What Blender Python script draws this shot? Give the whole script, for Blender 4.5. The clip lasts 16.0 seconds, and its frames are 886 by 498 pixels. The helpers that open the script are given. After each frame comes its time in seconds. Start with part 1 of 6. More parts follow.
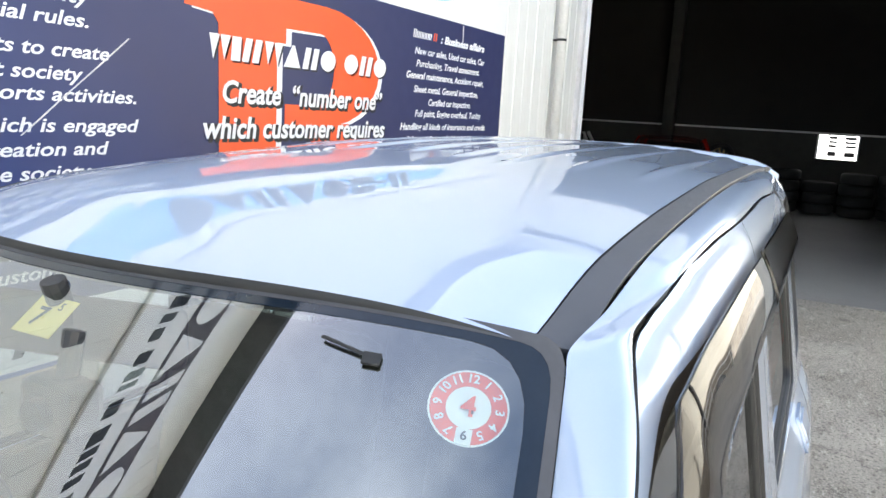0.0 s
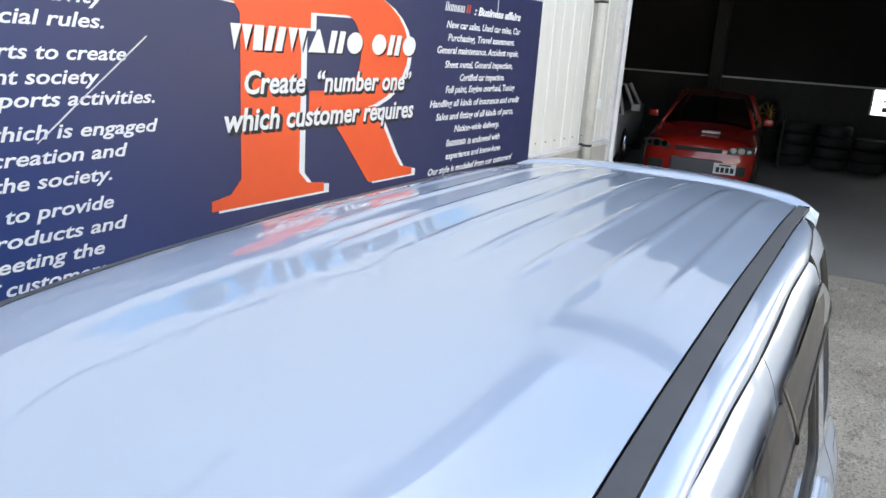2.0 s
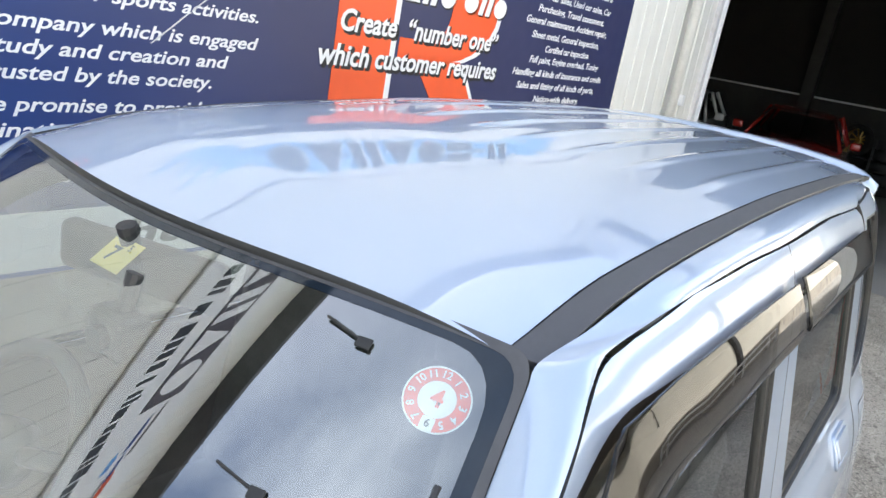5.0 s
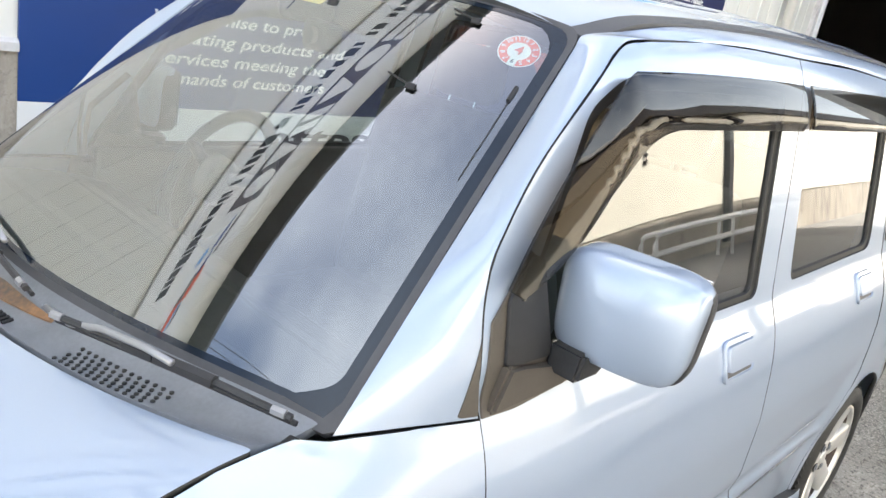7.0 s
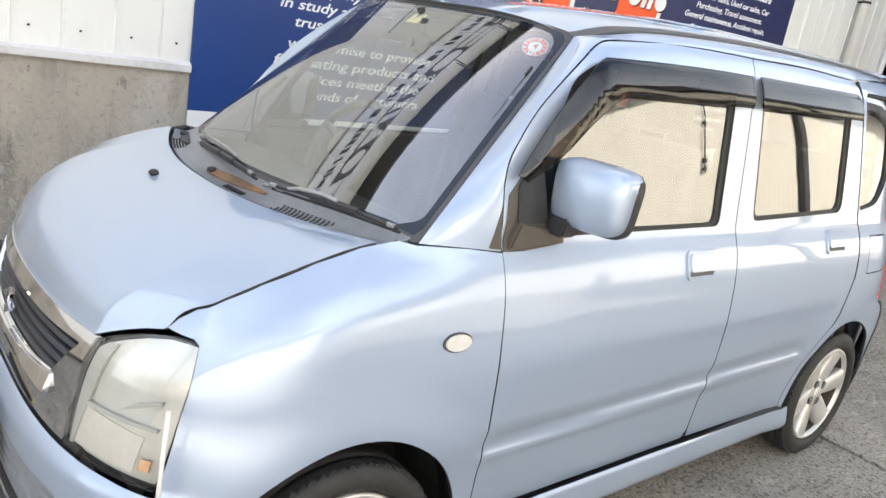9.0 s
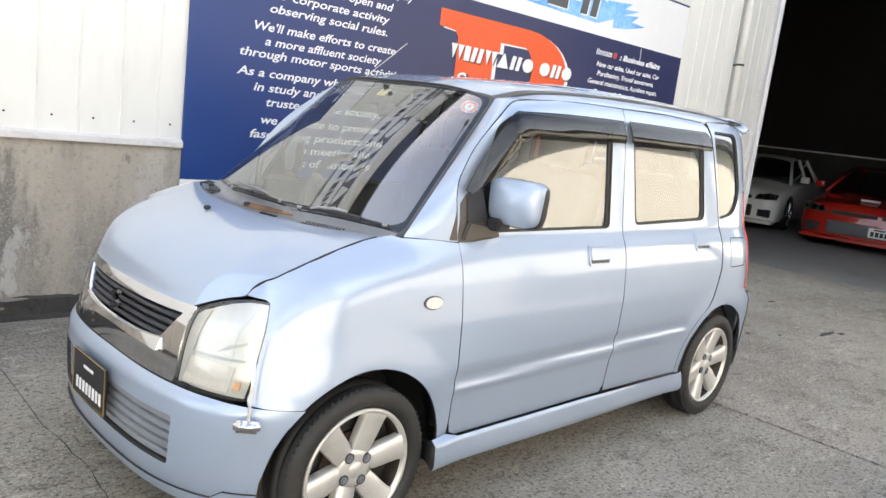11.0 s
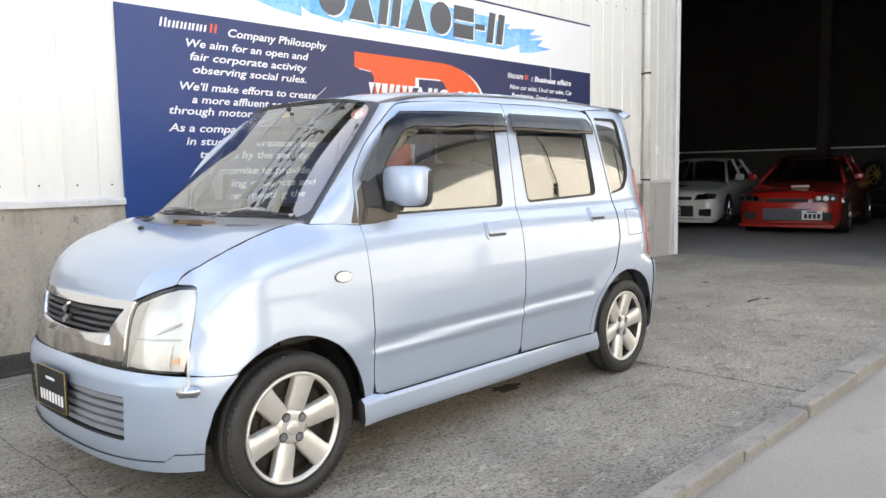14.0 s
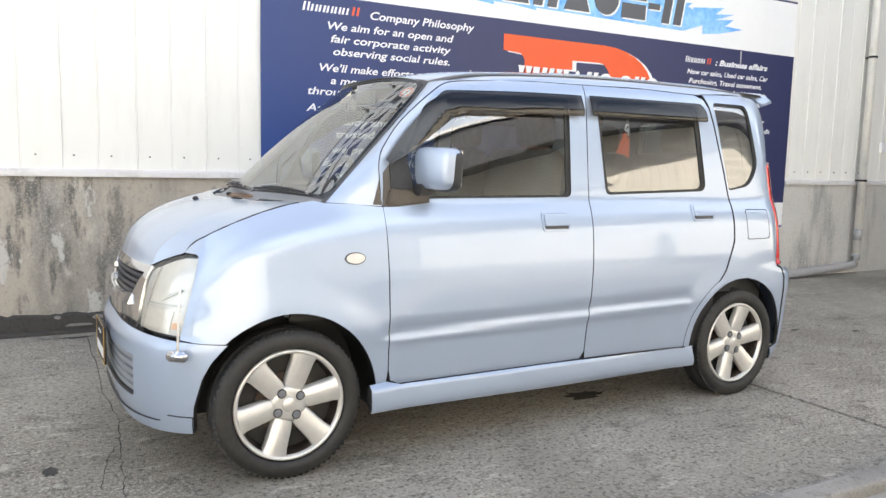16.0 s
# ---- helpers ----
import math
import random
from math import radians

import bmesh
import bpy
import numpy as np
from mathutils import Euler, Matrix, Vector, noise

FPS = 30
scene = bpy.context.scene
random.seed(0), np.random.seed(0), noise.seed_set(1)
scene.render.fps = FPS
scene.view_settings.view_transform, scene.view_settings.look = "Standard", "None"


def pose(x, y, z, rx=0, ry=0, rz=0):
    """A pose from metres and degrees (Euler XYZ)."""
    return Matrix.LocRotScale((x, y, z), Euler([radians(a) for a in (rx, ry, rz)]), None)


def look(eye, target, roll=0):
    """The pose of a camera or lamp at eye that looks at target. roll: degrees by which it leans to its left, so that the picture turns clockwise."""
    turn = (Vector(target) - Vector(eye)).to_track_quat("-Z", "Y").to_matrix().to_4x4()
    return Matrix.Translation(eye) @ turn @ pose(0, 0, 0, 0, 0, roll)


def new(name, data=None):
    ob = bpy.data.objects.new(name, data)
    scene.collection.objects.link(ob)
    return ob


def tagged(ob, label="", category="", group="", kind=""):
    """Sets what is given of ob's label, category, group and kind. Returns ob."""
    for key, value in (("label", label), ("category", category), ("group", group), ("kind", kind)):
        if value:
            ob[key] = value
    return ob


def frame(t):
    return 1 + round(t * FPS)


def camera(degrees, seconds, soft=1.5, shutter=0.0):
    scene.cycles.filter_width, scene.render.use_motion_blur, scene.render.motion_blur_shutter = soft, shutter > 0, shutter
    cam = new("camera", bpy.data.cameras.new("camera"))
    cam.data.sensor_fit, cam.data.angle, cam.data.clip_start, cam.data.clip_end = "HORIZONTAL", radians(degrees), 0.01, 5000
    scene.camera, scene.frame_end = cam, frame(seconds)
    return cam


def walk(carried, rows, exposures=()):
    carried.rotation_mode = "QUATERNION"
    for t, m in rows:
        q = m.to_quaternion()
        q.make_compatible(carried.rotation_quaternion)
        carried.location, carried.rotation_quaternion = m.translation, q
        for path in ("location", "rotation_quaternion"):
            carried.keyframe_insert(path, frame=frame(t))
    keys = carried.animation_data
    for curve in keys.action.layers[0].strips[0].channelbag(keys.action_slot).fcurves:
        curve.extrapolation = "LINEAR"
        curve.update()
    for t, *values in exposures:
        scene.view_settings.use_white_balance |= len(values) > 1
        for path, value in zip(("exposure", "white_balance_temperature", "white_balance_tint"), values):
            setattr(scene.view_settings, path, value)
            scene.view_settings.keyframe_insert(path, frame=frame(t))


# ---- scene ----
cam = camera(60.5, 16.0)

PATH = [
    (0, (-1.12, -0.661, 1.677), (0.622, 0.252, 1.318), 3.3),
    (0.5, (-1.01, -0.614, 1.741), (0.712, 0.297, 1.289), 4.5),
    (1, (-0.949, -0.608, 1.829), (0.719, 0.319, 1.229), 5.0),
    (1.5, (-0.951, -0.612, 1.92), (0.71, 0.337, 1.334), 3.6),
    (2, (-0.968, -0.63, 1.957), (0.7, 0.342, 1.433), 4.0),
    (2.5, (-0.98, -0.642, 1.968), (0.696, 0.295, 1.409), 4.9),
    (3, (-0.991, -0.651, 1.972), (0.698, 0.266, 1.417), 5.7),
    (3.2, (-1.004, -0.648, 1.976), (0.691, 0.259, 1.423), 6.0),
    (5.3, (-1.177, -0.826, 1.76), (0.366, 0.304, 1.175), 10.5),
    (5.5, (-1.213, -0.87, 1.754), (0.304, 0.286, 1.154), 10.0),
    (6, (-1.307, -0.953, 1.643), (0.15, 0.318, 1.132), 9.4),
    (6.5, (-1.423, -1.066, 1.536), (-0.007, 0.225, 0.964), 9.8),
    (7, (-1.524, -1.183, 1.489), (-0.11, 0.096, 0.887), 11.3),
    (7.5, (-1.623, -1.359, 1.459), (-0.333, 0.065, 0.903), 10.1),
    (8, (-1.722, -1.533, 1.454), (-0.484, -0.084, 0.848), 11.0),
    (8.2, (-1.771, -1.584, 1.461), (-0.527, -0.142, 0.852), 11.1),
    (10.3, (-2.378, -2.269, 1.423), (-1.116, -0.766, 1.039), 8.2),
    (10.5, (-2.437, -2.313, 1.423), (-1.12, -0.854, 1.052), 8.1),
    (11, (-2.608, -2.433, 1.398), (-1.232, -1.023, 1.056), 7.1),
    (11.5, (-2.742, -2.568, 1.367), (-1.357, -1.167, 1.021), 5.4),
    (12, (-2.824, -2.745, 1.28), (-1.455, -1.328, 0.938), 3.3),
    (12.5, (-2.884, -2.854, 1.251), (-1.496, -1.45, 0.933), 3.3),
    (13, (-2.88, -2.894, 1.251), (-1.457, -1.519, 0.964), 1.0),
    (13.5, (-2.831, -2.921, 1.225), (-1.375, -1.567, 1.007), 0.0),
    (14, (-2.724, -2.957, 1.181), (-1.291, -1.576, 0.984), -0.9),
    (14.5, (-2.54, -3.026, 1.176), (-1.287, -1.482, 0.962), 1.7),
    (15, (-2.369, -3.105, 1.173), (-1.199, -1.499, 0.946), -0.1),
    (15.5, (-2.172, -3.205, 1.165), (-1.104, -1.531, 0.924), -0.3),
    (16, (-1.978, -3.305, 1.163), (-1.029, -1.56, 0.934), 1.4),
]
EXPOSURES = [(0, 2.02, 6350, 9), (0.6, 1.82, 6300, 9), (1.5, 1.78, 6300, 9), (3, 1.82, 6300, 9), (5.5, 1.90, 6400, 9), (6.5, 2.00, 6550, 9), (8, 1.72, 6700, 10), (10.5, 1.74, 6700, 11),
             (12, 1.76, 6650, 11), (14, 1.76, 6650, 11), (16, 1.70, 6650, 11)]
walk(cam, [(t, look(eye, target, roll)) for t, eye, target, roll in PATH], EXPOSURES)

# ---- world and sun ----
world = bpy.data.worlds.new("world")
scene.world = world
world.use_nodes = True
wn, wl = world.node_tree.nodes, world.node_tree.links
sky = wn.new("ShaderNodeTexSky")
sky.sky_type = "NISHITA"
sky.sun_disc = False
sky.sun_elevation = radians(50)
sky.sun_rotation = radians(20)
sky.dust_density = 3.0
sky.ozone_density = 0.3
# broken fair-weather cloud over the blue
wco, wno, wra, wmx = wn.new("ShaderNodeTexCoord"), wn.new("ShaderNodeTexNoise"), wn.new("ShaderNodeValToRGB"), wn.new("ShaderNodeMix")
wmx.data_type = "RGBA"
wno.inputs["Scale"].default_value, wno.inputs["Detail"].default_value = 1.8, 4.5
wra.color_ramp.elements[0].position, wra.color_ramp.elements[1].position = 0.405, 0.765
wmx.inputs[7].default_value = (12.4, 13.3, 14.0, 1)
wl.new(wco.outputs["Generated"], wno.inputs["Vector"])
wl.new(wno.outputs["Fac"], wra.inputs[0])
# the cloud lies low and thins out overhead
wse, wmr, wmu = wn.new("ShaderNodeSeparateXYZ"), wn.new("ShaderNodeMapRange"), wn.new("ShaderNodeMath")
wmu.operation = "MULTIPLY"
for name_, v_ in (("From Min", 0.70), ("From Max", 0.97), ("To Min", 1.0), ("To Max", 0.22)):
    wmr.inputs[name_].default_value = v_
wl.new(wco.outputs["Generated"], wse.inputs[0])
wl.new(wse.outputs["Z"], wmr.inputs[0])
wl.new(wra.outputs[0], wmu.inputs[0])
wl.new(wmr.outputs[0], wmu.inputs[1])
wl.new(wmu.outputs[0], wmx.inputs[0])
wl.new(sky.outputs[0], wmx.inputs[6])
wl.new(wmx.outputs[2], wn["Background"].inputs[0])
wn["Background"].inputs[1].default_value = 0.12
sun = new("sun", bpy.data.lights.new("sun", "SUN"))
sun.data.energy = 5.0
sun.data.angle = radians(0.5)
sun.data.color = (1.0, 0.95, 0.87)
sun.matrix_world = look((3.4, 9.4, 11.9), (0, 0, 0))

# ---- materials ----
def material(name, color, rough=0.5, metal=0.0, coat=0.0, vary=0.0, scale=8.0, bump=0.0, bump_scale=60.0,
             second=None, spread=0.5, spec=0.5, detail=6.0, stretch=(1, 1, 1), island=0.0, sharp=0.12):
    """Principled paint with colour variation at a broad and a fine scale, and fine relief."""
    m = bpy.data.materials.new(name)
    m.use_nodes = True
    n, l = m.node_tree.nodes, m.node_tree.links
    p = n["Principled BSDF"]
    p.inputs["Base Color"].default_value = (*color, 1)
    p.inputs["Roughness"].default_value = rough
    p.inputs["Metallic"].default_value = metal
    p.inputs["Coat Weight"].default_value = coat
    p.inputs["Coat Roughness"].default_value = 0.03
    p.inputs["Specular IOR Level"].default_value = spec
    co = n.new("ShaderNodeTexCoord")
    mp = n.new("ShaderNodeMapping")
    mp.inputs["Scale"].default_value = stretch
    l.new(co.outputs["Object"], mp.inputs[0])
    if vary > 0 or second:
        a, b = n.new("ShaderNodeTexNoise"), n.new("ShaderNodeTexNoise")
        a.inputs["Scale"].default_value, b.inputs["Scale"].default_value = scale, scale * 9
        a.inputs["Detail"].default_value = b.inputs["Detail"].default_value = detail
        l.new(mp.outputs[0], a.inputs["Vector"])
        l.new(mp.outputs[0], b.inputs["Vector"])
        add = n.new("ShaderNodeMath")
        add.operation = "MULTIPLY_ADD"
        add.inputs[1].default_value = 0.6
        l.new(a.outputs["Fac"], add.inputs[0])
        mul = n.new("ShaderNodeMath")
        mul.operation = "MULTIPLY"
        mul.inputs[1].default_value = 0.4
        l.new(b.outputs["Fac"], mul.inputs[0])
        l.new(mul.outputs[0], add.inputs[2])
        ramp = n.new("ShaderNodeValToRGB")
        ramp.color_ramp.elements[0].position = spread - sharp
        ramp.color_ramp.elements[1].position = spread + sharp
        dark = second or tuple(c * (1 - vary) for c in color)
        light = color if second else tuple(min(1, c * (1 + vary)) for c in color)
        ramp.color_ramp.elements[0].color = (*dark, 1)
        ramp.color_ramp.elements[1].color = (*light, 1)
        l.new(add.outputs[0], ramp.inputs[0])
        last = ramp.outputs[0]
        if island > 0:
            oi = n.new("ShaderNodeObjectInfo")
            hsv = n.new("ShaderNodeHueSaturation")
            rng = n.new("ShaderNodeMapRange")
            rng.inputs["To Min"].default_value, rng.inputs["To Max"].default_value = 1 - island, 1 + island
            l.new(oi.outputs["Random"], rng.inputs[0])
            l.new(rng.outputs[0], hsv.inputs["Value"])
            l.new(last, hsv.inputs["Color"])
            last = hsv.outputs[0]
        l.new(last, p.inputs["Base Color"])
        rr = n.new("ShaderNodeMapRange")
        rr.inputs["To Min"].default_value, rr.inputs["To Max"].default_value = max(0, rough - 0.08), min(1, rough + 0.08)
        if rough > 0.15:
            l.new(b.outputs["Fac"], rr.inputs[0])
            l.new(rr.outputs[0], p.inputs["Roughness"])
    if bump > 0:
        t = n.new("ShaderNodeTexNoise")
        t.inputs["Scale"].default_value = bump_scale
        t.inputs["Detail"].default_value = 8
        l.new(mp.outputs[0], t.inputs["Vector"])
        bn = n.new("ShaderNodeBump")
        bn.inputs["Strength"].default_value = 1.0
        bn.inputs["Distance"].default_value = bump
        l.new(t.outputs["Fac"], bn.inputs["Height"])
        l.new(bn.outputs[0], p.inputs["Normal"])
    return m


def glass(name, tint=(0.9, 0.95, 0.93), rough=0.0, film=0.08):
    """A pane: clear see-through under a mirror film, film strong face on and stronger at a slant."""
    m = bpy.data.materials.new(name)
    m.use_nodes = True
    n, l = m.node_tree.nodes, m.node_tree.links
    n.remove(n["Principled BSDF"])
    tr, gl, mx, lw = (n.new("ShaderNodeBsdfTransparent"), n.new("ShaderNodeBsdfGlossy"), n.new("ShaderNodeMixShader"), n.new("ShaderNodeLayerWeight"))
    tr.inputs[0].default_value = (*tint, 1)
    gl.inputs["Roughness"].default_value = rough
    lw.inputs[0].default_value = 0.5
    po, ma = n.new("ShaderNodeMath"), n.new("ShaderNodeMath")
    po.operation, po.inputs[1].default_value = "POWER", 5
    ma.operation, ma.inputs[1].default_value, ma.inputs[2].default_value = "MULTIPLY_ADD", 1 - film, film
    l.new(lw.outputs["Facing"], po.inputs[0])
    l.new(po.outputs[0], ma.inputs[0])
    l.new(ma.outputs[0], mx.inputs[0])
    l.new(tr.outputs[0], mx.inputs[1])
    l.new(gl.outputs[0], mx.inputs[2])
    l.new(mx.outputs[0], n["Material Output"].inputs[0])
    return m


def masonry(name, light, mid, dark, speckle, grain=140.0, blotch=0.8, streak=None, relief=0.003, rough=0.88, stain=0.5, speck=0.55, peel=None, mould=None, scuff=False):
    """Worn concrete: broad blotches, optional vertical runs, medium stains and a coarse grain with relief."""
    m = bpy.data.materials.new(name)
    m.use_nodes = True
    n, l = m.node_tree.nodes, m.node_tree.links
    p = n["Principled BSDF"]
    p.inputs["Roughness"].default_value = rough
    co = n.new("ShaderNodeTexCoord")

    def tex(scale, detail=6.0, stretch=None, rough_=0.55):
        t = n.new("ShaderNodeTexNoise")
        t.inputs["Scale"].default_value, t.inputs["Detail"].default_value, t.inputs["Roughness"].default_value = scale, detail, rough_
        if stretch:
            mp = n.new("ShaderNodeMapping")
            mp.inputs["Scale"].default_value = stretch
            l.new(co.outputs["Object"], mp.inputs[0])
            l.new(mp.outputs[0], t.inputs["Vector"])
        else:
            l.new(co.outputs["Object"], t.inputs["Vector"])
        return t.outputs["Fac"]

    def ramp(fac, a, b, ca, cb):
        r = n.new("ShaderNodeValToRGB")
        r.color_ramp.elements[0].position, r.color_ramp.elements[1].position = a, b
        r.color_ramp.elements[0].color, r.color_ramp.elements[1].color = (*ca, 1), (*cb, 1)
        l.new(fac, r.inputs[0])
        return r.outputs[0]

    def over(fac, under, top):
        x = n.new("ShaderNodeMix")
        x.data_type = "RGBA"
        l.new(fac, x.inputs[0])
        l.new(under, x.inputs[6])
        if isinstance(top, tuple):
            x.inputs[7].default_value = (*top, 1)
        else:
            l.new(top, x.inputs[7])
        return x.outputs[2]
    c = ramp(tex(blotch, 7), 0.36, 0.64, mid, light)
    c = over(ramp(tex(blotch * 4.3, 8, None, 0.65), stain, stain + 0.16, (0, 0, 0), (0.8, 0.8, 0.8)), c, dark)
    if streak:
        c = over(ramp(tex(3.0, 7, streak, 0.62), 0.53, 0.68, (0, 0, 0), (0.92, 0.92, 0.92)), c, dark)
    if peel:
        # pale scoured patches, and small dark pits inside them
        c = over(ramp(tex(2.6, 9, (1.0, 1.0, 0.55), 0.68), 0.54, 0.60, (0, 0, 0), (0.75, 0.75, 0.75)), c, peel)
        c = over(ramp(tex(16.0, 5, (1.0, 1.0, 0.45), 0.6), 0.64, 0.68, (0, 0, 0), (0.8, 0.8, 0.8)), c, dark)
    if mould:
        # a field of grey mould runs about one stretch of the wall
        se, m1, m2, m3 = n.new("ShaderNodeSeparateXYZ"), n.new("ShaderNodeMapRange"), n.new("ShaderNodeMath"), n.new("ShaderNodeMath")
        l.new(co.outputs["Object"], se.inputs[0])
        m2.operation, m2.inputs[1].default_value = "SUBTRACT", mould[0]
        m3.operation = "ABSOLUTE"
        l.new(se.outputs["X"], m2.inputs[0])
        l.new(m2.outputs[0], m3.inputs[0])
        m1.inputs["From Min"].default_value, m1.inputs["From Max"].default_value = mould[1], mould[1] * 0.3
        l.new(m3.outputs[0], m1.inputs[0])
        for sc, st, lo_, hi_, col in ((2.4, (1.0, 1.0, 0.4), 0.47, 0.60, (0.21, 0.205, 0.195)), (7.0, (1.0, 1.0, 0.25), 0.52, 0.60, (0.10, 0.097, 0.092)), (5.0, (1.0, 1.0, 0.5), 0.57, 0.60, (0.48, 0.47, 0.45))):
            mm_ = n.new("ShaderNodeMath")
            mm_.operation = "MULTIPLY"
            l.new(m1.outputs[0], mm_.inputs[0])
            l.new(ramp(tex(sc, 9, st, 0.68), lo_, hi_, (0, 0, 0), (0.9, 0.9, 0.9)), mm_.inputs[1])
            c = over(mm_.outputs[0], c, col)
    if scuff:
        # scuffs and oily patches a hand across, with hard edges
        c = over(ramp(tex(5.5, 8, (1.0, 1.9, 1.0), 0.7), 0.55, 0.63, (0, 0, 0), (0.55, 0.55, 0.55)), c, dark)
        c = over(ramp(tex(9.0, 9, (0.6, 1.6, 1.0), 0.75), 0.56, 0.62, (0, 0, 0), (0.6, 0.6, 0.6)), c, speckle)
    g = tex(grain, 4, None, 0.72)
    worn = n.new("ShaderNodeMath")
    worn.operation = "MULTIPLY"
    l.new(ramp(tex(1.1, 6, None, 0.6), 0.40, 0.60, (0.35, 0.35, 0.35), (1, 1, 1)), worn.inputs[0])
    l.new(ramp(g, 0.50, 0.62, (0, 0, 0), (speck, speck, speck)), worn.inputs[1])
    c = over(worn.outputs[0], c, speckle)
    pits = (0.53, 0.63, 0.8) if scuff else (0.56, 0.70, 0.6)
    c = over(ramp(tex(grain * 0.6, 3, None, 0.7), pits[0], pits[1], (0, 0, 0), (pits[2],) * 3), c, dark)
    l.new(c, p.inputs["Base Color"])
    bn = n.new("ShaderNodeBump")
    bn.inputs["Distance"].default_value = relief
    l.new(g, bn.inputs["Height"])
    l.new(bn.outputs[0], p.inputs["Normal"])
    return m


def emitter(name, color, strength):
    m = bpy.data.materials.new(name)
    m.use_nodes = True
    p = m.node_tree.nodes["Principled BSDF"]
    p.inputs["Base Color"].default_value = (*color, 1)
    p.inputs["Emission Color"].default_value = (*color, 1)
    p.inputs["Emission Strength"].default_value = strength
    return m


M_PAINT = material("blue_metallic_paint", (0.356, 0.430, 0.553), rough=0.42, metal=0.45, coat=1.0, vary=0.012, scale=900)
M_PAINT.node_tree.nodes["Principled BSDF"].inputs["Coat IOR"].default_value = 1.68
M_BLACK = material("black_plastic", (0.022, 0.022, 0.024), rough=0.5, vary=0.2, scale=30, bump=0.0003, bump_scale=900)
M_TRIM = material("grey_brown_plastic", (0.075, 0.064, 0.053), rough=0.45, vary=0.12, scale=20, bump=0.0002, bump_scale=700)
M_STRIP = material("dark_grey_moulding", (0.045, 0.046, 0.052), rough=0.45, vary=0.12, scale=14, bump=0.0002, bump_scale=800)
M_COWL = material("grey_cowl_plastic", (0.165, 0.175, 0.195), rough=0.32, vary=0.1, scale=20, bump=0.0002, bump_scale=800)
M_SLAT = material("grey_grille_plastic", (0.20, 0.215, 0.24), rough=0.4, vary=0.1, scale=20)
M_FRIT = material("dark_printed_glass_border", (0.010, 0.016, 0.026), rough=0.06, vary=0.1, scale=20)
M_SEAL = material("grey_glazing_rubber", (0.055, 0.055, 0.060), rough=0.5, vary=0.1, scale=20)
M_RUBBER = material("rubber", (0.012, 0.012, 0.012), rough=0.55, vary=0.2, scale=40)
M_TYRE = material("tyre_rubber", (0.016, 0.0155, 0.015), rough=0.62, second=(0.030, 0.028, 0.025), spread=0.42, scale=6, bump=0.0006, bump_scale=160)
M_RIM = material("silver_wheel_paint", (0.62, 0.61, 0.585), rough=0.34, metal=0.55, coat=0.3, vary=0.06, scale=18)
M_RIMDARK = material("wheel_shadow_metal", (0.022, 0.021, 0.02), rough=0.6, metal=0.2, vary=0.3, scale=20)
M_STEEL = material("brake_steel", (0.10, 0.085, 0.075), rough=0.5, metal=0.8, second=(0.06, 0.04, 0.03), scale=12)
M_CHROME = material("chrome", (0.62, 0.62, 0.635), rough=0.05, metal=1.0, vary=0.02, scale=30)
M_GLASS = glass("window_glass", (0.78, 0.82, 0.80), film=0.28)
M_SCREEN = glass("windscreen_glass", (0.76, 0.84, 0.79), film=0.30)
M_PRIVACY = glass("rear_glass", (0.42, 0.46, 0.44), film=0.28)
M_VISOR = glass("smoked_acrylic", (0.125, 0.103, 0.078), film=0.06)
M_LENS = glass("lamp_lens", (0.97, 0.97, 0.95), rough=0.05, film=0.10)
M_LAMPIN = material("lamp_reflector", (0.62, 0.61, 0.585), rough=0.32, metal=0.5, vary=0.05, scale=30)
M_RUST = material("faded_brown_plastic", (0.26, 0.13, 0.055), rough=0.45, second=(0.07, 0.05, 0.035), spread=0.5, scale=14)
M_LAMPGREY = material("lamp_inner_grey", (0.42, 0.42, 0.40), rough=0.3, vary=0.06, scale=30)
M_ARM = material("silver_wiper_paint", (0.34, 0.34, 0.35), rough=0.35, metal=0.6, vary=0.05, scale=30)
M_AMBER = material("amber_plastic", (0.72, 0.42, 0.24), rough=0.2, coat=0.8, vary=0.1, scale=60)
M_REDLENS = material("red_lens", (0.50, 0.02, 0.02), rough=0.12, coat=1.0, vary=0.1, scale=60)
M_WHITELENS = material("pale_lens", (0.62, 0.60, 0.56), rough=0.15, coat=1.0, vary=0.06, scale=60)
M_SEAT = material("grey_seat_cloth", (0.07, 0.068, 0.064), rough=0.9, vary=0.2, scale=25, bump=0.0012, bump_scale=600)
M_DASH = material("dark_dashboard_plastic", (0.035, 0.036, 0.034), rough=0.55, vary=0.15, scale=20, bump=0.0004, bump_scale=700)
M_LINER = material("roof_lining", (0.20, 0.195, 0.185), rough=0.95, vary=0.1, scale=20, bump=0.0008, bump_scale=500)
M_MIRROR = material("mirror_silver", (0.9, 0.9, 0.9), rough=0.01, metal=1.0)
M_CLAD = material("white_wall_cladding", (0.76, 0.75, 0.71), rough=0.55, second=(0.62, 0.605, 0.56), spread=0.37, scale=0.8, stretch=(1.4, 1, 0.3), bump=0.0004, bump_scale=160)
M_CONC = masonry("stained_concrete", (0.42, 0.375, 0.315), (0.35, 0.315, 0.272), (0.19, 0.178, 0.162), (0.46, 0.42, 0.37), grain=75, blotch=0.7, streak=(1.0, 1.0, 0.22), relief=0.0015, stain=0.60, peel=(0.47, 0.44, 0.395), mould=(-1.95, 1.0))
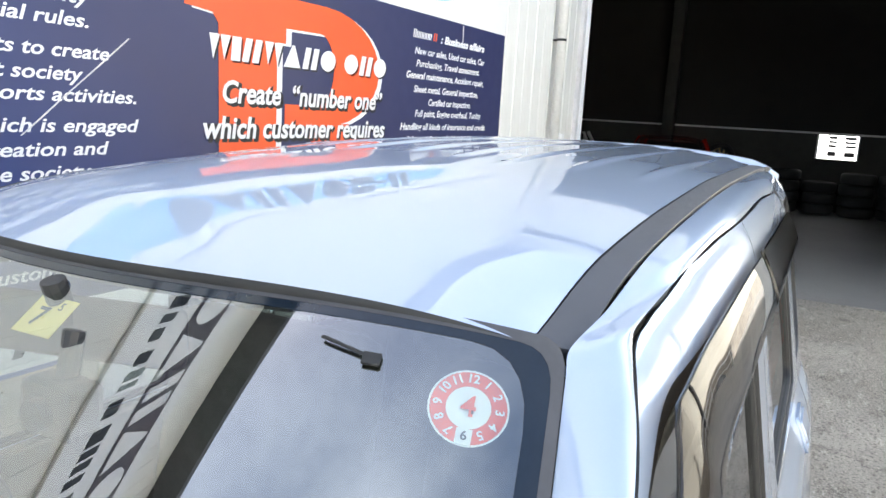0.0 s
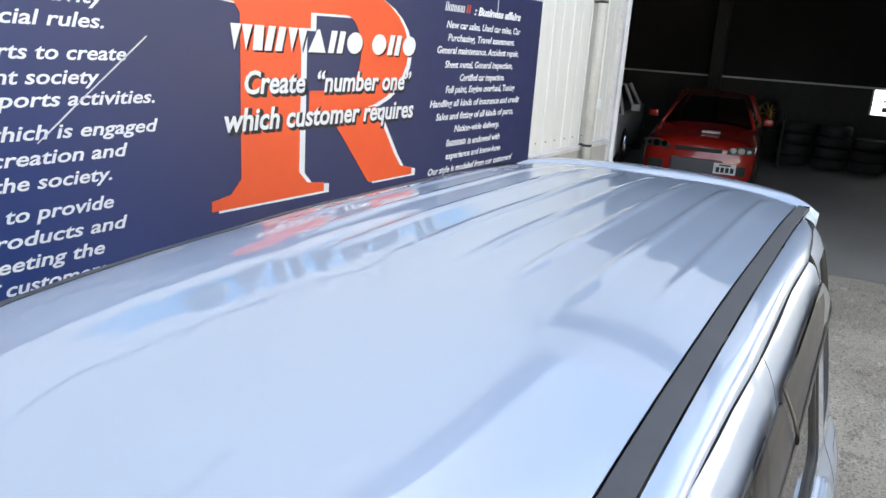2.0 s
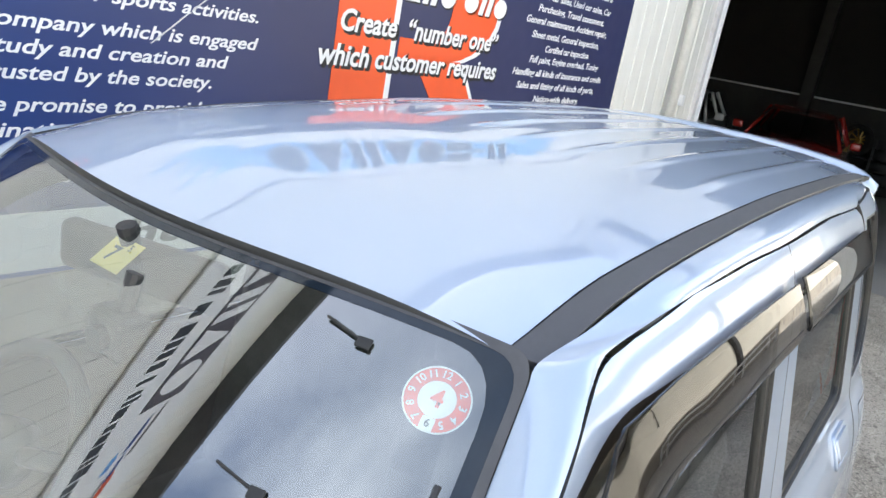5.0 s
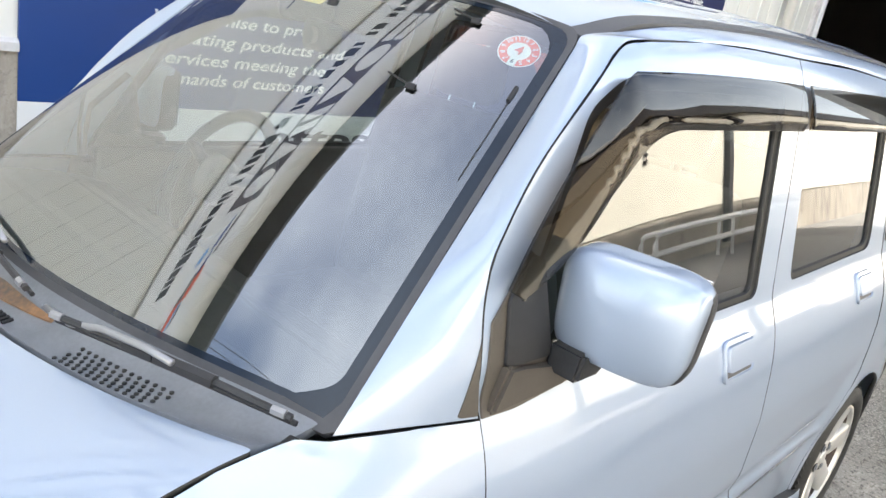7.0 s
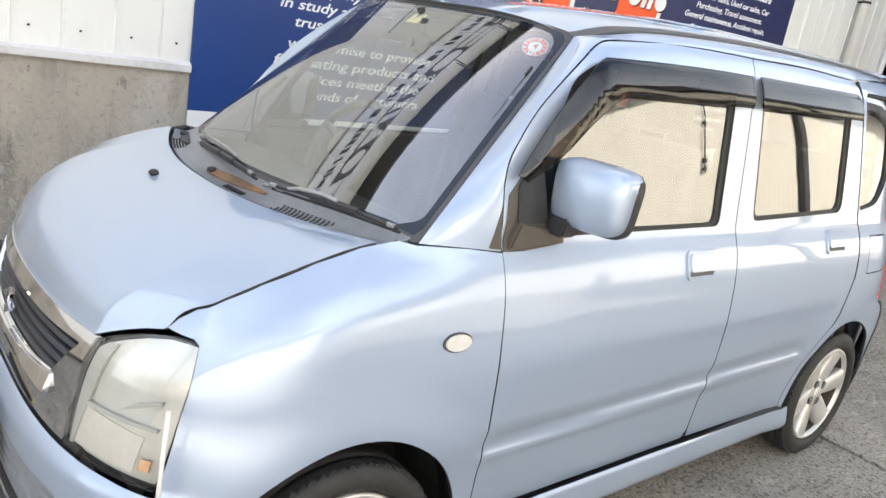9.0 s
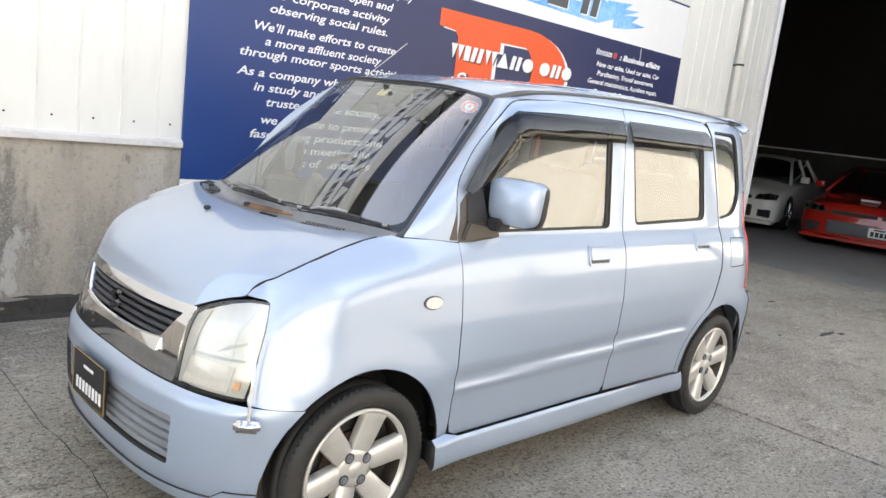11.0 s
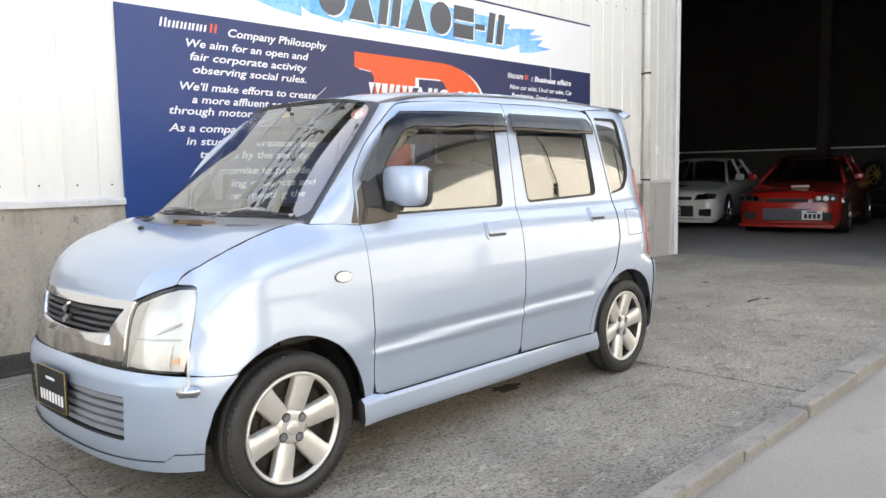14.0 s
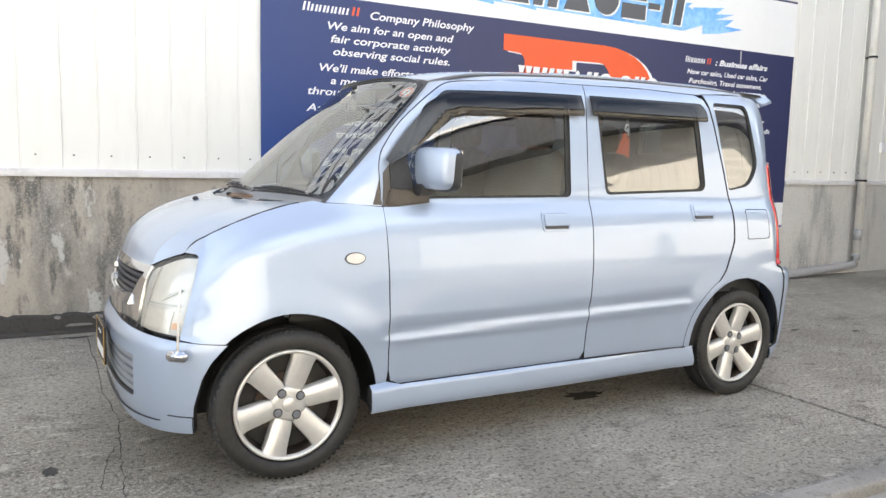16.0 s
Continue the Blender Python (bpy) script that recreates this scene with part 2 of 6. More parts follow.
M_CONC_PALE = masonry("pale_concrete", (0.56, 0.55, 0.52), (0.48, 0.47, 0.445), (0.26, 0.25, 0.235), (0.62, 0.61, 0.58), grain=75, blotch=0.7, streak=(1.0, 1.0, 0.22), relief=0.001, stain=0.64)
M_GROUND = masonry("worn_concrete_ground", (0.36, 0.332, 0.285), (0.22, 0.20, 0.168), (0.075, 0.068, 0.058), (0.56, 0.515, 0.445), grain=80, blotch=0.8, relief=0.010, stain=0.56, speck=1.0, scuff=True)
M_PAVE = masonry("pale_pavement_concrete", (0.30, 0.288, 0.27), (0.235, 0.226, 0.214), (0.13, 0.125, 0.12), (0.40, 0.385, 0.36), grain=150, blotch=0.6, relief=0.002, stain=0.60)
M_KERB = masonry("kerb_stone", (0.25, 0.24, 0.225), (0.18, 0.172, 0.162), (0.085, 0.08, 0.072), (0.33, 0.31, 0.285), grain=120, blotch=2.2, relief=0.003, stain=0.56)
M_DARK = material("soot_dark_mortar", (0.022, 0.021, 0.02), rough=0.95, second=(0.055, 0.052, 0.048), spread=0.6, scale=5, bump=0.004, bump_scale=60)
M_NAVY = material("navy_printed_sheet", (0.022, 0.033, 0.115), rough=0.42, vary=0.04, scale=1.2)
M_BLUE = material("blue_printed_sheet", (0.012, 0.055, 0.30), rough=0.42, vary=0.05, scale=1.2)
M_PRINT = material("white_print", (0.80, 0.80, 0.80), rough=0.5)
M_SHEET = material("white_printed_sheet", (0.80, 0.80, 0.80), rough=0.42, vary=0.02, scale=1.0)
M_ORANGE = material("orange_print", (0.80, 0.10, 0.022), rough=0.42, vary=0.04, scale=1.5)
M_BOARD = material("faded_dark_board", (0.085, 0.07, 0.08), rough=0.5, second=(0.05, 0.045, 0.052), spread=0.45, scale=0.7)
M_INK = material("black_print", (0.012, 0.012, 0.014), rough=0.45)
M_SILVERPRINT = material("silver_print", (0.10, 0.10, 0.11), rough=0.4, metal=0.2)
M_FLAME = material("sky_blue_print", (0.10, 0.36, 0.80), rough=0.45, second=(0.32, 0.60, 0.90), spread=0.5, scale=2.5)
M_PIPE = material("white_plastic_pipe", (0.72, 0.70, 0.66), rough=0.4, second=(0.58, 0.56, 0.52), spread=0.4, scale=3)
M_GREYTAPE = material("grey_repair_tape", (0.34, 0.34, 0.34), rough=0.5, vary=0.1, scale=20)
M_STEELP = material("pale_painted_steel", (0.66, 0.645, 0.64), rough=0.42, second=(0.50, 0.48, 0.46), spread=0.4, scale=4)
# near-black hall walls and roof: the interior's shade is in their base colour
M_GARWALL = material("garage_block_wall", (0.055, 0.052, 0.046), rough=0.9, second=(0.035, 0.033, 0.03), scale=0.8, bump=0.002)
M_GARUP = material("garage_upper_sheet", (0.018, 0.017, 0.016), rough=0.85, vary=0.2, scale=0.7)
M_FLOOR = masonry("garage_floor_concrete", (0.29, 0.28, 0.262), (0.22, 0.212, 0.20), (0.09, 0.087, 0.082), (0.33, 0.32, 0.30), grain=120, blotch=0.35, relief=0.001, rough=0.6, stain=0.62)
M_CREAM = material("cream_ribbed_sheet", (0.80, 0.76, 0.66), rough=0.6, second=(0.70, 0.66, 0.57), spread=0.4, scale=0.5)
M_ROOFDK = material("dark_roof_sheet", (0.055, 0.055, 0.06), rough=0.6, vary=0.2, scale=1)
M_REDPAINT = material("red_car_paint", (0.36, 0.018, 0.010), rough=0.25, coat=1.0, vary=0.02, scale=300)
M_WHITEPAINT = material("white_car_paint", (0.75, 0.75, 0.72), rough=0.3, coat=1.0, vary=0.02, scale=300)
M_GOLD = material("gold_wheel_paint", (0.50, 0.34, 0.11), rough=0.35, metal=0.7, vary=0.1, scale=20)
M_DAY = emitter("daylight_outside", (1.0, 0.98, 0.94), 1.2)


# ---- building helpers ----
def mesh_ob(name, bm, mat, parent=None, label="", smooth=False):
    me = bpy.data.meshes.new(name)
    bmesh.ops.recalc_face_normals(bm, faces=bm.faces)
    bm.to_mesh(me)
    bm.free()
    me.materials.append(mat)
    if smooth:
        for p in me.polygons:
            p.use_smooth = True
    ob = new(name, me)
    if parent:
        ob.parent = parent
    if label:
        ob["label"] = label
    return ob


def part(name, bm, mat, parent, label="", smooth=False):
    return mesh_ob(name, bm, mat, parent, label, smooth)


def empty(name, m, label, category, group="", kind=""):
    e = new(name)
    e.empty_display_size = 0.1
    e.matrix_world = m
    return tagged(e, label, category, group, kind)


def box(bm, x0, x1, y0, y1, z0, z1, bevel=0.0):
    r = bmesh.ops.create_cube(bm, size=1.0)
    vs = r["verts"]
    bmesh.ops.scale(bm, vec=(x1 - x0, y1 - y0, z1 - z0), verts=vs)
    bmesh.ops.translate(bm, vec=((x0 + x1) / 2, (y0 + y1) / 2, (z0 + z1) / 2), verts=vs)
    if bevel:
        es = list({e for v in vs for e in v.link_edges})
        bmesh.ops.bevel(bm, geom=es, offset=bevel, segments=2, affect="EDGES", profile=0.5)
    return bm


def cube(x0, x1, y0, y1, z0, z1, bevel=0.0):
    return box(bmesh.new(), x0, x1, y0, y1, z0, z1, bevel)


def rod(bm, a, b, r, seg=10, r2=None):
    a, b = Vector(a), Vector(b)
    d = b - a
    m = Matrix.Translation((a + b) / 2) @ d.to_track_quat("Z", "Y").to_matrix().to_4x4()
    bmesh.ops.create_cone(bm, cap_ends=True, segments=seg, radius1=r, radius2=r if r2 is None else r2, depth=d.length, matrix=m)
    return bm


def tube(bm, pts, r, seg=10):
    """A bent round bar through the points."""
    pts = [Vector(p) for p in pts]
    rings = []
    up = Vector((0, 0, 1))
    for i, p in enumerate(pts):
        d = (pts[min(i + 1, len(pts) - 1)] - pts[max(i - 1, 0)]).normalized()
        s = d.cross(up) if abs(d.z) < 0.95 else d.cross(Vector((1, 0, 0)))
        s.normalize()
        u = s.cross(d)
        rings.append([bm.verts.new(p + (s * math.cos(a) + u * math.sin(a)) * r) for a in [2 * math.pi * k / seg for k in range(seg)]])
    for q, w in zip(rings, rings[1:]):
        for k in range(seg):
            bm.faces.new((q[k], q[(k + 1) % seg], w[(k + 1) % seg], w[k]))
    bm.faces.new(rings[0])
    bm.faces.new(rings[-1])
    return bm


def lathe(bm, profile, seg=48, axis="Y"):
    """Turns (radius, along) pairs about the y axis."""
    rings = []
    for r, h in profile:
        ring = []
        for k in range(seg):
            a = 2 * math.pi * k / seg
            ring.append(bm.verts.new((r * math.cos(a), h, r * math.sin(a))))
        rings.append(ring)
    for q, w in zip(rings, rings[1:]):
        for k in range(seg):
            bm.faces.new((q[k], q[(k + 1) % seg], w[(k + 1) % seg], w[k]))
    return bm


def prism(bm, pts, axis, a, b):
    """A flat outline pushed from a to b along an axis ('x': pts are y,z; 'y': x,z; 'z': x,y)."""
    def at(p, h):
        return {"x": (h, p[0], p[1]), "y": (p[0], h, p[1]), "z": (p[0], p[1], h)}[axis]
    lo = [bm.verts.new(at(p, a)) for p in pts]
    hi = [bm.verts.new(at(p, b)) for p in pts]
    bm.faces.new(lo)
    bm.faces.new(hi)
    for i in range(len(pts)):
        j = (i + 1) % len(pts)
        bm.faces.new((lo[i], lo[j], hi[j], hi[i]))
    return bm


def curve(keys, x):
    """Smooth interpolation through sorted (x, value) keys."""
    if x <= keys[0][0]:
        return keys[0][1]
    if x >= keys[-1][0]:
        return keys[-1][1]
    for i in range(len(keys) - 1):
        x0, v0 = keys[i]
        x1, v1 = keys[i + 1]
        if x <= x1:
            def slope(k):
                if k <= 0 or k >= len(keys) - 1:
                    return (keys[min(k + 1, len(keys) - 1)][1] - keys[max(k - 1, 0)][1]) / (keys[min(k + 1, len(keys) - 1)][0] - keys[max(k - 1, 0)][0])
                d0 = (keys[k][1] - keys[k - 1][1]) / (keys[k][0] - keys[k - 1][0])
                d1 = (keys[k + 1][1] - keys[k][1]) / (keys[k + 1][0] - keys[k][0])
                return 0.0 if d0 * d1 <= 0 else 2 * d0 * d1 / (d0 + d1)
            h = x1 - x0
            s = (x - x0) / h
            m0, m1 = slope(i) * h, slope(i + 1) * h
            return (2 * s**3 - 3 * s**2 + 1) * v0 + (s**3 - 2 * s**2 + s) * m0 + (-2 * s**3 + 3 * s**2) * v1 + (s**3 - s**2) * m1


def clamp(x, a=0.0, b=1.0):
    return max(a, min(b, x))


def step(a, b, x):
    t = clamp((x - a) / (b - a))
    return t * t * (3 - 2 * t)


def rounded(pts, radius, seg=5):
    """The outline with rounded corners; radius is one number or one for each corner."""
    out = []
    n = len(pts)
    for i in range(n):
        r = radius[i] if isinstance(radius, (list, tuple)) else radius
        p, a, b = Vector(pts[i]), Vector(pts[i - 1]), Vector(pts[(i + 1) % n])
        if r <= 0:
            out.append(tuple(p))
            continue
        da, db = (a - p), (b - p)
        ra = min(r, da.length * 0.48, db.length * 0.48)
        pa, pb = p + da.normalized() * ra, p + db.normalized() * ra
        for k in range(seg + 1):
            t = k / seg
            out.append(tuple(pa * (1 - t) ** 2 + p * 2 * t * (1 - t) + pb * t * t))
    return out


def inside(p, poly):
    x, y = p
    hit = False
    j = len(poly) - 1
    for i in range(len(poly)):
        xi, yi = poly[i]
        xj, yj = poly[j]
        if (yi > y) != (yj > y) and x < (xj - xi) * (y - yi) / (yj - yi) + xi:
            hit = not hit
        j = i
    return hit


def dense(poly, h):
    out = []
    for i in range(len(poly)):
        a, b = Vector(poly[i]), Vector(poly[(i + 1) % len(poly)])
        n = max(1, int(math.ceil((b - a).length / h)))
        out += [tuple(a + (b - a) * (k / n)) for k in range(n)]
    return out


def panel(name, outline, surf, h, mat, parent, holes=(), thick=0.012, out=0.0, label="", hu=None, rim_mat=None):
    """A sheet cut to an outline on a curved surface surf(u, v), with a turned-in rim."""
    from mathutils.geometry import delaunay_2d_cdt
    hv = h
    hu = hu or h
    sc = hu / hv
    loops = [dense([(u / sc, v) for u, v in p], h) for p in (outline, *holes)]
    pts, edges = [], []
    for lp in loops:
        b = len(pts)
        pts += lp
        edges += [(b + i, b + (i + 1) % len(lp)) for i in range(len(lp))]
    us, vs = [p[0] for p in loops[0]], [p[1] for p in loops[0]]
    nb = len(pts)
    edge_pts = np.array(pts)
    for i in range(int((max(us) - min(us)) / h) + 2):
        for j in range(int((max(vs) - min(vs)) / h) + 2):
            q = (min(us) + (i + 0.5) * h, min(vs) + (j + 0.5) * h)
            if inside(q, loops[0]) and not any(inside(q, lp) for lp in loops[1:]):
                if np.min(np.sum((edge_pts - np.array(q)) ** 2, axis=1)) > (0.45 * h) ** 2:
                    pts.append(q)
    vv, ee, ff, *_ = delaunay_2d_cdt([Vector(p) for p in pts], edges, [], 0, 1e-7)
    keep = []
    for f in ff:
        c = (sum(vv[k][0] for k in f) / len(f), sum(vv[k][1] for k in f) / len(f))
        if inside(c, loops[0]) and not any(inside(c, lp) for lp in loops[1:]):
            keep.append(f)

    def place(q):
        return Vector(surf(q[0] * sc, q[1]))

    def normal(q):
        e = 0.002
        du = place((q[0] + e, q[1])) - place((q[0] - e, q[1]))
        dv = place((q[0], q[1] + e)) - place((q[0], q[1] - e))
        n = du.cross(dv)
        return n.normalized() if n.length > 1e-12 else Vector((0, 0, 1))
    cos, nos = [], []
    flip = 1
    mid = place(tuple(np.mean(np.array([vv[k] for f in keep for k in f]), axis=0)))
    nm = normal(tuple(np.mean(np.array([vv[k] for f in keep for k in f]), axis=0)))
    if nm.dot(mid - Vector((0, 0, 0.75))) < 0:
        flip = -1
    for q in vv:
        n = normal(q) * flip
        cos.append(place(q) + n * out)
        nos.append(n)
    faces = []
    for f in keep:
        a, b, c = (cos[k] for k in f[:3])
        f = list(f)
        if (b - a).cross(c - a).dot(nos[f[0]]) < 0:
            f.reverse()
        faces.append(f)
    count = {}
    for f in faces:
        for i in range(len(f)):
            e = (f[i], f[(i + 1) % len(f)])
            count[e] = 1
    rim = [e for e in count if (e[1], e[0]) not in count]
    base = len(cos)
    made = {}
    for a, b in rim:
        va, vb = cos[a], cos[b]
        side = (vb - va).cross(nos[a]).normalized()
        ids = []
        for k, co, no in ((a, va, nos[a]), (b, vb, nos[b])):
            key = ("t", k)
            if key not in made:
                made[key] = (len(cos), len(cos) + 1)
                cos.append(co.copy()); nos.append((side * 0.8 + no * 0.6).normalized())
                cos.append(co - no * thick); nos.append(side)
            ids.append(made[key])
        faces.append([b, a, ids[0][0], ids[1][0]])
        faces[-1] = [ids[1][0], ids[0][0], ids[0][1], ids[1][1]]
    me = bpy.data.meshes.new(name)
    me.from_pydata([tuple(c) for c in cos], [], faces)
    me.materials.append(mat)
    # painted panels get black rims: the gaps' shade put into the edge colour
    rim_mat = rim_mat or (M_RUBBER if mat == M_PAINT else None)
    if rim_mat:
        me.materials.append(rim_mat)
    for i, p in enumerate(me.polygons):
        p.use_smooth = True
        if rim_mat and i >= len(keep):
            p.material_index = 1
    me.normals_split_custom_set_from_vertices([tuple(n) for n in nos])
    ob = new(name, me)
    ob.parent = parent
    if label:
        ob["label"] = label
    return ob


def lettering(name, body, x0, x1, z, height, mat, parent, y, slant=0.22, label="", bold=0.0, face=-1):
    """One line of raised print on a wall that faces -y, from x0 to x1 with its baseline at z."""
    cu = bpy.data.curves.new(name, "FONT")
    cu.body, cu.size, cu.shear, cu.offset, cu.extrude = body, height * 1.38, slant, bold, 0.0006
    cu.resolution_u = 3
    tmp = new(name, cu)
    bpy.context.view_layer.update()
    me = bpy.data.meshes.new_from_object(tmp.evaluated_get(bpy.context.evaluated_depsgraph_get()))
    bpy.data.objects.remove(tmp)
    xs = [v.co.x for v in me.vertices]
    a, b = min(xs), max(xs)
    k = (x1 - x0) / (b - a)
    for v in me.vertices:
        v.co = Vector((x0 + (v.co.x - a) * k, y - v.co.z, z + v.co.y))
    me.materials.clear()
    me.materials.append(mat)
    ob = new(name, me)
    ob.parent = parent
    if label:
        ob["label"] = label
    return ob

# ---- ground ----
WALL = 2.12          # face of the long wall
HALL = 7.26          # plane of the hall's opening


def strip_mesh(bm, x0, x1, y0, y1, z, n=1, m=1):
    vs = [[bm.verts.new((x0 + (x1 - x0) * i / n, y0 + (y1 - y0) * j / m, z)) for j in range(m + 1)] for i in range(n + 1)]
    for i in range(n):
        for j in range(m):
            bm.faces.new((vs[i][j], vs[i + 1][j], vs[i + 1][j + 1], vs[i][j + 1]))


bm = bmesh.new()
strip_mesh(bm, -400, 400, -400, -1.82, 0.068, 2, 2)
ground = tagged(mesh_ob("ground", bm, M_PAVE), "pale worn concrete pavement and road beyond the kerb", "ground", kind="structure")

# yard slabs with open joints between them
yard = tagged(empty("yard", Matrix(), "", ""), "stained grey concrete yard slabs under the parked car", "pavement", kind="structure")
for x0, x1 in ((-9.0, -4.6), (-4.588, 1.424), (1.452, 7.245)):
    bm = cube(x0, x1, -1.74, 2.3, -0.2, 0.0, 0.006)
    part("slab", bm, M_GROUND, yard)
bm = cube(-9.0, 7.24, -1.735, 2.3, -0.25, -0.03)
part("joint_bed", bm, M_DARK, yard)

# a jagged crack that runs across the slab, and old stains
random.seed(4)


def crack(pts, width):
    bm = bmesh.new()
    pts2 = []
    for (x0, y0), (x1, y1) in zip(pts, pts[1:]):
        for k in range(6):
            t = k / 6
            pts2.append((x0 + (x1 - x0) * t + random.uniform(-0.008, 0.008), y0 + (y1 - y0) * t + random.uniform(-0.008, 0.008)))
    prev = None
    for x, y in pts2:
        w = width * random.uniform(0.4, 1.3)
        a, b = bm.verts.new((x - w, y, 0.0035)), bm.verts.new((x + w, y + w * 0.3, 0.0035))
        if prev:
            bm.faces.new((prev[0], prev[1], b, a))
        prev = (a, b)
    return bm


part("crack", crack([(-1.69, 1.9), (-1.70, 0.64), (-1.675, 0.18), (-1.70, -0.1), (-1.71, -0.35), (-1.73, -0.58), (-1.70, -1.0), (-1.73, -1.58)], 0.0022), M_DARK, yard)
part("crack", crack([(-1.70, -0.1), (-1.78, -0.35), (-1.80, -0.6)], 0.0015), M_DARK, yard)


def blot(x, y, rx, ry, n=22, z=0.003):
    bm = bmesh.new()
    c = bm.verts.new((x, y, z))
    ring = []
    for k in range(n):
        a = 2 * math.pi * k / n
        r = random.uniform(0.55, 1.1)
        ring.append(bm.verts.new((x + rx * r * math.cos(a), y + ry * r * math.sin(a), z)))
    for k in range(n):
        bm.faces.new((c, ring[k], ring[(k + 1) % n]))
    return bm


for x, y, rx, ry in ((4.08, -0.27, 0.16, 0.035), (4.25, -0.33, 0.06, 0.03), (3.3, 0.05, 0.05, 0.02), (3.55, -0.1, 0.04, 0.02), (4.9, 0.55, 0.07, 0.03), (0.45, -0.36, 0.14, 0.06), (2.9, 0.25, 0.05, 0.02), (-1.75, 1.92, 0.12, 0.03), (-2.4, 1.86, 0.15, 0.03), (-1.95, -0.3, 0.03, 0.05)):
    part("stain", blot(x, y, rx, ry), M_DARK, yard)

# kerb stones along the yard's edge
kerb = tagged(empty("kerb", Matrix(), "", ""), "row of worn grey concrete kerb stones", "kerb", kind="structure")
stone = None
for k in range(-13, 10):
    x0 = 0.084 + 0.695 * k
    if stone is None:
        stone = part("kerb_stone", cube(0.004, 0.691, -1.836, -1.742, -0.2, 0.130, 0.012), M_KERB, kerb)
        stone.location.x = x0
    else:
        o = stone.copy()
        scene.collection.objects.link(o)
        o.location = (x0, random.uniform(-0.003, 0.003), random.uniform(-0.004, 0.003))
        o.rotation_euler = (random.uniform(-0.01, 0.01), 0, random.uniform(-0.004, 0.004))
part("joint_bed", cube(-9, 7.1, -1.830, -1.746, -0.2, 0.106), M_DARK, kerb)

# ---- the long wall: concrete base, flashing, ribbed cladding ----
wall = tagged(empty("wall_north", Matrix(), "", ""), "long workshop wall of white sheet cladding over a stained concrete base", "wall", kind="structure")
part("concrete_base", cube(-9, 0.998, WALL - 0.004, WALL + 0.2, -0.1, 1.018, 0.002), M_CONC, wall)
# the base right of x = 1 takes the paler concrete
part("concrete_base", cube(1.002, 7.13, WALL - 0.004, WALL + 0.2, -0.1, 1.018, 0.002), M_CONC_PALE, wall, "pale grey concrete base")
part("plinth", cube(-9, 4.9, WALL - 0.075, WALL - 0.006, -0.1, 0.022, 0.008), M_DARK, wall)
# a dark mortar skirt with a broken top edge, and pale chips on it
random.seed(21)
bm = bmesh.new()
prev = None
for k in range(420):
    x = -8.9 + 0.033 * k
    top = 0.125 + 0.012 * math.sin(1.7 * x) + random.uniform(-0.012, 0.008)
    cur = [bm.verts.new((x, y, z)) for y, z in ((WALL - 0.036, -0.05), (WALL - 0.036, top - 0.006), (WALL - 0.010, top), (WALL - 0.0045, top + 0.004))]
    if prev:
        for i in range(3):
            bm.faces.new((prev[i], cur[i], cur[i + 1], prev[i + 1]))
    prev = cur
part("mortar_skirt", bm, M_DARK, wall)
for k in range(26):
    x, z = random.uniform(-3.6, 0.6), random.choice((random.uniform(0.10, 0.13), random.uniform(0.0, 0.12)))
    w, hgt = random.uniform(0.02, 0.11), random.uniform(0.006, 0.016)
    bm = bmesh.new()
    prism(bm, [(x + w * math.cos(a) * random.uniform(0.6, 1.1), z + hgt * math.sin(a) * random.uniform(0.5, 1.2)) for a in [2 * math.pi * i / 9 for i in range(9)]], "y", WALL - 0.040, WALL - 0.035)
    part("chip", bm, M_KERB, wall)
for fx0, fx1 in ((-6.4, -0.527), (5.087, 7.13)):
    bm = bmesh.new()
    prism(bm, [(WALL - 0.030, 1.010), (WALL - 0.030, 1.044), (WALL - 0.006, 1.058), (WALL + 0.05, 1.058), (WALL + 0.05, 1.010)], "x", fx0, fx1)
    part("flashing", bm, M_STEELP, wall)
# one sheet: flat pans between narrow folded ribs
bm = bmesh.new()
prof = [(0.0, 0.0), (0.205, 0.0), (0.208, 0.006), (0.216, 0.006), (0.219, 0.0), (0.438, 0.0), (0.441, -0.010), (0.447, -0.010), (0.450, 0.0)]
lo = [bm.verts.new((x, y, 1.055)) for x, y in prof]
hi = [bm.verts.new((x, y, 6.6)) for x, y in prof]
for i in range(len(prof) - 1):
    bm.faces.new((lo[i], lo[i + 1], hi[i + 1], hi[i]))
sheet0 = part("cladding_sheet", bm, M_CLAD, wall)
sheet0.location = (-8.99, WALL + 0.012, 0)
for k in range(1, 36):
    o = sheet0.copy()
    scene.collection.objects.link(o)
    o.location = (-8.99 + 0.4499 * k, WALL + 0.012 + random.uniform(-0.001, 0.001), 0)
bm = bmesh.new()
for k in range(-18, 32):
    x = -0.6 + 0.225 * k + random.uniform(-0.01, 0.01)
    if x < -0.55 or x > 5.2:
        for z in (1.145, 3.2):
            rod(bm, (x, WALL + 0.012, z), (x, WALL + 0.004, z), 0.006, 6)
part("screw_heads", bm, M_RIMDARK, wall)
part("wall_core", cube(-9, 7.13, WALL + 0.03, WALL + 0.25, 1.02, 6.62), M_CLAD, wall)
part("eave", cube(-9.3, 7.5, WALL - 0.45, WALL + 1.5, 6.62, 6.78), M_ROOFDK, wall)
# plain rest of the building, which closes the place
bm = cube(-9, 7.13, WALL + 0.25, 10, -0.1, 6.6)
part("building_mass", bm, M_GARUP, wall)

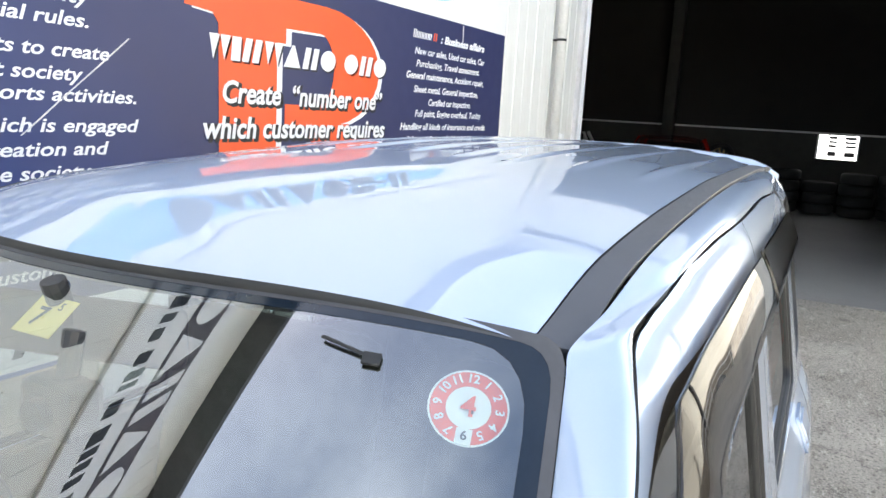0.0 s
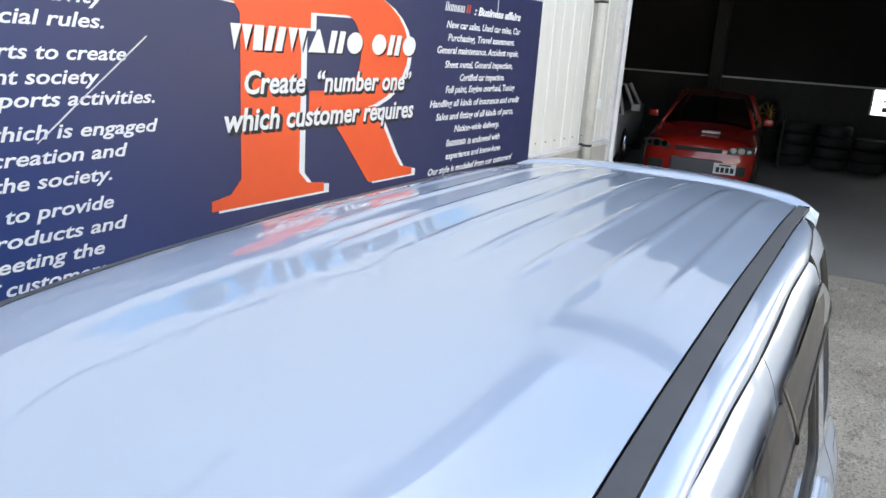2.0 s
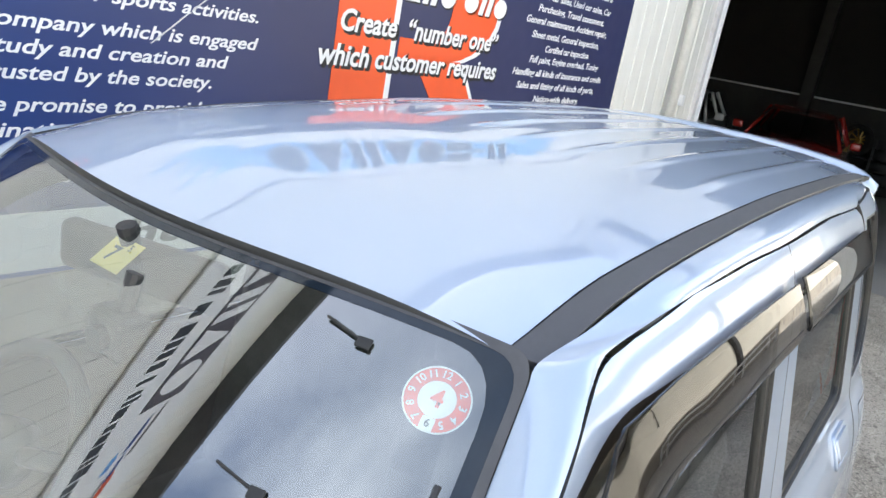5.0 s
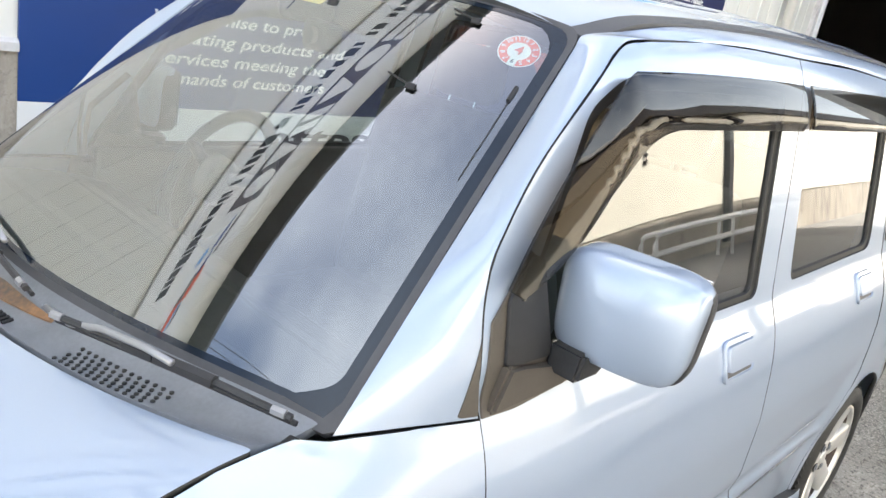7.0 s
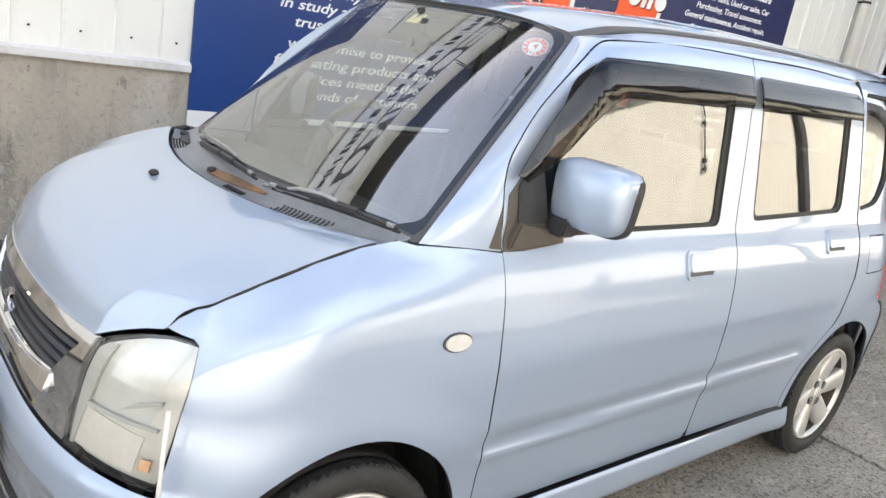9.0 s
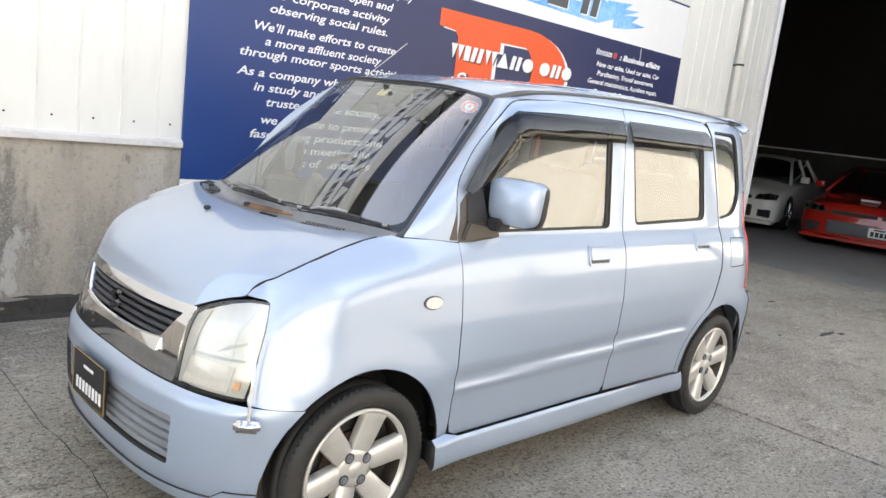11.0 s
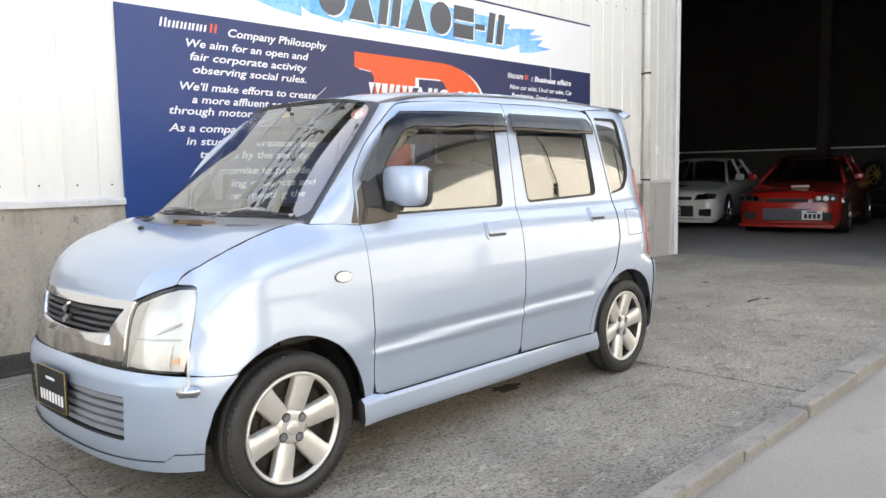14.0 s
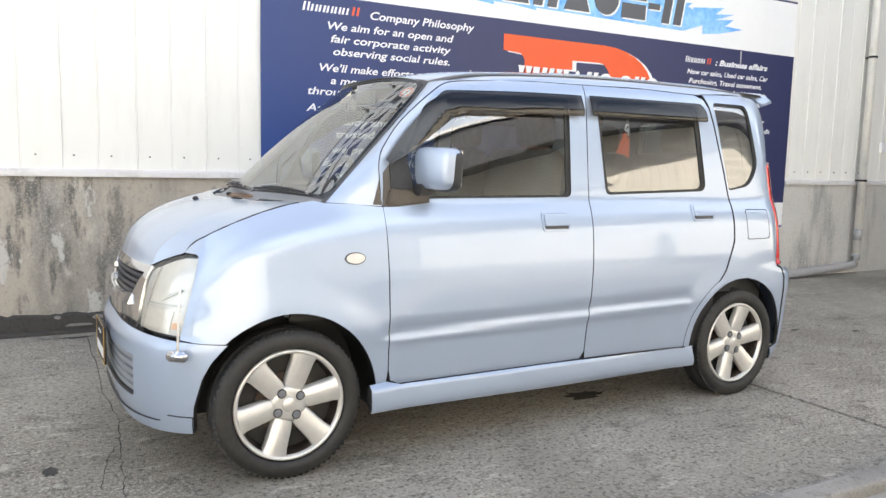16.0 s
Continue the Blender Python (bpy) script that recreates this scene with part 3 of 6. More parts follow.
# door post at the hall's opening, with a steel edge
post = tagged(empty("door_post", Matrix(), "", ""), "pale grey steel door post with a white edge strip", "door post", kind="structure")
part("post", cube(7.13, 7.215, WALL - 0.03, WALL + 0.2, 0, 5.0, 0.005), M_STEELP, post)
part("track", cube(7.217, 7.26, WALL - 0.06, WALL + 0.12, 0, 5.0, 0.004), M_SHEET, post)
part("guide", cube(7.262, 7.29, WALL - 0.02, WALL + 0.05, 0, 5.0, 0.004), M_STEELP, post)

# rainwater pipe with brackets, repair tape and an elbow
pipe = tagged(empty("rain_pipe", Matrix(), "", ""), "white plastic rainwater pipe with grey tape on the wall", "pipe")
part("upright", rod(bmesh.new(), (6.31, 2.035, 0.2), (6.31, 2.035, 6.5), 0.043, 20), M_PIPE, pipe, smooth=True)
for z in (1.062, 2.43, 4.0):
    bm = bmesh.new()
    rod(bm, (6.31, 2.035, z - 0.012), (6.31, 2.035, z + 0.012), 0.048, 20)
    box(bm, 6.305, 6.39, 2.06, 2.125, z - 0.008, z + 0.008)
    part("bracket", bm, M_RIMDARK, pipe)
part("repair_tape", rod(bmesh.new(), (6.31, 2.035, 0.385), (6.31, 2.035, 0.51), 0.0455, 20), M_GREYTAPE, pipe, smooth=True)
part("repair_tape", rod(bmesh.new(), (6.31, 2.035, 0.19), (6.31, 2.035, 0.225), 0.047, 20), M_GREYTAPE, pipe, smooth=True)
part("elbow", tube(bmesh.new(), [(6.31, 2.035, 0.22), (6.31, 2.03, 0.16), (6.28, 2.025, 0.12), (6.21, 2.02, 0.10), (5.2, 2.0, 0.055), (4.6, 1.99, 0.045)], 0.045, 16), M_GREYTAPE, pipe, smooth=True)
swb = tagged(mesh_ob("switch_box", cube(6.72, 6.79, WALL - 0.03, WALL + 0.012, 1.39, 1.50, 0.006), M_SHEET), "small white switch box on the wall", "switch box")

# ---- printed sign on the wall ----
SY = WALL - 0.012
sign = tagged(empty("wall_sign", Matrix(), "", ""), "large navy printed sign board with white lettering and orange initial", "sign")
m = M_NAVY
n, l = m.node_tree.nodes, m.node_tree.links
co, sep, mr, mix = n.new("ShaderNodeTexCoord"), n.new("ShaderNodeSeparateXYZ"), n.new("ShaderNodeMapRange"), n.new("ShaderNodeMix")
mix.data_type = "RGBA"
mix.inputs[6].default_value = (0.012, 0.050, 0.215, 1)
mix.inputs[7].default_value = (0.026, 0.032, 0.098, 1)
add = n.new("ShaderNodeMath")
add.operation = "MULTIPLY_ADD"
add.inputs[1].default_value = 0.9
mr.inputs["From Min"].default_value, mr.inputs["From Max"].default_value = 0.4, 2.9
l.new(co.outputs["Object"], sep.inputs[0])
l.new(sep.outputs["Z"], add.inputs[0])
l.new(sep.outputs["X"], add.inputs[2])
l.new(add.outputs[0], mr.inputs[0])
l.new(mr.outputs[0], mix.inputs[0])
l.new(mix.outputs[2], n["Principled BSDF"].inputs["Base Color"])
part("navy_board", cube(-0.525, 5.085, SY, WALL + 0.005, 0.815, 2.335), M_NAVY, sign)
part("white_board", cube(-0.525, 5.085, SY, WALL + 0.005, 2.3355, 2.87), M_SHEET, sign)
part("navy_edge", cube(-0.525, 5.085, SY, WALL + 0.005, 2.8705, 2.89), M_NAVY, sign)
part("lower_board", cube(-0.525, 5.085, SY, WALL + 0.005, 0.575, 0.8145), M_SHEET, sign)
part("lower_edge", cube(-0.525, 5.085, SY, WALL + 0.005, 0.555, 0.5745), M_BLUE, sign)
TY = SY - 0.0012


def flat(name, pts, mat, y0, y1, owner=None):
    """A thin plate cut to an outline, which may be hollow-cornered."""
    from mathutils.geometry import tessellate_polygon
    bm = bmesh.new()
    near = [bm.verts.new((x, y0, z)) for x, z in pts]
    far = [bm.verts.new((x, y1, z)) for x, z in pts]
    for t in tessellate_polygon([[Vector((x, z, 0)) for x, z in pts]]):
        bm.faces.new([near[k] for k in t])
    for i in range(len(pts)):
        j = (i + 1) % len(pts)
        bm.faces.new((near[i], near[j], far[j], far[i]))
    return part(name, bm, mat, owner or sign)


def plain_shapes(kinds, x0, x1, z, h, mat, y0, y1, owner=None, lean=0.0, name="name_shape", dx=0.0, dz=0.0):
    """A name as a row of plain forms: o oval, a wedge, v turned wedge, i bar, n two slanted bars, e two slabs, - dash, _ gap."""
    total = sum({"i": 0.45, "-": 0.5, "_": 0.45}.get(k, 1.0) for k in kinds)
    w, x = (x1 - x0) / total, x0

    def put(pts):
        flat(name, [(px + lean * (pz - z) + dx, pz + dz) for px, pz in pts], mat, y0, y1, owner)
    for k in kinds:
        cw = w * {"i": 0.45, "-": 0.5, "_": 0.45}.get(k, 1.0)
        a, b = x + cw * 0.06, x + cw * 0.94
        if k == "o":
            cx, cz, rx, rz = (a + b) / 2, z + h / 2, (b - a) / 2, h / 2
            put([(cx + rx * math.cos(t), cz + rz * math.sin(t)) for t in [2 * math.pi * i / 20 for i in range(20)]])
        elif k == "a":
            put([(a, z), (b, z), ((a + b) / 2 + cw * 0.06, z + h), ((a + b) / 2 - cw * 0.06, z + h)])
        elif k == "v":
            m = (a + b) / 2
            put([(a, z + h), (m - cw * 0.02, z + h), (a + cw * 0.22, z)])
            put([(m + cw * 0.02, z + h), (b, z + h), (m + cw * 0.24, z)])
        elif k == "i":
            put([(a, z), (b, z), (b, z + h), (a, z + h)])
        elif k == "n":
            put([(a, z), (a + cw * 0.30, z), (a + cw * 0.42, z + h), (a + cw * 0.12, z + h)])
            put([(b - cw * 0.42, z), (b - cw * 0.12, z), (b, z + h), (b - cw * 0.30, z + h)])
        elif k == "e":
            for q in (0.0, 0.56):
                put([(a, z + h * q), (b, z + h * q), (b, z + h * (q + 0.44)), (a, z + h * (q + 0.44))])
        elif k == "-":
            put([(a, z + h * 0.36), (b, z + h * 0.36), (b, z + h * 0.54), (a, z + h * 0.54)])
        x += cw


# fascia boards high on the wall, which the windscreen mirrors
fascia = tagged(empty("fascia_sign", Matrix(), "", ""), "white fascia board with dark panel high on the workshop wall", "sign")
FY = WALL - 0.05
part("white_board", cube(-8.6, 0.9, FY, WALL + 0.0, 4.10, 5.72, 0.01), M_SHEET, fascia)
part("name_panel", cube(-3.35, 0.15, FY - 0.006, FY - 0.001, 4.86, 5.46, 0.002), M_BOARD, fascia, "dark name panel")
plain_shapes("oanaoe-n", -3.25, 0.05, 4.92, 0.48, M_PRINT, FY - 0.010, FY - 0.006, fascia)
random.seed(12)
x = -4.35
while x < 0.0:
    w_ = random.choice((0.05, 0.08, 0.11, 0.14))
    part("print_bar", cube(x, x + w_, FY - 0.005, FY - 0.001, 4.40, random.choice((4.55, 4.58, 4.62)), 0.001), M_INK, fascia)
    x += w_ + random.choice((0.03, 0.03, 0.045, 0.09))
for k in range(26):
    xa, za = random.uniform(-8.3, -3.9), random.uniform(4.84, 5.30)
    la, ha = random.uniform(0.25, 0.9), random.uniform(0.05, 0.16)
    flat("print_patch", [(xa, za), (xa + la * 0.8, za + 0.02), (xa + la, za + ha * 0.6), (xa + la * 0.7, za + ha), (xa + la * 0.1, za + ha * 0.8)], (M_ORANGE, M_BLUE, M_GREYTAPE, M_BOARD, M_FLAME)[k % 5], FY - 0.003 - 0.0003 * k, FY - 0.001, fascia)

LINES = (
    ("We aim for an open and", -0.035, 1.015, 2.102), ("fair corporate activity", -0.012, 0.993, 2.011), ("observing social rules.", 0.008, 0.985, 1.921),
    ("We'll make efforts to create", -0.096, 1.080, 1.800), ("a more affluent society", -0.010, 0.955, 1.710), ("through motor sports activities.", -0.185, 1.212, 1.628),
    ("As a company which is engaged", -0.196, 1.224, 1.507), ("in study and creation and", -0.068, 1.069, 1.414), ("trusted by the society.", 0.033, 0.990, 1.322),
    ("we promise to provide", 0.005, 0.992, 1.205), ("fascinating products and", -0.070, 1.054, 1.110), ("services meeting the", 0.02, 0.940, 1.018), ("demands of customers", 0.02, 0.95, 0.928))
for text_, x0, x1, z in LINES:
    lettering("lettering", text_, x0, x1, z, 0.056, M_PRINT, sign, TY, bold=0.0012)
# heading: the shop's name as bars, then the readable words


def name_strokes(x0, x1, z, hgt, mat, n):
    """A name as a row of slanted stroke pairs."""
    p = (x1 - x0) / n
    for k in range(n):
        xa = x0 + p * k
        for a, b in ((0.0, 0.26), (0.55, 0.80)):
            flat("name_bar", [(xa + a * p, z), (xa + b * p, z), (xa + b * p + 0.2 * hgt, z + hgt * (1 if k == 0 else 0.78)), (xa + a * p + 0.2 * hgt, z + hgt * (1 if k == 0 else 0.78))], mat, TY, SY)


for x0, x1, mm, n_ in ((-0.227, 0.13, M_PRINT, 6), (0.15, 0.215, M_ORANGE, 1)):
    name_strokes(x0, x1, 2.217, 0.062, mm, n_)
lettering("lettering", "Company Philosophy", 0.30, 1.204, 2.205, 0.060, M_PRINT, sign, TY, bold=0.0012)
RIGHT = (("New car sales, Used car sales, Car", 3.573, 4.707, 2.055), ("Purchasing, Travel assesment.", 3.60, 4.62, 1.970), ("General maintenance, Accident repair,", 3.473, 4.708, 1.886),
         ("Sheet metal, General inspection,", 3.581, 4.616, 1.792), ("Certified car inspection.", 3.80, 4.49, 1.703), ("Full paint, Engine overhaul, Tuning", 3.613, 4.695, 1.622),
         ("Handling all kinds of insurance and credit", 3.422, 4.794, 1.528), ("Sales and fitting of all kinds of parts,", 3.508, 4.698, 1.437), ("Nation-wide delivery.", 3.77, 4.468, 1.345),
         ("is endowed with", 3.98, 4.50, 1.245), ("experience and know-how.", 3.675, 4.535, 1.155), ("Our style is modeled from our customers'", 3.45, 4.76, 1.06), ("point of view.", 3.85, 4.35, 0.97))
for text_, x0, x1, z in RIGHT:
    lettering("lettering", text_, x0, x1, z, 0.048, M_PRINT, sign, TY, bold=0.0012)
name_strokes(3.67, 3.95, 1.245, 0.05, M_PRINT, 8)
for x0, x1, mm, n_ in ((3.541, 3.80, M_PRINT, 6), (3.825, 3.885, M_ORANGE, 1)):
    name_strokes(x0, x1, 2.163, 0.056, mm, n_)
lettering("lettering", ": Business affairs", 3.94, 4.69, 2.160, 0.055, M_PRINT, sign, TY, bold=0.003)


def arc(cx, cz, rx, rz, a0, a1, n=14):
    return [(cx + rx * math.cos(radians(a0 + (a1 - a0) * k / n)), cz + rz * math.sin(radians(a0 + (a1 - a0) * k / n))) for k in range(n + 1)]


# the big initial: a serif stem, a bowl and a splayed leg, with a white shadow line behind
def initial(dx, dz, mat, y0, y1):
    flat("initial_stem", [(x + dx, z + dz) for x, z in [(1.487, 2.22), (2.2, 2.22), (2.2, 1.98), (2.13, 1.98), (2.13, 1.23), (2.2, 1.165), (2.34, 1.15), (2.34, 1.10), (1.519, 1.10), (1.519, 1.15), (1.64, 1.17), (1.709, 1.24), (1.70, 2.03), (1.66, 2.075), (1.487, 2.09)]], mat, y0, y1)
    flat("initial_bowl", [(x + dx, z + dz) for x, z in [(2.2, 2.22), (2.55, 2.22)] + arc(2.55, 1.88, 0.575, 0.34, 90, -90) + [(2.2, 1.54), (2.2, 1.66), (2.5, 1.66)] + arc(2.5, 1.865, 0.14, 0.20, -90, 90)[1:] + [(2.2, 2.06)]], mat, y0, y1)
    flat("initial_leg", [(x + dx, z + dz) for x, z in [(2.36, 1.54), (2.80, 1.56), (3.02, 1.26), (3.10, 1.17), (3.237, 1.145), (3.237, 1.10), (2.76, 1.10)]], mat, y0, y1)


initial(0.045, -0.012, M_PRINT, SY - 0.0015, SY)
initial(0.0, 0.0, M_ORANGE, SY - 0.003, SY - 0.001)
TY2 = SY - 0.0036
plain_shapes("vinvano_ono", 1.618, 3.205, 1.860, 0.118, M_INK, TY2 + 0.0006, SY - 0.0028, None, 0.10, "name_shadow", 0.012, -0.010)
plain_shapes("vinvano_ono", 1.618, 3.205, 1.860, 0.118, M_PRINT, TY2 - 0.0008, SY - 0.0028, None, 0.10)
for text_, x0, x1, z in (("Create  \u201cnumber one\u201d", 1.727, 3.17, 1.655), ("which customer requires", 1.598, 3.215, 1.478)):
    lettering("shadow_lettering", text_, x0 + 0.012, x1 + 0.012, z - 0.01, 0.112, M_INK, sign, SY - 0.0034, slant=0.15, bold=0.011)
    lettering("lettering", text_, x0, x1, z, 0.112, M_PRINT, sign, SY - 0.0046, slant=0.15, bold=0.0035)
for (xa, za), (xb, zb) in (((1.179, 1.900), (0.86, 1.640)), ((0.845, 1.628), (0.681, 1.492)), ((4.286, 2.322), (4.290, 2.194))):
    flat("scratch", [(xa - 0.003, za), (xa + 0.003, za), ((xa + xb) / 2 + 0.005, (za + zb) / 2), (xb + 0.002, zb), (xb - 0.002, zb), ((xa + xb) / 2 - 0.002, (za + zb) / 2)], M_STEELP, SY - 0.0062, SY)
# the heading band: flames with the shop's name as bars
random.seed(9)
for side in (-1, 1):
    for k in range(7):
        x0 = 2.35 + side * (0.55 + 0.14 * k)
        z0 = 2.44 + 0.05 * (k % 3)
        w = 0.55
        flat("flame", [(x0, z0), (x0 + side * w * 0.4, z0 + 0.02), (x0 + side * w, z0 + 0.09 + 0.03 * (k % 2)), (x0 + side * w * 0.55, z0 + 0.10), (x0 + side * w * 0.75, z0 + 0.17), (x0, z0 + 0.13)], M_FLAME, SY - 0.001 - 0.0003 * k, SY)
flat("flame", rounded([(1.0, 2.47), (3.55, 2.44), (3.7, 2.62), (3.3, 2.74), (1.3, 2.78), (0.85, 2.66)], 0.1), M_FLAME, SY - 0.0006, SY)
plain_shapes("oanaoe-n", 1.10, 3.50, 2.485, 0.300, M_SHEET, SY - 0.0050, SY - 0.003, None, 0.05, "name_shadow", 0.016, -0.012)
plain_shapes("oanaoe-n", 1.10, 3.50, 2.485, 0.300, M_SILVERPRINT, SY - 0.0066, SY - 0.0035, None, 0.05)
lettering("lettering", "https", 0.605, 1.299, 0.630, 0.122, M_INK, sign, TY, slant=0.2, bold=0.004)
for k in range(14):
    x0 = 1.38 + 0.21 * k
    part("print_bar", cube(x0, x0 + 0.15, TY, SY, 0.62, 0.735, 0.001), M_INK, sign)

# ---- the hall ----
hall = tagged(empty("hall", Matrix(), "", ""), "dark open workshop hall with a concrete floor", "garage", kind="structure")
part("floor", cube(HALL - 0.01, 17.2, -1.7, 9, -0.3, 0.002), M_FLOOR, hall)
WZ0, WZ1, WY0, WY1 = 1.115, 1.622, -0.755, 0.0
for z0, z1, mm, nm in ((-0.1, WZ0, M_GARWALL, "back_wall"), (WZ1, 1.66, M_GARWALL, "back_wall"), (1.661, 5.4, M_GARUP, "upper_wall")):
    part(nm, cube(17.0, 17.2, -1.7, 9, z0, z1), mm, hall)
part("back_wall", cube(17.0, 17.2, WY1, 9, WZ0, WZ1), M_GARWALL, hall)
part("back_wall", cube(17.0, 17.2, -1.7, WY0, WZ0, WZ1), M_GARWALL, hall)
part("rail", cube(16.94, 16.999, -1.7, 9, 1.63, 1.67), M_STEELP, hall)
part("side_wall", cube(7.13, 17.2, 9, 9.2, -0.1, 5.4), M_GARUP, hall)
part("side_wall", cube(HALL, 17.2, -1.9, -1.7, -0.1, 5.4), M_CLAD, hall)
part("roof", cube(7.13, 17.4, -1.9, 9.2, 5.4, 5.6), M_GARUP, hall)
part("lintel", cube(HALL, HALL + 0.2, -1.9, 2.3, 4.0, 6.6), M_CLAD, hall)
part("column", cube(16.2, 16.45, 2.9, 3.14, 0, 5.4, 0.01), M_GARWALL, hall)
win = tagged(empty("window_1", Matrix(), "", ""), "bright hall window with white pallets stacked outside", "window", kind="structure")
part("window_frame", cube(16.97, 17.0, WY0 - 0.03, WY0, WZ0, WZ1), M_STEELP, win)
part("window_frame", cube(16.97, 17.0, WY1, WY1 + 0.03, WZ0, WZ1), M_STEELP, win)
part("mullion", cube(16.97, 17.05, -0.755, 0.0, 1.305, 1.325), M_RIMDARK, win)
part("daylight", cube(17.6, 17.62, -3, 2, 0.5, 2.4), M_DAY, win)
# dark boxes paint the shade between the pallets over the glowing daylight board
random.seed(33)
for z0, z1 in ((1.540, 1.60), (1.455, 1.50), (1.365, 1.415), (1.175, 1.275)):
    for y0, y1 in ((-0.36, -0.17), (-0.73, -0.49)):
        part("pallet_gap", cube(17.3, 17.34, y0 + random.uniform(0, 0.02), y1 - random.uniform(0, 0.03), z0, z1), M_ROOFDK, win)

# ---- the far side of the road: sunlit ribbed building, which the car's windows mirror ----
opp = tagged(empty("opposite_building", Matrix(), "", ""), "cream ribbed industrial building with a concrete base and a dark eave", "building")
OPX = 1.6            # the gabled building begins here, a lower shed stands behind it
part("base_wall", cube(OPX, 45, -6.0, -5.62, -0.1, 0.95), M_CONC, opp)


def ribbed(x0, x1, y, z0, z1):
    bm = bmesh.new()
    pts, x = [], x0
    while x < x1:
        pts += [(x, y), (x + 0.10, y), (x + 0.125, y - 0.005), (x + 0.155, y - 0.005)]
        x += 0.18
    lo = [bm.verts.new((px, py, z0)) for px, py in pts]
    hi = [bm.verts.new((px, py, z1)) for px, py in pts]
    for i in range(len(pts) - 1):
        bm.faces.new((lo[i], lo[i + 1], hi[i + 1], hi[i]))
    return bm


def verge(x):
    """Underside of the sloping roof edge."""
    return 2.70 + 0.215 * (x - 1.6) if x < 8.2 else 4.12 - 0.05 * (x - 8.2)


bm = bmesh.new()
pts, x = [], OPX
while x < 45:
    pts += [(x, -5.6), (x + 0.10, -5.6), (x + 0.125, -5.605), (x + 0.155, -5.605)]
    x += 0.18
lo = [bm.verts.new((px, py, 0.95)) for px, py in pts]
hi = [bm.verts.new((px, py, max(2.2, verge(px)))) for px, py in pts]
for i in range(len(pts) - 1):
    bm.faces.new((lo[i], lo[i + 1], hi[i + 1], hi[i]))
part("ribbed_wall", bm, M_CREAM, opp)
bm = bmesh.new()
prism(bm, [(OPX, 0.95), (45, 0.95), (45, max(2.2, verge(45))), (8.2, verge(8.2)), (OPX, verge(OPX))], "y", -14, -5.67)
part("wall_mass", bm, M_CREAM, opp)
bm = bmesh.new()
prism(bm, [(OPX - 0.4, verge(OPX - 0.4)), (8.2, verge(8.2)), (45, 2.28), (45, 3.4), (8.2, 5.15), (OPX - 0.4, verge(OPX - 0.4) + 0.55)], "y", -15, -5.05)
part("roof", bm, M_ROOFDK, opp)
bm = bmesh.new()
prism(bm, [(OPX - 0.45, verge(OPX - 0.45) + 0.56), (8.2, 5.16), (8.2, 5.26), (OPX - 0.45, verge(OPX - 0.45) + 0.64)], "y", -15.1, -4.98)
part("roof_trim", bm, M_SHEET, opp)
shed = tagged(empty("opposite_shed", Matrix(), "", ""), "low cream shed with a dark roof across the road", "building")
part("ribbed_wall", ribbed(-30, OPX - 0.1, -8.0, -0.1, 4.6), M_CREAM, shed)
part("wall_mass", cube(-30, OPX - 0.1, -13, -8.07, -0.1, 4.6), M_CREAM, shed)
part("roof", cube(-30.3, OPX - 0.05, -13.2, -7.6, 4.6, 4.95), M_ROOFDK, shed)
part("gutter", cube(-30.3, OPX - 0.05, -7.6, -7.48, 4.82, 4.96, 0.02), M_SHEET, shed)
cable = tagged(empty("service_cable", Matrix(), "", ""), "thin dark service cable with clamps down the building", "cable")
part("run", tube(bmesh.new(), [(8.6, -5.57, 4.1), (8.62, -5.56, 3.6), (8.66, -5.56, 3.0), (8.60, -5.56, 2.5), (8.63, -5.56, 1.9)], 0.012, 6), M_BLACK, cable)
for z in (1.95, 2.1, 2.75):
    part("clamp", cube(8.58, 8.66, -5.595, -5.54, z, z + 0.06, 0.01), M_RIMDARK, cable)
down = tagged(mesh_ob("drain_pipe", cube(11.9, 12.12, -5.598, -5.48, 0.2, 3.8, 0.02), M_ROOFDK), "dark square drain pipe on the cream building", "pipe")
railing = tagged(empty("railing", Matrix(), "", ""), "white tubular steel hand railing beside the road", "railing")
for y in (-4.95, -5.2):
    bm = bmesh.new()
    x0, x1, top = 8.0, 13.6, 0.76
    tube(bm, [(x0, y, -0.062), (x0, y, top - 0.12), (x0 + 0.04, y, top - 0.03), (x0 + 0.14, y, top), (x1 - 0.14, y, top), (x1 - 0.04, y, top - 0.03), (x1, y, top - 0.12), (x1, y, -0.062)], 0.04, 10)
    rod(bm, (x0, y, 0.42), (x1, y, 0.42), 0.03, 8)
    for k in (2,):
        rod(bm, (x0 + 1.4 * k, y, -0.062), (x0 + 1.4 * k, y, top), 0.03, 8)
    part("rail_frame", bm, M_SHEET, railing, smooth=True)

# utility pole with three cables, which the windscreen mirrors
upole = tagged(empty("utility_pole", pose(-7.3, -1.25, 0), "", ""), "tall grey concrete utility pole with crossarm and cables", "pole")
part("shaft", rod(bmesh.new(), (0, 0, 0), (0, 0, 9.6), 0.12, 20, 0.075), M_KERB, upole, smooth=True)
part("crossarm", cube(-0.05, 0.05, -0.75, 0.75, 9.0, 9.09), M_STEELP, upole)
for y in (-0.65, 0.0, 0.65):
    part("insulator", rod(bmesh.new(), (0, y, 9.09), (0, y, 9.24), 0.035, 10), M_PRINT, upole)
    sag = [(-0.5 * t - 1.6 * t * t, y + 15.5 * t, 9.2 - 1.9 * 4 * t * (1 - t) + 0.6 * t) for t in [k / 14 for k in range(15)]]
    part("cable", tube(bmesh.new(), sag, 0.007, 6), M_RUBBER, upole)
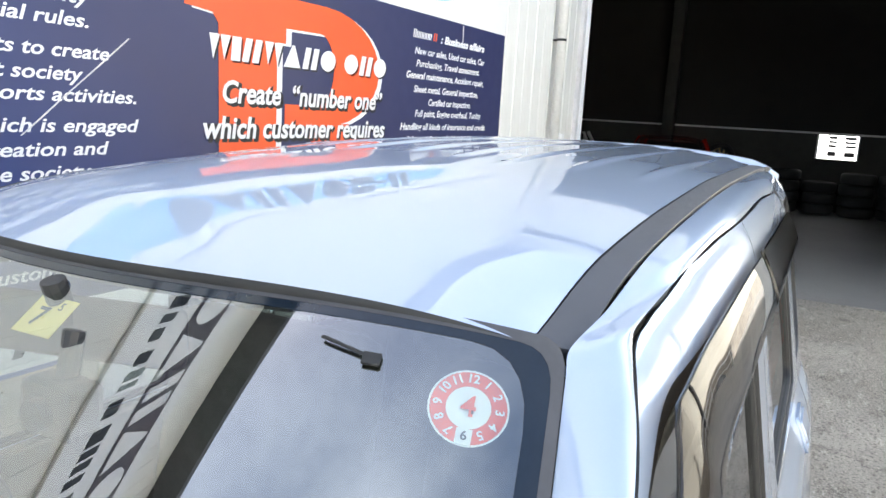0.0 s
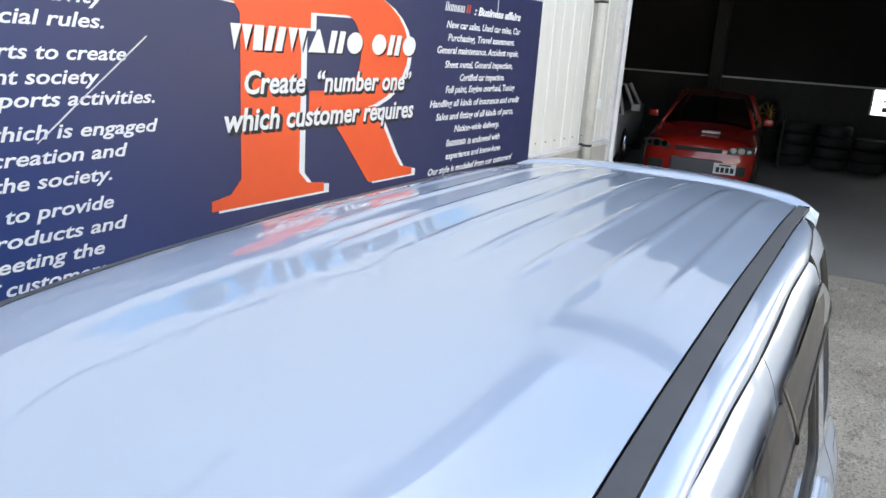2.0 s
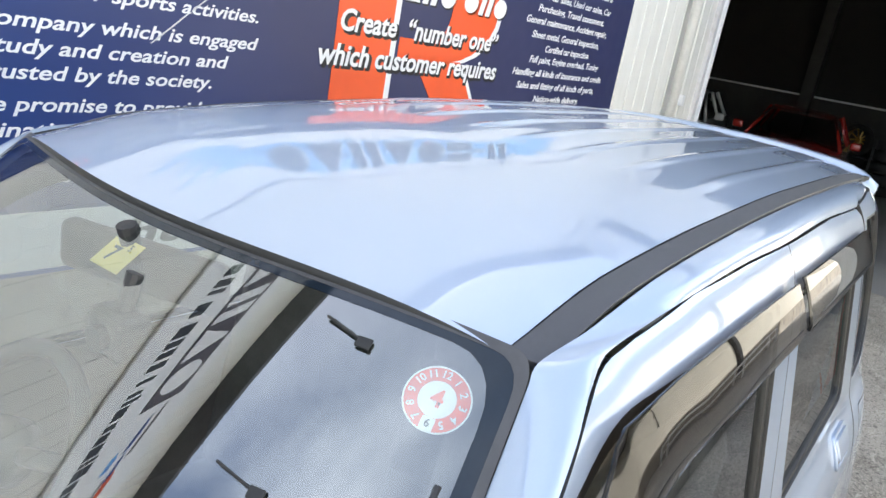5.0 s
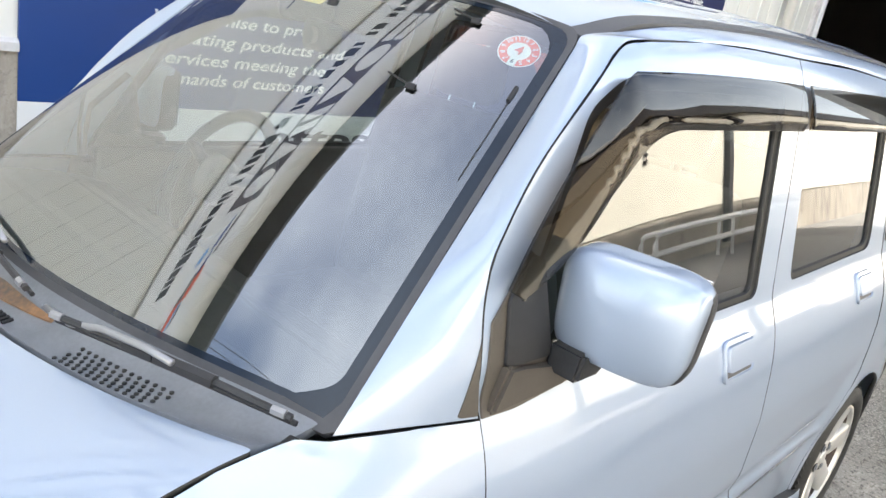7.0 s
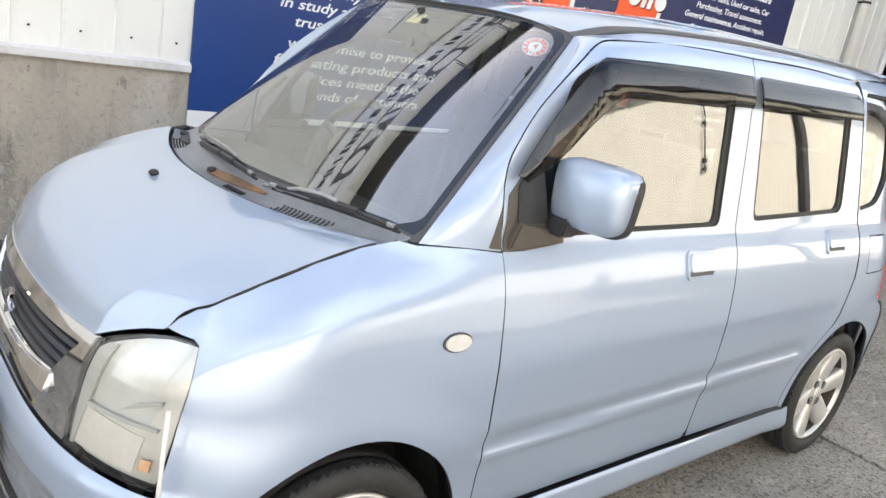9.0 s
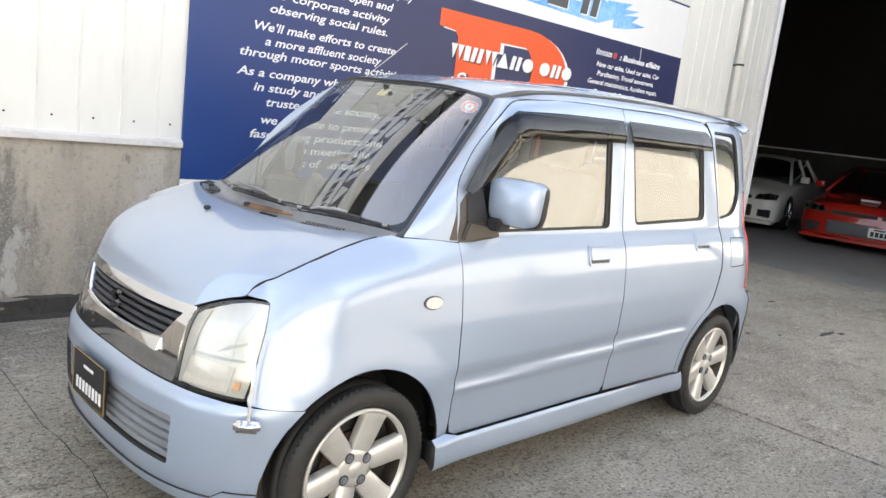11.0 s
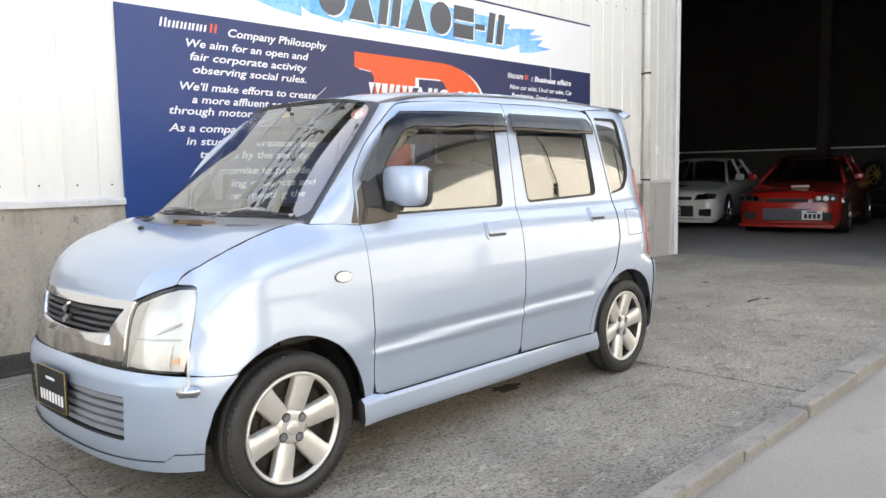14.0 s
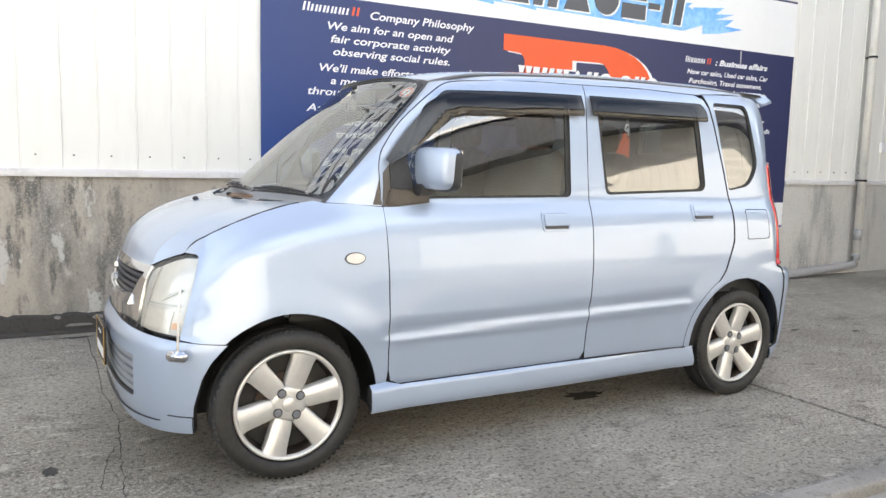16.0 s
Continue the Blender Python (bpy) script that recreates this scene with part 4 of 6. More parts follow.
part("transformer", rod(bmesh.new(), (-0.32, 0, 7.2), (-0.32, 0, 7.9), 0.15, 18), M_STEELP, upole, smooth=True)

# ---- the parked kei van ----
CAR_TURN = 0.02
car = tagged(empty("minivan", Matrix.Translation((-1.18, -0.70, 0)) @ Matrix.Rotation(CAR_TURN, 4, "Z") @ Matrix.Translation((1.18, 0.70, 0)), "", ""),
             "light blue metallic small boxy minivan parked beside the wall", "car")
HUBX, HUBZ, ARCH = (-1.18, 1.18), 0.275, 0.338
SECTION = [(0.15, 0.685), (0.20, 0.698), (0.31, 0.706), (0.44, 0.714), (0.56, 0.727), (0.70, 0.727), (0.80, 0.718), (0.88, 0.706), (0.94, 0.689), (0.98, 0.671), (1.01, 0.658),
           (1.05, 0.650), (1.20, 0.622), (1.40, 0.582), (1.46, 0.565), (1.50, 0.543), (1.525, 0.517), (1.54, 0.486), (1.56, 0.44)]
ROOFZ = [(-0.66, 1.512), (-0.55, 1.531), (-0.4, 1.557), (-0.2, 1.578), (0.0, 1.591), (0.5, 1.608), (1.0, 1.609), (1.4, 1.597), (1.6, 1.586)]
LEN1 = [(0.16, 0.418), (0.22, 0.443), (0.30, 0.457), (0.42, 0.461), (0.49, 0.459), (0.52, 0.447), (0.53, 0.436), (0.545, 0.418)]
LEN2 = [(0.45, 0.412), (0.60, 0.405), (0.69, 0.393), (0.735, 0.380), (0.765, 0.364), (0.813, 0.332), (0.88, 0.292), (1.0, 0.25)]
REARL = [(0.15, 0.50), (0.25, 0.55), (0.45, 0.570), (0.60, 0.565), (0.66, 0.535), (1.0, 0.522), (1.3, 0.503), (1.5, 0.475), (1.6, 0.455)]


def nf(z):
    """How square the nose is in plan at height z: boxy at the bumper, swept at the lamps."""
    return curve([(0.45, 2.8), (0.58, 2.62), (0.70, 2.34), (0.82, 2.26), (1.0, 2.25)], z)



def roof_edge(x):
    return curve(ROOFZ, x) - 0.038


def seam_z(x):
    return curve([(-1.60, 0.70), (-1.504, 0.815), (-1.48, 0.850), (-1.45, 0.875), (-1.35, 0.927), (-1.25, 0.966), (-1.15, 0.994), (-1.05, 1.010), (-0.9, 1.03)], x)


def half(x, z):
    """Half width of the body at station x and height z."""
    e = roof_edge(x)
    zz = z if z < 1.1 else 1.1 + (z - 1.1) / (e - 1.1) * (1.543 - 1.1)
    s = curve(SECTION, zz)
    zm = 0.505 + 0.021 * (x + 0.0)
    mould = step(-0.85, -0.75, x) * (1 - step(0.78, 0.86, x))
    s += mould * (-0.010 * step(zm + 0.075, zm + 0.02, z) + 0.013 * step(zm + 0.018, zm - 0.014, z) - 0.006 * step(zm - 0.014, zm - 0.05, z))
    for hx in HUBX:
        r = math.hypot(x - hx, (z - HUBZ))
        if z > 0.15:
            s += 0.008 * (1 - step(0.345, 0.47, r)) * step(0.15, 0.3, z)
    if x < -1.25:
        ln = curve(LEN1, z) if z < 0.5 else curve(LEN2, z) if z > 0.55 else curve(LEN2, z) + (curve(LEN1, 0.5) - curve(LEN2, z)) * step(0.55, 0.5, z)
        u = clamp((-1.25 - x) / (ln + 0.025), 0, 0.999)
        s *= (1 - u ** nf(z)) ** (1 / nf(z))
    if z > 0.5 and x < -0.55:
        s -= 0.015 * step(-0.55, -1.0, x) * step(0.5, 0.75, z) * (1 - step(1.0, 1.06, z))
    if x < -0.82 and z > 0.6:
        q = clamp((seam_z(x) + 0.004 - z) / curve([(-1.5, 0.06), (-1.42, 0.12), (-1.25, 0.17)], x))
        w = step(-0.80, -1.0, x) * (1 - step(1.005, 1.03, z))
        s -= w * max(0.0, s - min(curve([(-1.504, 0.530), (-1.45, 0.557), (-1.35, 0.579), (-1.25, 0.590), (-1.12, 0.594), (-1.0, 0.612), (-0.9, 0.634)], x), s - 0.02)) * (1 - q) ** 2.6
    if x > 1.1:
        u = clamp((x - 1.1) / curve(REARL, z), 0, 0.999)
        p = 5 + 3 * step(0.69, 0.62, z)
        s *= (1 - u**p) ** (1 / p)
    return s


def left(x, z):
    return (x, -half(x, z), z)


def right(x, z):
    return (x, half(x, z), z)


NOSE_W = [(0.15, 0.96), (0.3, 0.99), (0.5, 1.0), (0.75, 0.995), (0.9, 0.96)]


def front(lens, width=0.715):
    """The nose: t in hundredths of a degree round the bow, z the height."""
    def at(t, z):
        a = radians(clamp(t * 100, -89.99, 89.99))
        s, c = math.sin(a), math.cos(a)
        return (-1.25 - curve(lens, z) * abs(c) ** (2 / nf(z)), width * curve(NOSE_W, z) * math.copysign(abs(s) ** (2 / nf(z)), s), z)
    return at


def both(name, outline, mat, h, holes=(), **kw):
    panel(name, outline, left, h, mat, car, holes, **kw)
    panel(name, outline, right, h, mat, car, holes, **kw)


def arch(hx, r, a0, a1, n=22):
    return [(hx + r * math.cos(radians(a0 + (a1 - a0) * k / n)), HUBZ + r * math.sin(radians(a0 + (a1 - a0) * k / n))) for k in range(n + 1)]


# door and window outlines in the side view
LINE = [(0.98, -0.798), (1.06, -0.806), (1.125, -0.806), (1.183, -0.795), (1.234, -0.764), (1.30, -0.711), (1.372, -0.630), (1.436, -0.545), (1.468, -0.494), (1.482, -0.463), (1.490, -0.425)]
A_LINE = [(curve(LINE, z), z) for z in [0.985 + 0.0245 * k for k in range(19)] + [1.438, 1.448, 1.458, 1.466, 1.473, 1.479, 1.484, 1.4875]] + [(-0.385, 1.4925)]
FRONT_WINDOW = rounded([(-0.785, 1.015), (0.115, 1.020), (0.142, 1.450), (-0.475, 1.446), (-0.585, 1.388)], [0.01, 0.03, 0.03, 0.06, 0.03])
REAR_WINDOW = rounded([(0.315, 1.030), (0.968, 1.048), (0.948, 1.458), (0.298, 1.450)], [0.03, 0.05, 0.05, 0.03])
QUARTER_WINDOW = rounded([(1.130, 1.050), (1.29, 1.075), (1.375, 1.18), (1.325, 1.490), (1.070, 1.490)], [0.02, 0.05, 0.06, 0.04, 0.02])
FRONT_DOOR = [(-0.745, 0.300), (0.160, 0.300), (0.182, 0.33), (0.190, 0.9), (0.196, 1.505), (0.0, 1.503), (-0.2, 1.499), (-0.33, 1.4945)] + A_LINE[::-1] + [(-0.7915, 0.7), (-0.789, 0.36), (-0.780, 0.318)]
REAR_DOOR = [(0.1895, 0.300), (0.80, 0.292)] + arch(1.18, 0.375, 178, 118, 14) + [(1.045, 0.66), (1.068, 0.80), (1.075, 0.98), (1.05, 1.15), (1.005, 1.38), (0.985, 1.45), (0.955, 1.487), (0.91, 1.505), (0.60, 1.512), (0.2000, 1.505), (0.1945, 0.9), (0.1870, 0.33)]
FENDER = [(-0.793, 0.36), (-0.796, 0.7), (-0.800, 0.984)] + [(-0.9, 0.9945), (-1.02, 0.9985)] + [(x, seam_z(x) - 0.002) for x in (-1.06, -1.15, -1.25, -1.35, -1.42, -1.46, -1.485)] + \
         [(-1.5015, 0.8195), (-1.474, 0.8185), (-1.4685, 0.811), (-1.483, 0.76), (-1.5045, 0.68), (-1.526, 0.60), (-1.544, 0.532)] + [(-1.50, 0.525), (-1.36, 0.520)] + arch(-1.18, ARCH, 133, -4, 26) + [(-0.825, 0.262), (-0.802, 0.30)]
FENDER = [p for p in FENDER if not (abs(p[0] + 1.36) < 1e-6)]
QUARTER = arch(1.18, 0.372, 116, 179, 14) + arch(1.18, ARCH, 179, 8, 30) + [(1.515, 0.45), (1.512, 0.60), (1.490, 0.645), (1.450, 0.66), (1.434, 0.8), (1.424, 1.0), (1.412, 1.17), (1.45, 1.35), (1.455, 1.515),
           (1.2, 1.522), (0.968, 1.510), (0.995, 1.455), (1.015, 1.38), (1.06, 1.15), (1.085, 0.98), (1.080, 0.80), (1.055, 0.655)]
FUEL = rounded([(1.175, 0.810), (1.345, 0.812), (1.345, 0.952), (1.175, 0.955)], 0.015)
FUELHOLE = rounded([(1.171, 0.806), (1.349, 0.808), (1.349, 0.956), (1.171, 0.959)], 0.016)
def settle(poly):
    """Lifts the door tops and carries the upper edges back towards the tail."""
    out = []
    for x, z in poly:
        back = 0.045 * step(0.55, 1.5, z) * step(-0.1, 0.2, x) * (1 - step(0.3, 0.85, x)) + (0.020 + 0.028 * step(0.7, 1.0, x)) * step(0.62, 0.85, z) * step(0.5, 0.85, x)
        out.append((x + back, z + 0.016 * step(1.38, 1.50, z) * step(-0.48, -0.1, x)))
    return out


FRONT_DOOR, REAR_DOOR, FUEL, FUELHOLE = settle(FRONT_DOOR), settle(REAR_DOOR), settle(FUEL), settle(FUELHOLE)
QUARTER = settle(QUARTER)
both("front_door_skin", FRONT_DOOR, M_PAINT, 0.022, [FRONT_WINDOW])
both("rear_door_skin", REAR_DOOR, M_PAINT, 0.022, [REAR_WINDOW])
both("front_fender", FENDER, M_PAINT, 0.018)
panel("quarter_panel", QUARTER, left, 0.02, M_PAINT, car, [QUARTER_WINDOW, FUELHOLE])
panel("quarter_panel", QUARTER, right, 0.02, M_PAINT, car, [QUARTER_WINDOW])
panel("fuel_flap", FUEL, left, 0.02, M_PAINT, car)


# the windscreen pillar and the roof rail: from the door's edge over a rounded shoulder to the glass and the gutter strip
RAIL_LOW = [(-0.803, 0.9875), (-0.8095, 1.06), (-0.8095, 1.125), (-0.799, 1.185), (-0.768, 1.236), (-0.714, 1.303), (-0.633, 1.375), (-0.547, 1.439), (-0.496, 1.471), (-0.440, 1.4915),
            (-0.35, 1.5015), (-0.2, 1.5125), (0.0, 1.5215), (0.24, 1.5245), (0.6, 1.5315), (0.965, 1.5245), (1.02, 1.5300), (1.25, 1.5420), (1.52, 1.5350)]
GLASS_Z = [1.001, 1.06, 1.13, 1.20, 1.26, 1.327, 1.392, 1.442, 1.468, 1.484]
RAIL_HIGH_X = [-0.42, -0.24, -0.02, 0.22, 0.6, 0.965, 1.02, 1.25, 1.52]


def rail_keys():
    low, high, ctl, at, run = [], [], [], [], 0.0
    for k, (x, z) in enumerate(RAIL_LOW):
        d = Vector((x, half(x, z), z))
        if k < len(GLASS_Z):
            t = (GLASS_Z[k] - 1.001) / 0.483
            h = Vector((-1.012 + 0.492 * t, 0.614 - 0.127 * t, GLASS_Z[k]))
            c = (d + h) / 2 + Vector((-0.30, 0.75, 0.35)).normalized() * (0.020 if k else 0.004)
        else:
            hx = RAIL_HIGH_X[k - len(GLASS_Z)]
            h = Vector((hx, 0.493, curve(ROOFZ, hx) - 0.038 * (0.493 / 0.48) ** 3.4 - 0.017 * step(-0.33, -0.54, hx) * 1.14 - 0.003))
            c = Vector(((x + hx) / 2, d.y - 0.006, h.z - 0.004))
        if low:
            run += (d - low[-1]).length
        low.append(d)
        high.append(h)
        ctl.append(c)
        at.append(run)
    return low, high, ctl, at


RLOW, RHIGH, RCTL, RAT = rail_keys()
RCURVES = [[[(v, p[i]) for v, p in zip(RAT, pts)] for i in range(3)] for pts in (RLOW, RCTL, RHIGH)]


def pillar_at(sign_):
    def at(u, v):
        u = u * 10
        a, c, b = [Vector([curve(keys, v) for keys in trio]) for trio in RCURVES]
        p = a * (1 - u) ** 2 + c * 2 * u * (1 - u) + b * u * u
        return (p.x, sign_ * p.y, p.z)
    return at


for sg in (-1, 1):
    panel("pillar_and_roof_rail", [(0, 0), (0.1, 0), (0.1, RAT[-1]), (0, RAT[-1])], pillar_at(sg), 0.0125, M_PAINT, car)


# roof skin with pressed ribs, and the two dark gutter strips
def roof_front(y):
    return -0.530 - 0.095 * (1 - (y / 0.47) ** 2)


def corner(x, y):
    """How far the roof falls away at its front corners."""
    return 0.017 * step(-0.33, -0.54, x) * (abs(y) / 0.48) ** 5


def roof_at(x, y):
    z = curve(ROOFZ, x) - 0.038 * (abs(y) / 0.48) ** 3.4 - corner(x, y)
    for ry in (0.055, 0.165, 0.275, 0.385):
        d = (abs(y) - ry) / 0.011
        z += 0.0042 * math.exp(-d * d) * step(0.02 + 0.55 * abs(ry - 0.2), 0.22 + 0.55 * abs(ry - 0.2), x) * (1 - step(1.28, 1.42, x))
    return (x, y, z)


ys = [-0.456 + 0.912 * k / 24 for k in range(25)]
ROOF = [(roof_front(y), y) for y in ys] + [(1.57, 0.457), (1.57, -0.457)]
panel("roof_skin", ROOF, roof_at, 0.011, M_PAINT, car, hu=0.05)
for sg in (-1, 1):
    def strip_at(x, y, sg=sg):
        e = curve(ROOFZ, x)
        return (x, y, e - 0.038 * (abs(y) / 0.48) ** 3.4 - corner(x, y) + 0.0015 - 0.004 * step(0.492, 0.505, abs(y)))
    STRIP = [(-0.531, sg * 0.458), (-0.30, sg * 0.460), (1.56, sg * 0.462), (1.56, sg * 0.490), (-0.30, sg * 0.491), (-0.508, sg * 0.492)]
    panel("roof_strip", STRIP, strip_at, 0.02, M_STRIP, car, hu=0.04, label="dark grey roof gutter moulding")


# windscreen with its dark printed border
def screen_at(a, b):
    lo = Vector((-1.008 - 0.187 * (1 - a * a), 0.612 * a, 1.004 - 0.004 * (1 - a * a)))
    hy = 0.486 * a
    hi = Vector((roof_front(hy) + 0.002, hy, curve(ROOFZ, roof_front(hy)) - 0.038 * (abs(hy) / 0.48) ** 3.4 - 0.012))
    p = lo.lerp(hi, b)
    n = Vector((-0.64, 0, 0.77))
    return p + n * (0.018 * 4 * b * (1 - b) * max(0.0, 1 - a * a))


def foot(a, up=0.0):
    """The lower edge of the glass, which the cowl covers in the middle."""
    return 0.050 * math.sqrt(max(0.0, 1 - min(abs(a), 1.0) ** 3)) + up


FOOT = [-0.985 + 1.97 * k / 24 for k in range(25)]
OUT = [(a, foot(a)) for a in FOOT] + rounded([(1, 0.03), (1, 1), (-1, 1), (-1, 0.03)], [0, 0.06, 0.06, 0])
INN = rounded([(a, foot(a, 0.018)) for a in FOOT[1:-1]] + [(0.962, 0.075), (0.950, 0.984), (-0.950, 0.984), (-0.962, 0.075)], [0.0] * 23 + [0.03, 0.10, 0.10, 0.03])
panel("windscreen", OUT, screen_at, 0.05, M_SCREEN, car, label="clear raked windscreen", thick=0.004)
panel("windscreen_border", OUT, screen_at, 0.05, M_FRIT, car, [INN], thick=0.002, out=0.001, label="black printed glass border")
panel("windscreen_seal", [(a, foot(a, -0.02)) for a in FOOT] + rounded([(1.0, 0.0), (1.0, 1.012), (-1.0, 1.012), (-1.0, 0.0)], [0, 0.05, 0.05, 0]), screen_at, 0.05, M_SEAL, car, [[(a * 0.985, foot(a, 0.006)) for a in FOOT] + rounded([(0.984, 0.05), (0.982, 0.996), (-0.982, 0.996), (-0.984, 0.05)], [0, 0.06, 0.06, 0])], thick=0.02, out=0.0015)


# bonnet
HOOD_X = [(0, -1.635), (0.3, -1.630), (0.5, -1.619), (0.65, -1.606), (0.746, -1.595), (0.771, -1.586), (0.84, -1.558), (0.92, -1.529), (1.0, -1.504)]
HOOD_Z = [(0, 0.757), (0.60, 0.755), (0.72, 0.757), (0.771, 0.769), (0.84, 0.787), (0.92, 0.804), (1.0, 0.8165)]


def hood_at(a, b):
    """The bonnet: a across, b from the windscreen to the front edge, which steps up over the lamps."""
    e = min(abs(a), 1.0)
    xr = -1.105 - 0.15 * (1 - a * a)
    xe = -1.105 - 0.399 * b
    zc = curve([(0, 0.992), (0.27, 0.973), (0.546, 0.943), (0.76, 0.902), (0.88, 0.862), (0.95, 0.822), (1.0, 0.757)], b)
    z = zc + (seam_z(xe) + 0.001 - zc) * e**3
    z += (curve(HOOD_Z, e) - 0.757 - 0.059 * e**3) * step(0.45, 1.0, b) ** 2
    return (xr + (curve(HOOD_X, e) - xr) * b, (half(xe, seam_z(xe)) - 0.002) * a, z)


panel("bonnet", rounded([(-1, 0), (1, 0), (1, 1), (-1, 1)], 0.02), hood_at, 0.025, M_PAINT, car, hu=0.025)


# cowl panel of grey plastic with a perforated grille
def cowl_at(a, b):
    s = Vector(screen_at(a, foot(a, -0.012)))
    h = Vector(hood_at(a * 1.0, 0.0)) + Vector((0.012, 0, -0.006))
    return s.lerp(h, b) + Vector((0, 0, 0.003 - 0.010 * math.sin(math.pi * b)))


panel("cowl", rounded([(-0.97, 0), (0.97, 0), (0.97, 1), (-0.97, 1)], 0.02), cowl_at, 0.05, M_COWL, car, thick=0.02)
def cowl_vent(a0, a1, b0, b1, cols, rows, r):
    bm = bmesh.new()
    for i in range(cols):
        for j in range(rows):
            a = a0 + (a1 - a0) * (i + 0.5 * (j % 2)) / cols
            p = Vector(cowl_at(a, b0 + (b1 - b0) * j / (rows - 1)))
            rod(bm, p - Vector((0, 0, 0.002)), p + Vector((0, 0, 0.0016)), r, 8)
    part("cowl_vent", bm, M_RUBBER, car, "perforated air intake")


cowl_vent(-0.50, -0.755, 0.50, 0.94, 13, 5, 0.0030)
cowl_vent(0.74, 0.52, 0.50, 0.94, 12, 5, 0.0030)
for k in range(9):
    a = -0.17 - 0.016 * k
    p, q = Vector(cowl_at(a, 0.72)), Vector(cowl_at(a - 0.006, 0.93))
    part("cowl_slit", rod(bmesh.new(), p + Vector((0, 0, 0.001)), q + Vector((0, 0, 0.001)), 0.003, 6), M_RUBBER, car)
for y in (0.06,):
    a_ = y / 0.592
    xr_, xf_ = hood_at(a_, 0)[0], hood_at(a_, 1)[0]
    p = Vector(hood_at(a_, (-1.345 - xr_) / (xf_ - xr_)))
    bm = bmesh.new()
    bmesh.ops.create_uvsphere(bm, u_segments=12, v_segments=8, radius=0.011)
    bmesh.ops.scale(bm, vec=(1.2, 1.0, 0.85), verts=bm.verts)
    bmesh.ops.translate(bm, vec=p + Vector((0, 0, 0.006)), verts=bm.verts)
    part("washer_nozzle", bm, M_BLACK, car, smooth=True)


# wipers: a flat root on the cowl, a bent silver arm, a black blade with bright clips
def wiper(root, mat, label, start, arm_pts, b0, b1):
    start, arm_pts, p, q = Vector(start), [Vector(v) for v in arm_pts], Vector(b0), Vector(b1)
    n = Vector((-0.64, 0, 0.77))
    w = panel("wiper", rounded(root, 0.02), cowl_at, 0.02, mat, car, thick=0.008, out=0.005, label=label)
    cap = bmesh.new()
    bmesh.ops.create_uvsphere(cap, u_segments=14, v_segments=8, radius=0.013)
    bmesh.ops.scale(cap, vec=(1, 1, 0.6), verts=cap.verts)
    bmesh.ops.translate(cap, vec=Vector(cowl_at(root[0][0] - 0.03, 0.55)) + Vector((0, 0, 0.008)), verts=cap.verts)
    part("pivot_cap", cap, M_BLACK, w, smooth=True)
    part("arm", tube(bmesh.new(), [start] + arm_pts, 0.0044, 8), M_ARM, w, smooth=True)
    d = (q - p).normalized()
    blade = bmesh.new()
    tube(blade, [p - n * 0.012, p.lerp(q, 0.5) - n * 0.008, q - n * 0.012], 0.0036, 6)
    tube(blade, [p, p.lerp(q, 0.3) + n * 0.010, p.lerp(q, 0.7) + n * 0.010, q], 0.0048, 6)
    bl = part("wiper_blade", blade, M_BLACK, w)
    for k in (0.04, 0.96):
        c = p.lerp(q, k) + n * 0.003
        part("clip", rod(bmesh.new(), c - d * 0.010, c + d * 0.008, 0.0058, 6), M_ARM, bl)
    for k in (0.42, 0.55, 0.66):
        c = p.lerp(q, k) + n * 0.010
        part("joint", rod(bmesh.new(), c - d * 0.022, c + d * 0.022, 0.0085, 6), M_BLACK, bl)


wiper([(0.06, 0.36), (-0.16, 0.26), (-0.37, 0.32), (-0.37, 0.40), (-0.12, 0.62), (0.06, 0.66)], M_RUST, "windscreen wiper with flat faded brown root and silver arm",
      (-1.186, -0.225, 1.026), [(-1.184, -0.30, 1.035), (-1.174, -0.363, 1.055), (-1.156, -0.44, 1.062), (-1.145, -0.48, 1.060)], (-1.198, -0.275, 1.040), (-1.066, -0.603, 1.034))
wiper([(0.83, 0.35), (0.66, 0.30), (0.55, 0.34), (0.55, 0.44), (0.68, 0.68), (0.83, 0.70)], M_BLACK, "windscreen wiper with black root and silver arm",
      (-1.120, 0.335, 1.030), [(-1.146, 0.25, 1.042), (-1.156, 0.185, 1.055), (-1.172, 0.02, 1.058), (-1.181, -0.051, 1.055)], (-1.178, 0.20, 1.036), (-1.200, -0.195, 1.042))

# bumper, grille, lamps
B1, B2 = front(LEN1, 0.728), front([(z, v + 0.02) for z, v in LEN2], 0.722)


def bow(*pts):
    """Outline points given as (y, z) on the upper nose."""
    out = []
    for y, z in pts:
        w = 0.722 * curve(NOSE_W, z)
        s = clamp(abs(y) / w) ** (nf(z) / 2)
        out.append((math.copysign(math.degrees(math.asin(s)) / 100, y), z))
    return out


def tdeg(*pts):
    return [(t / 100, z) for t, z in pts]


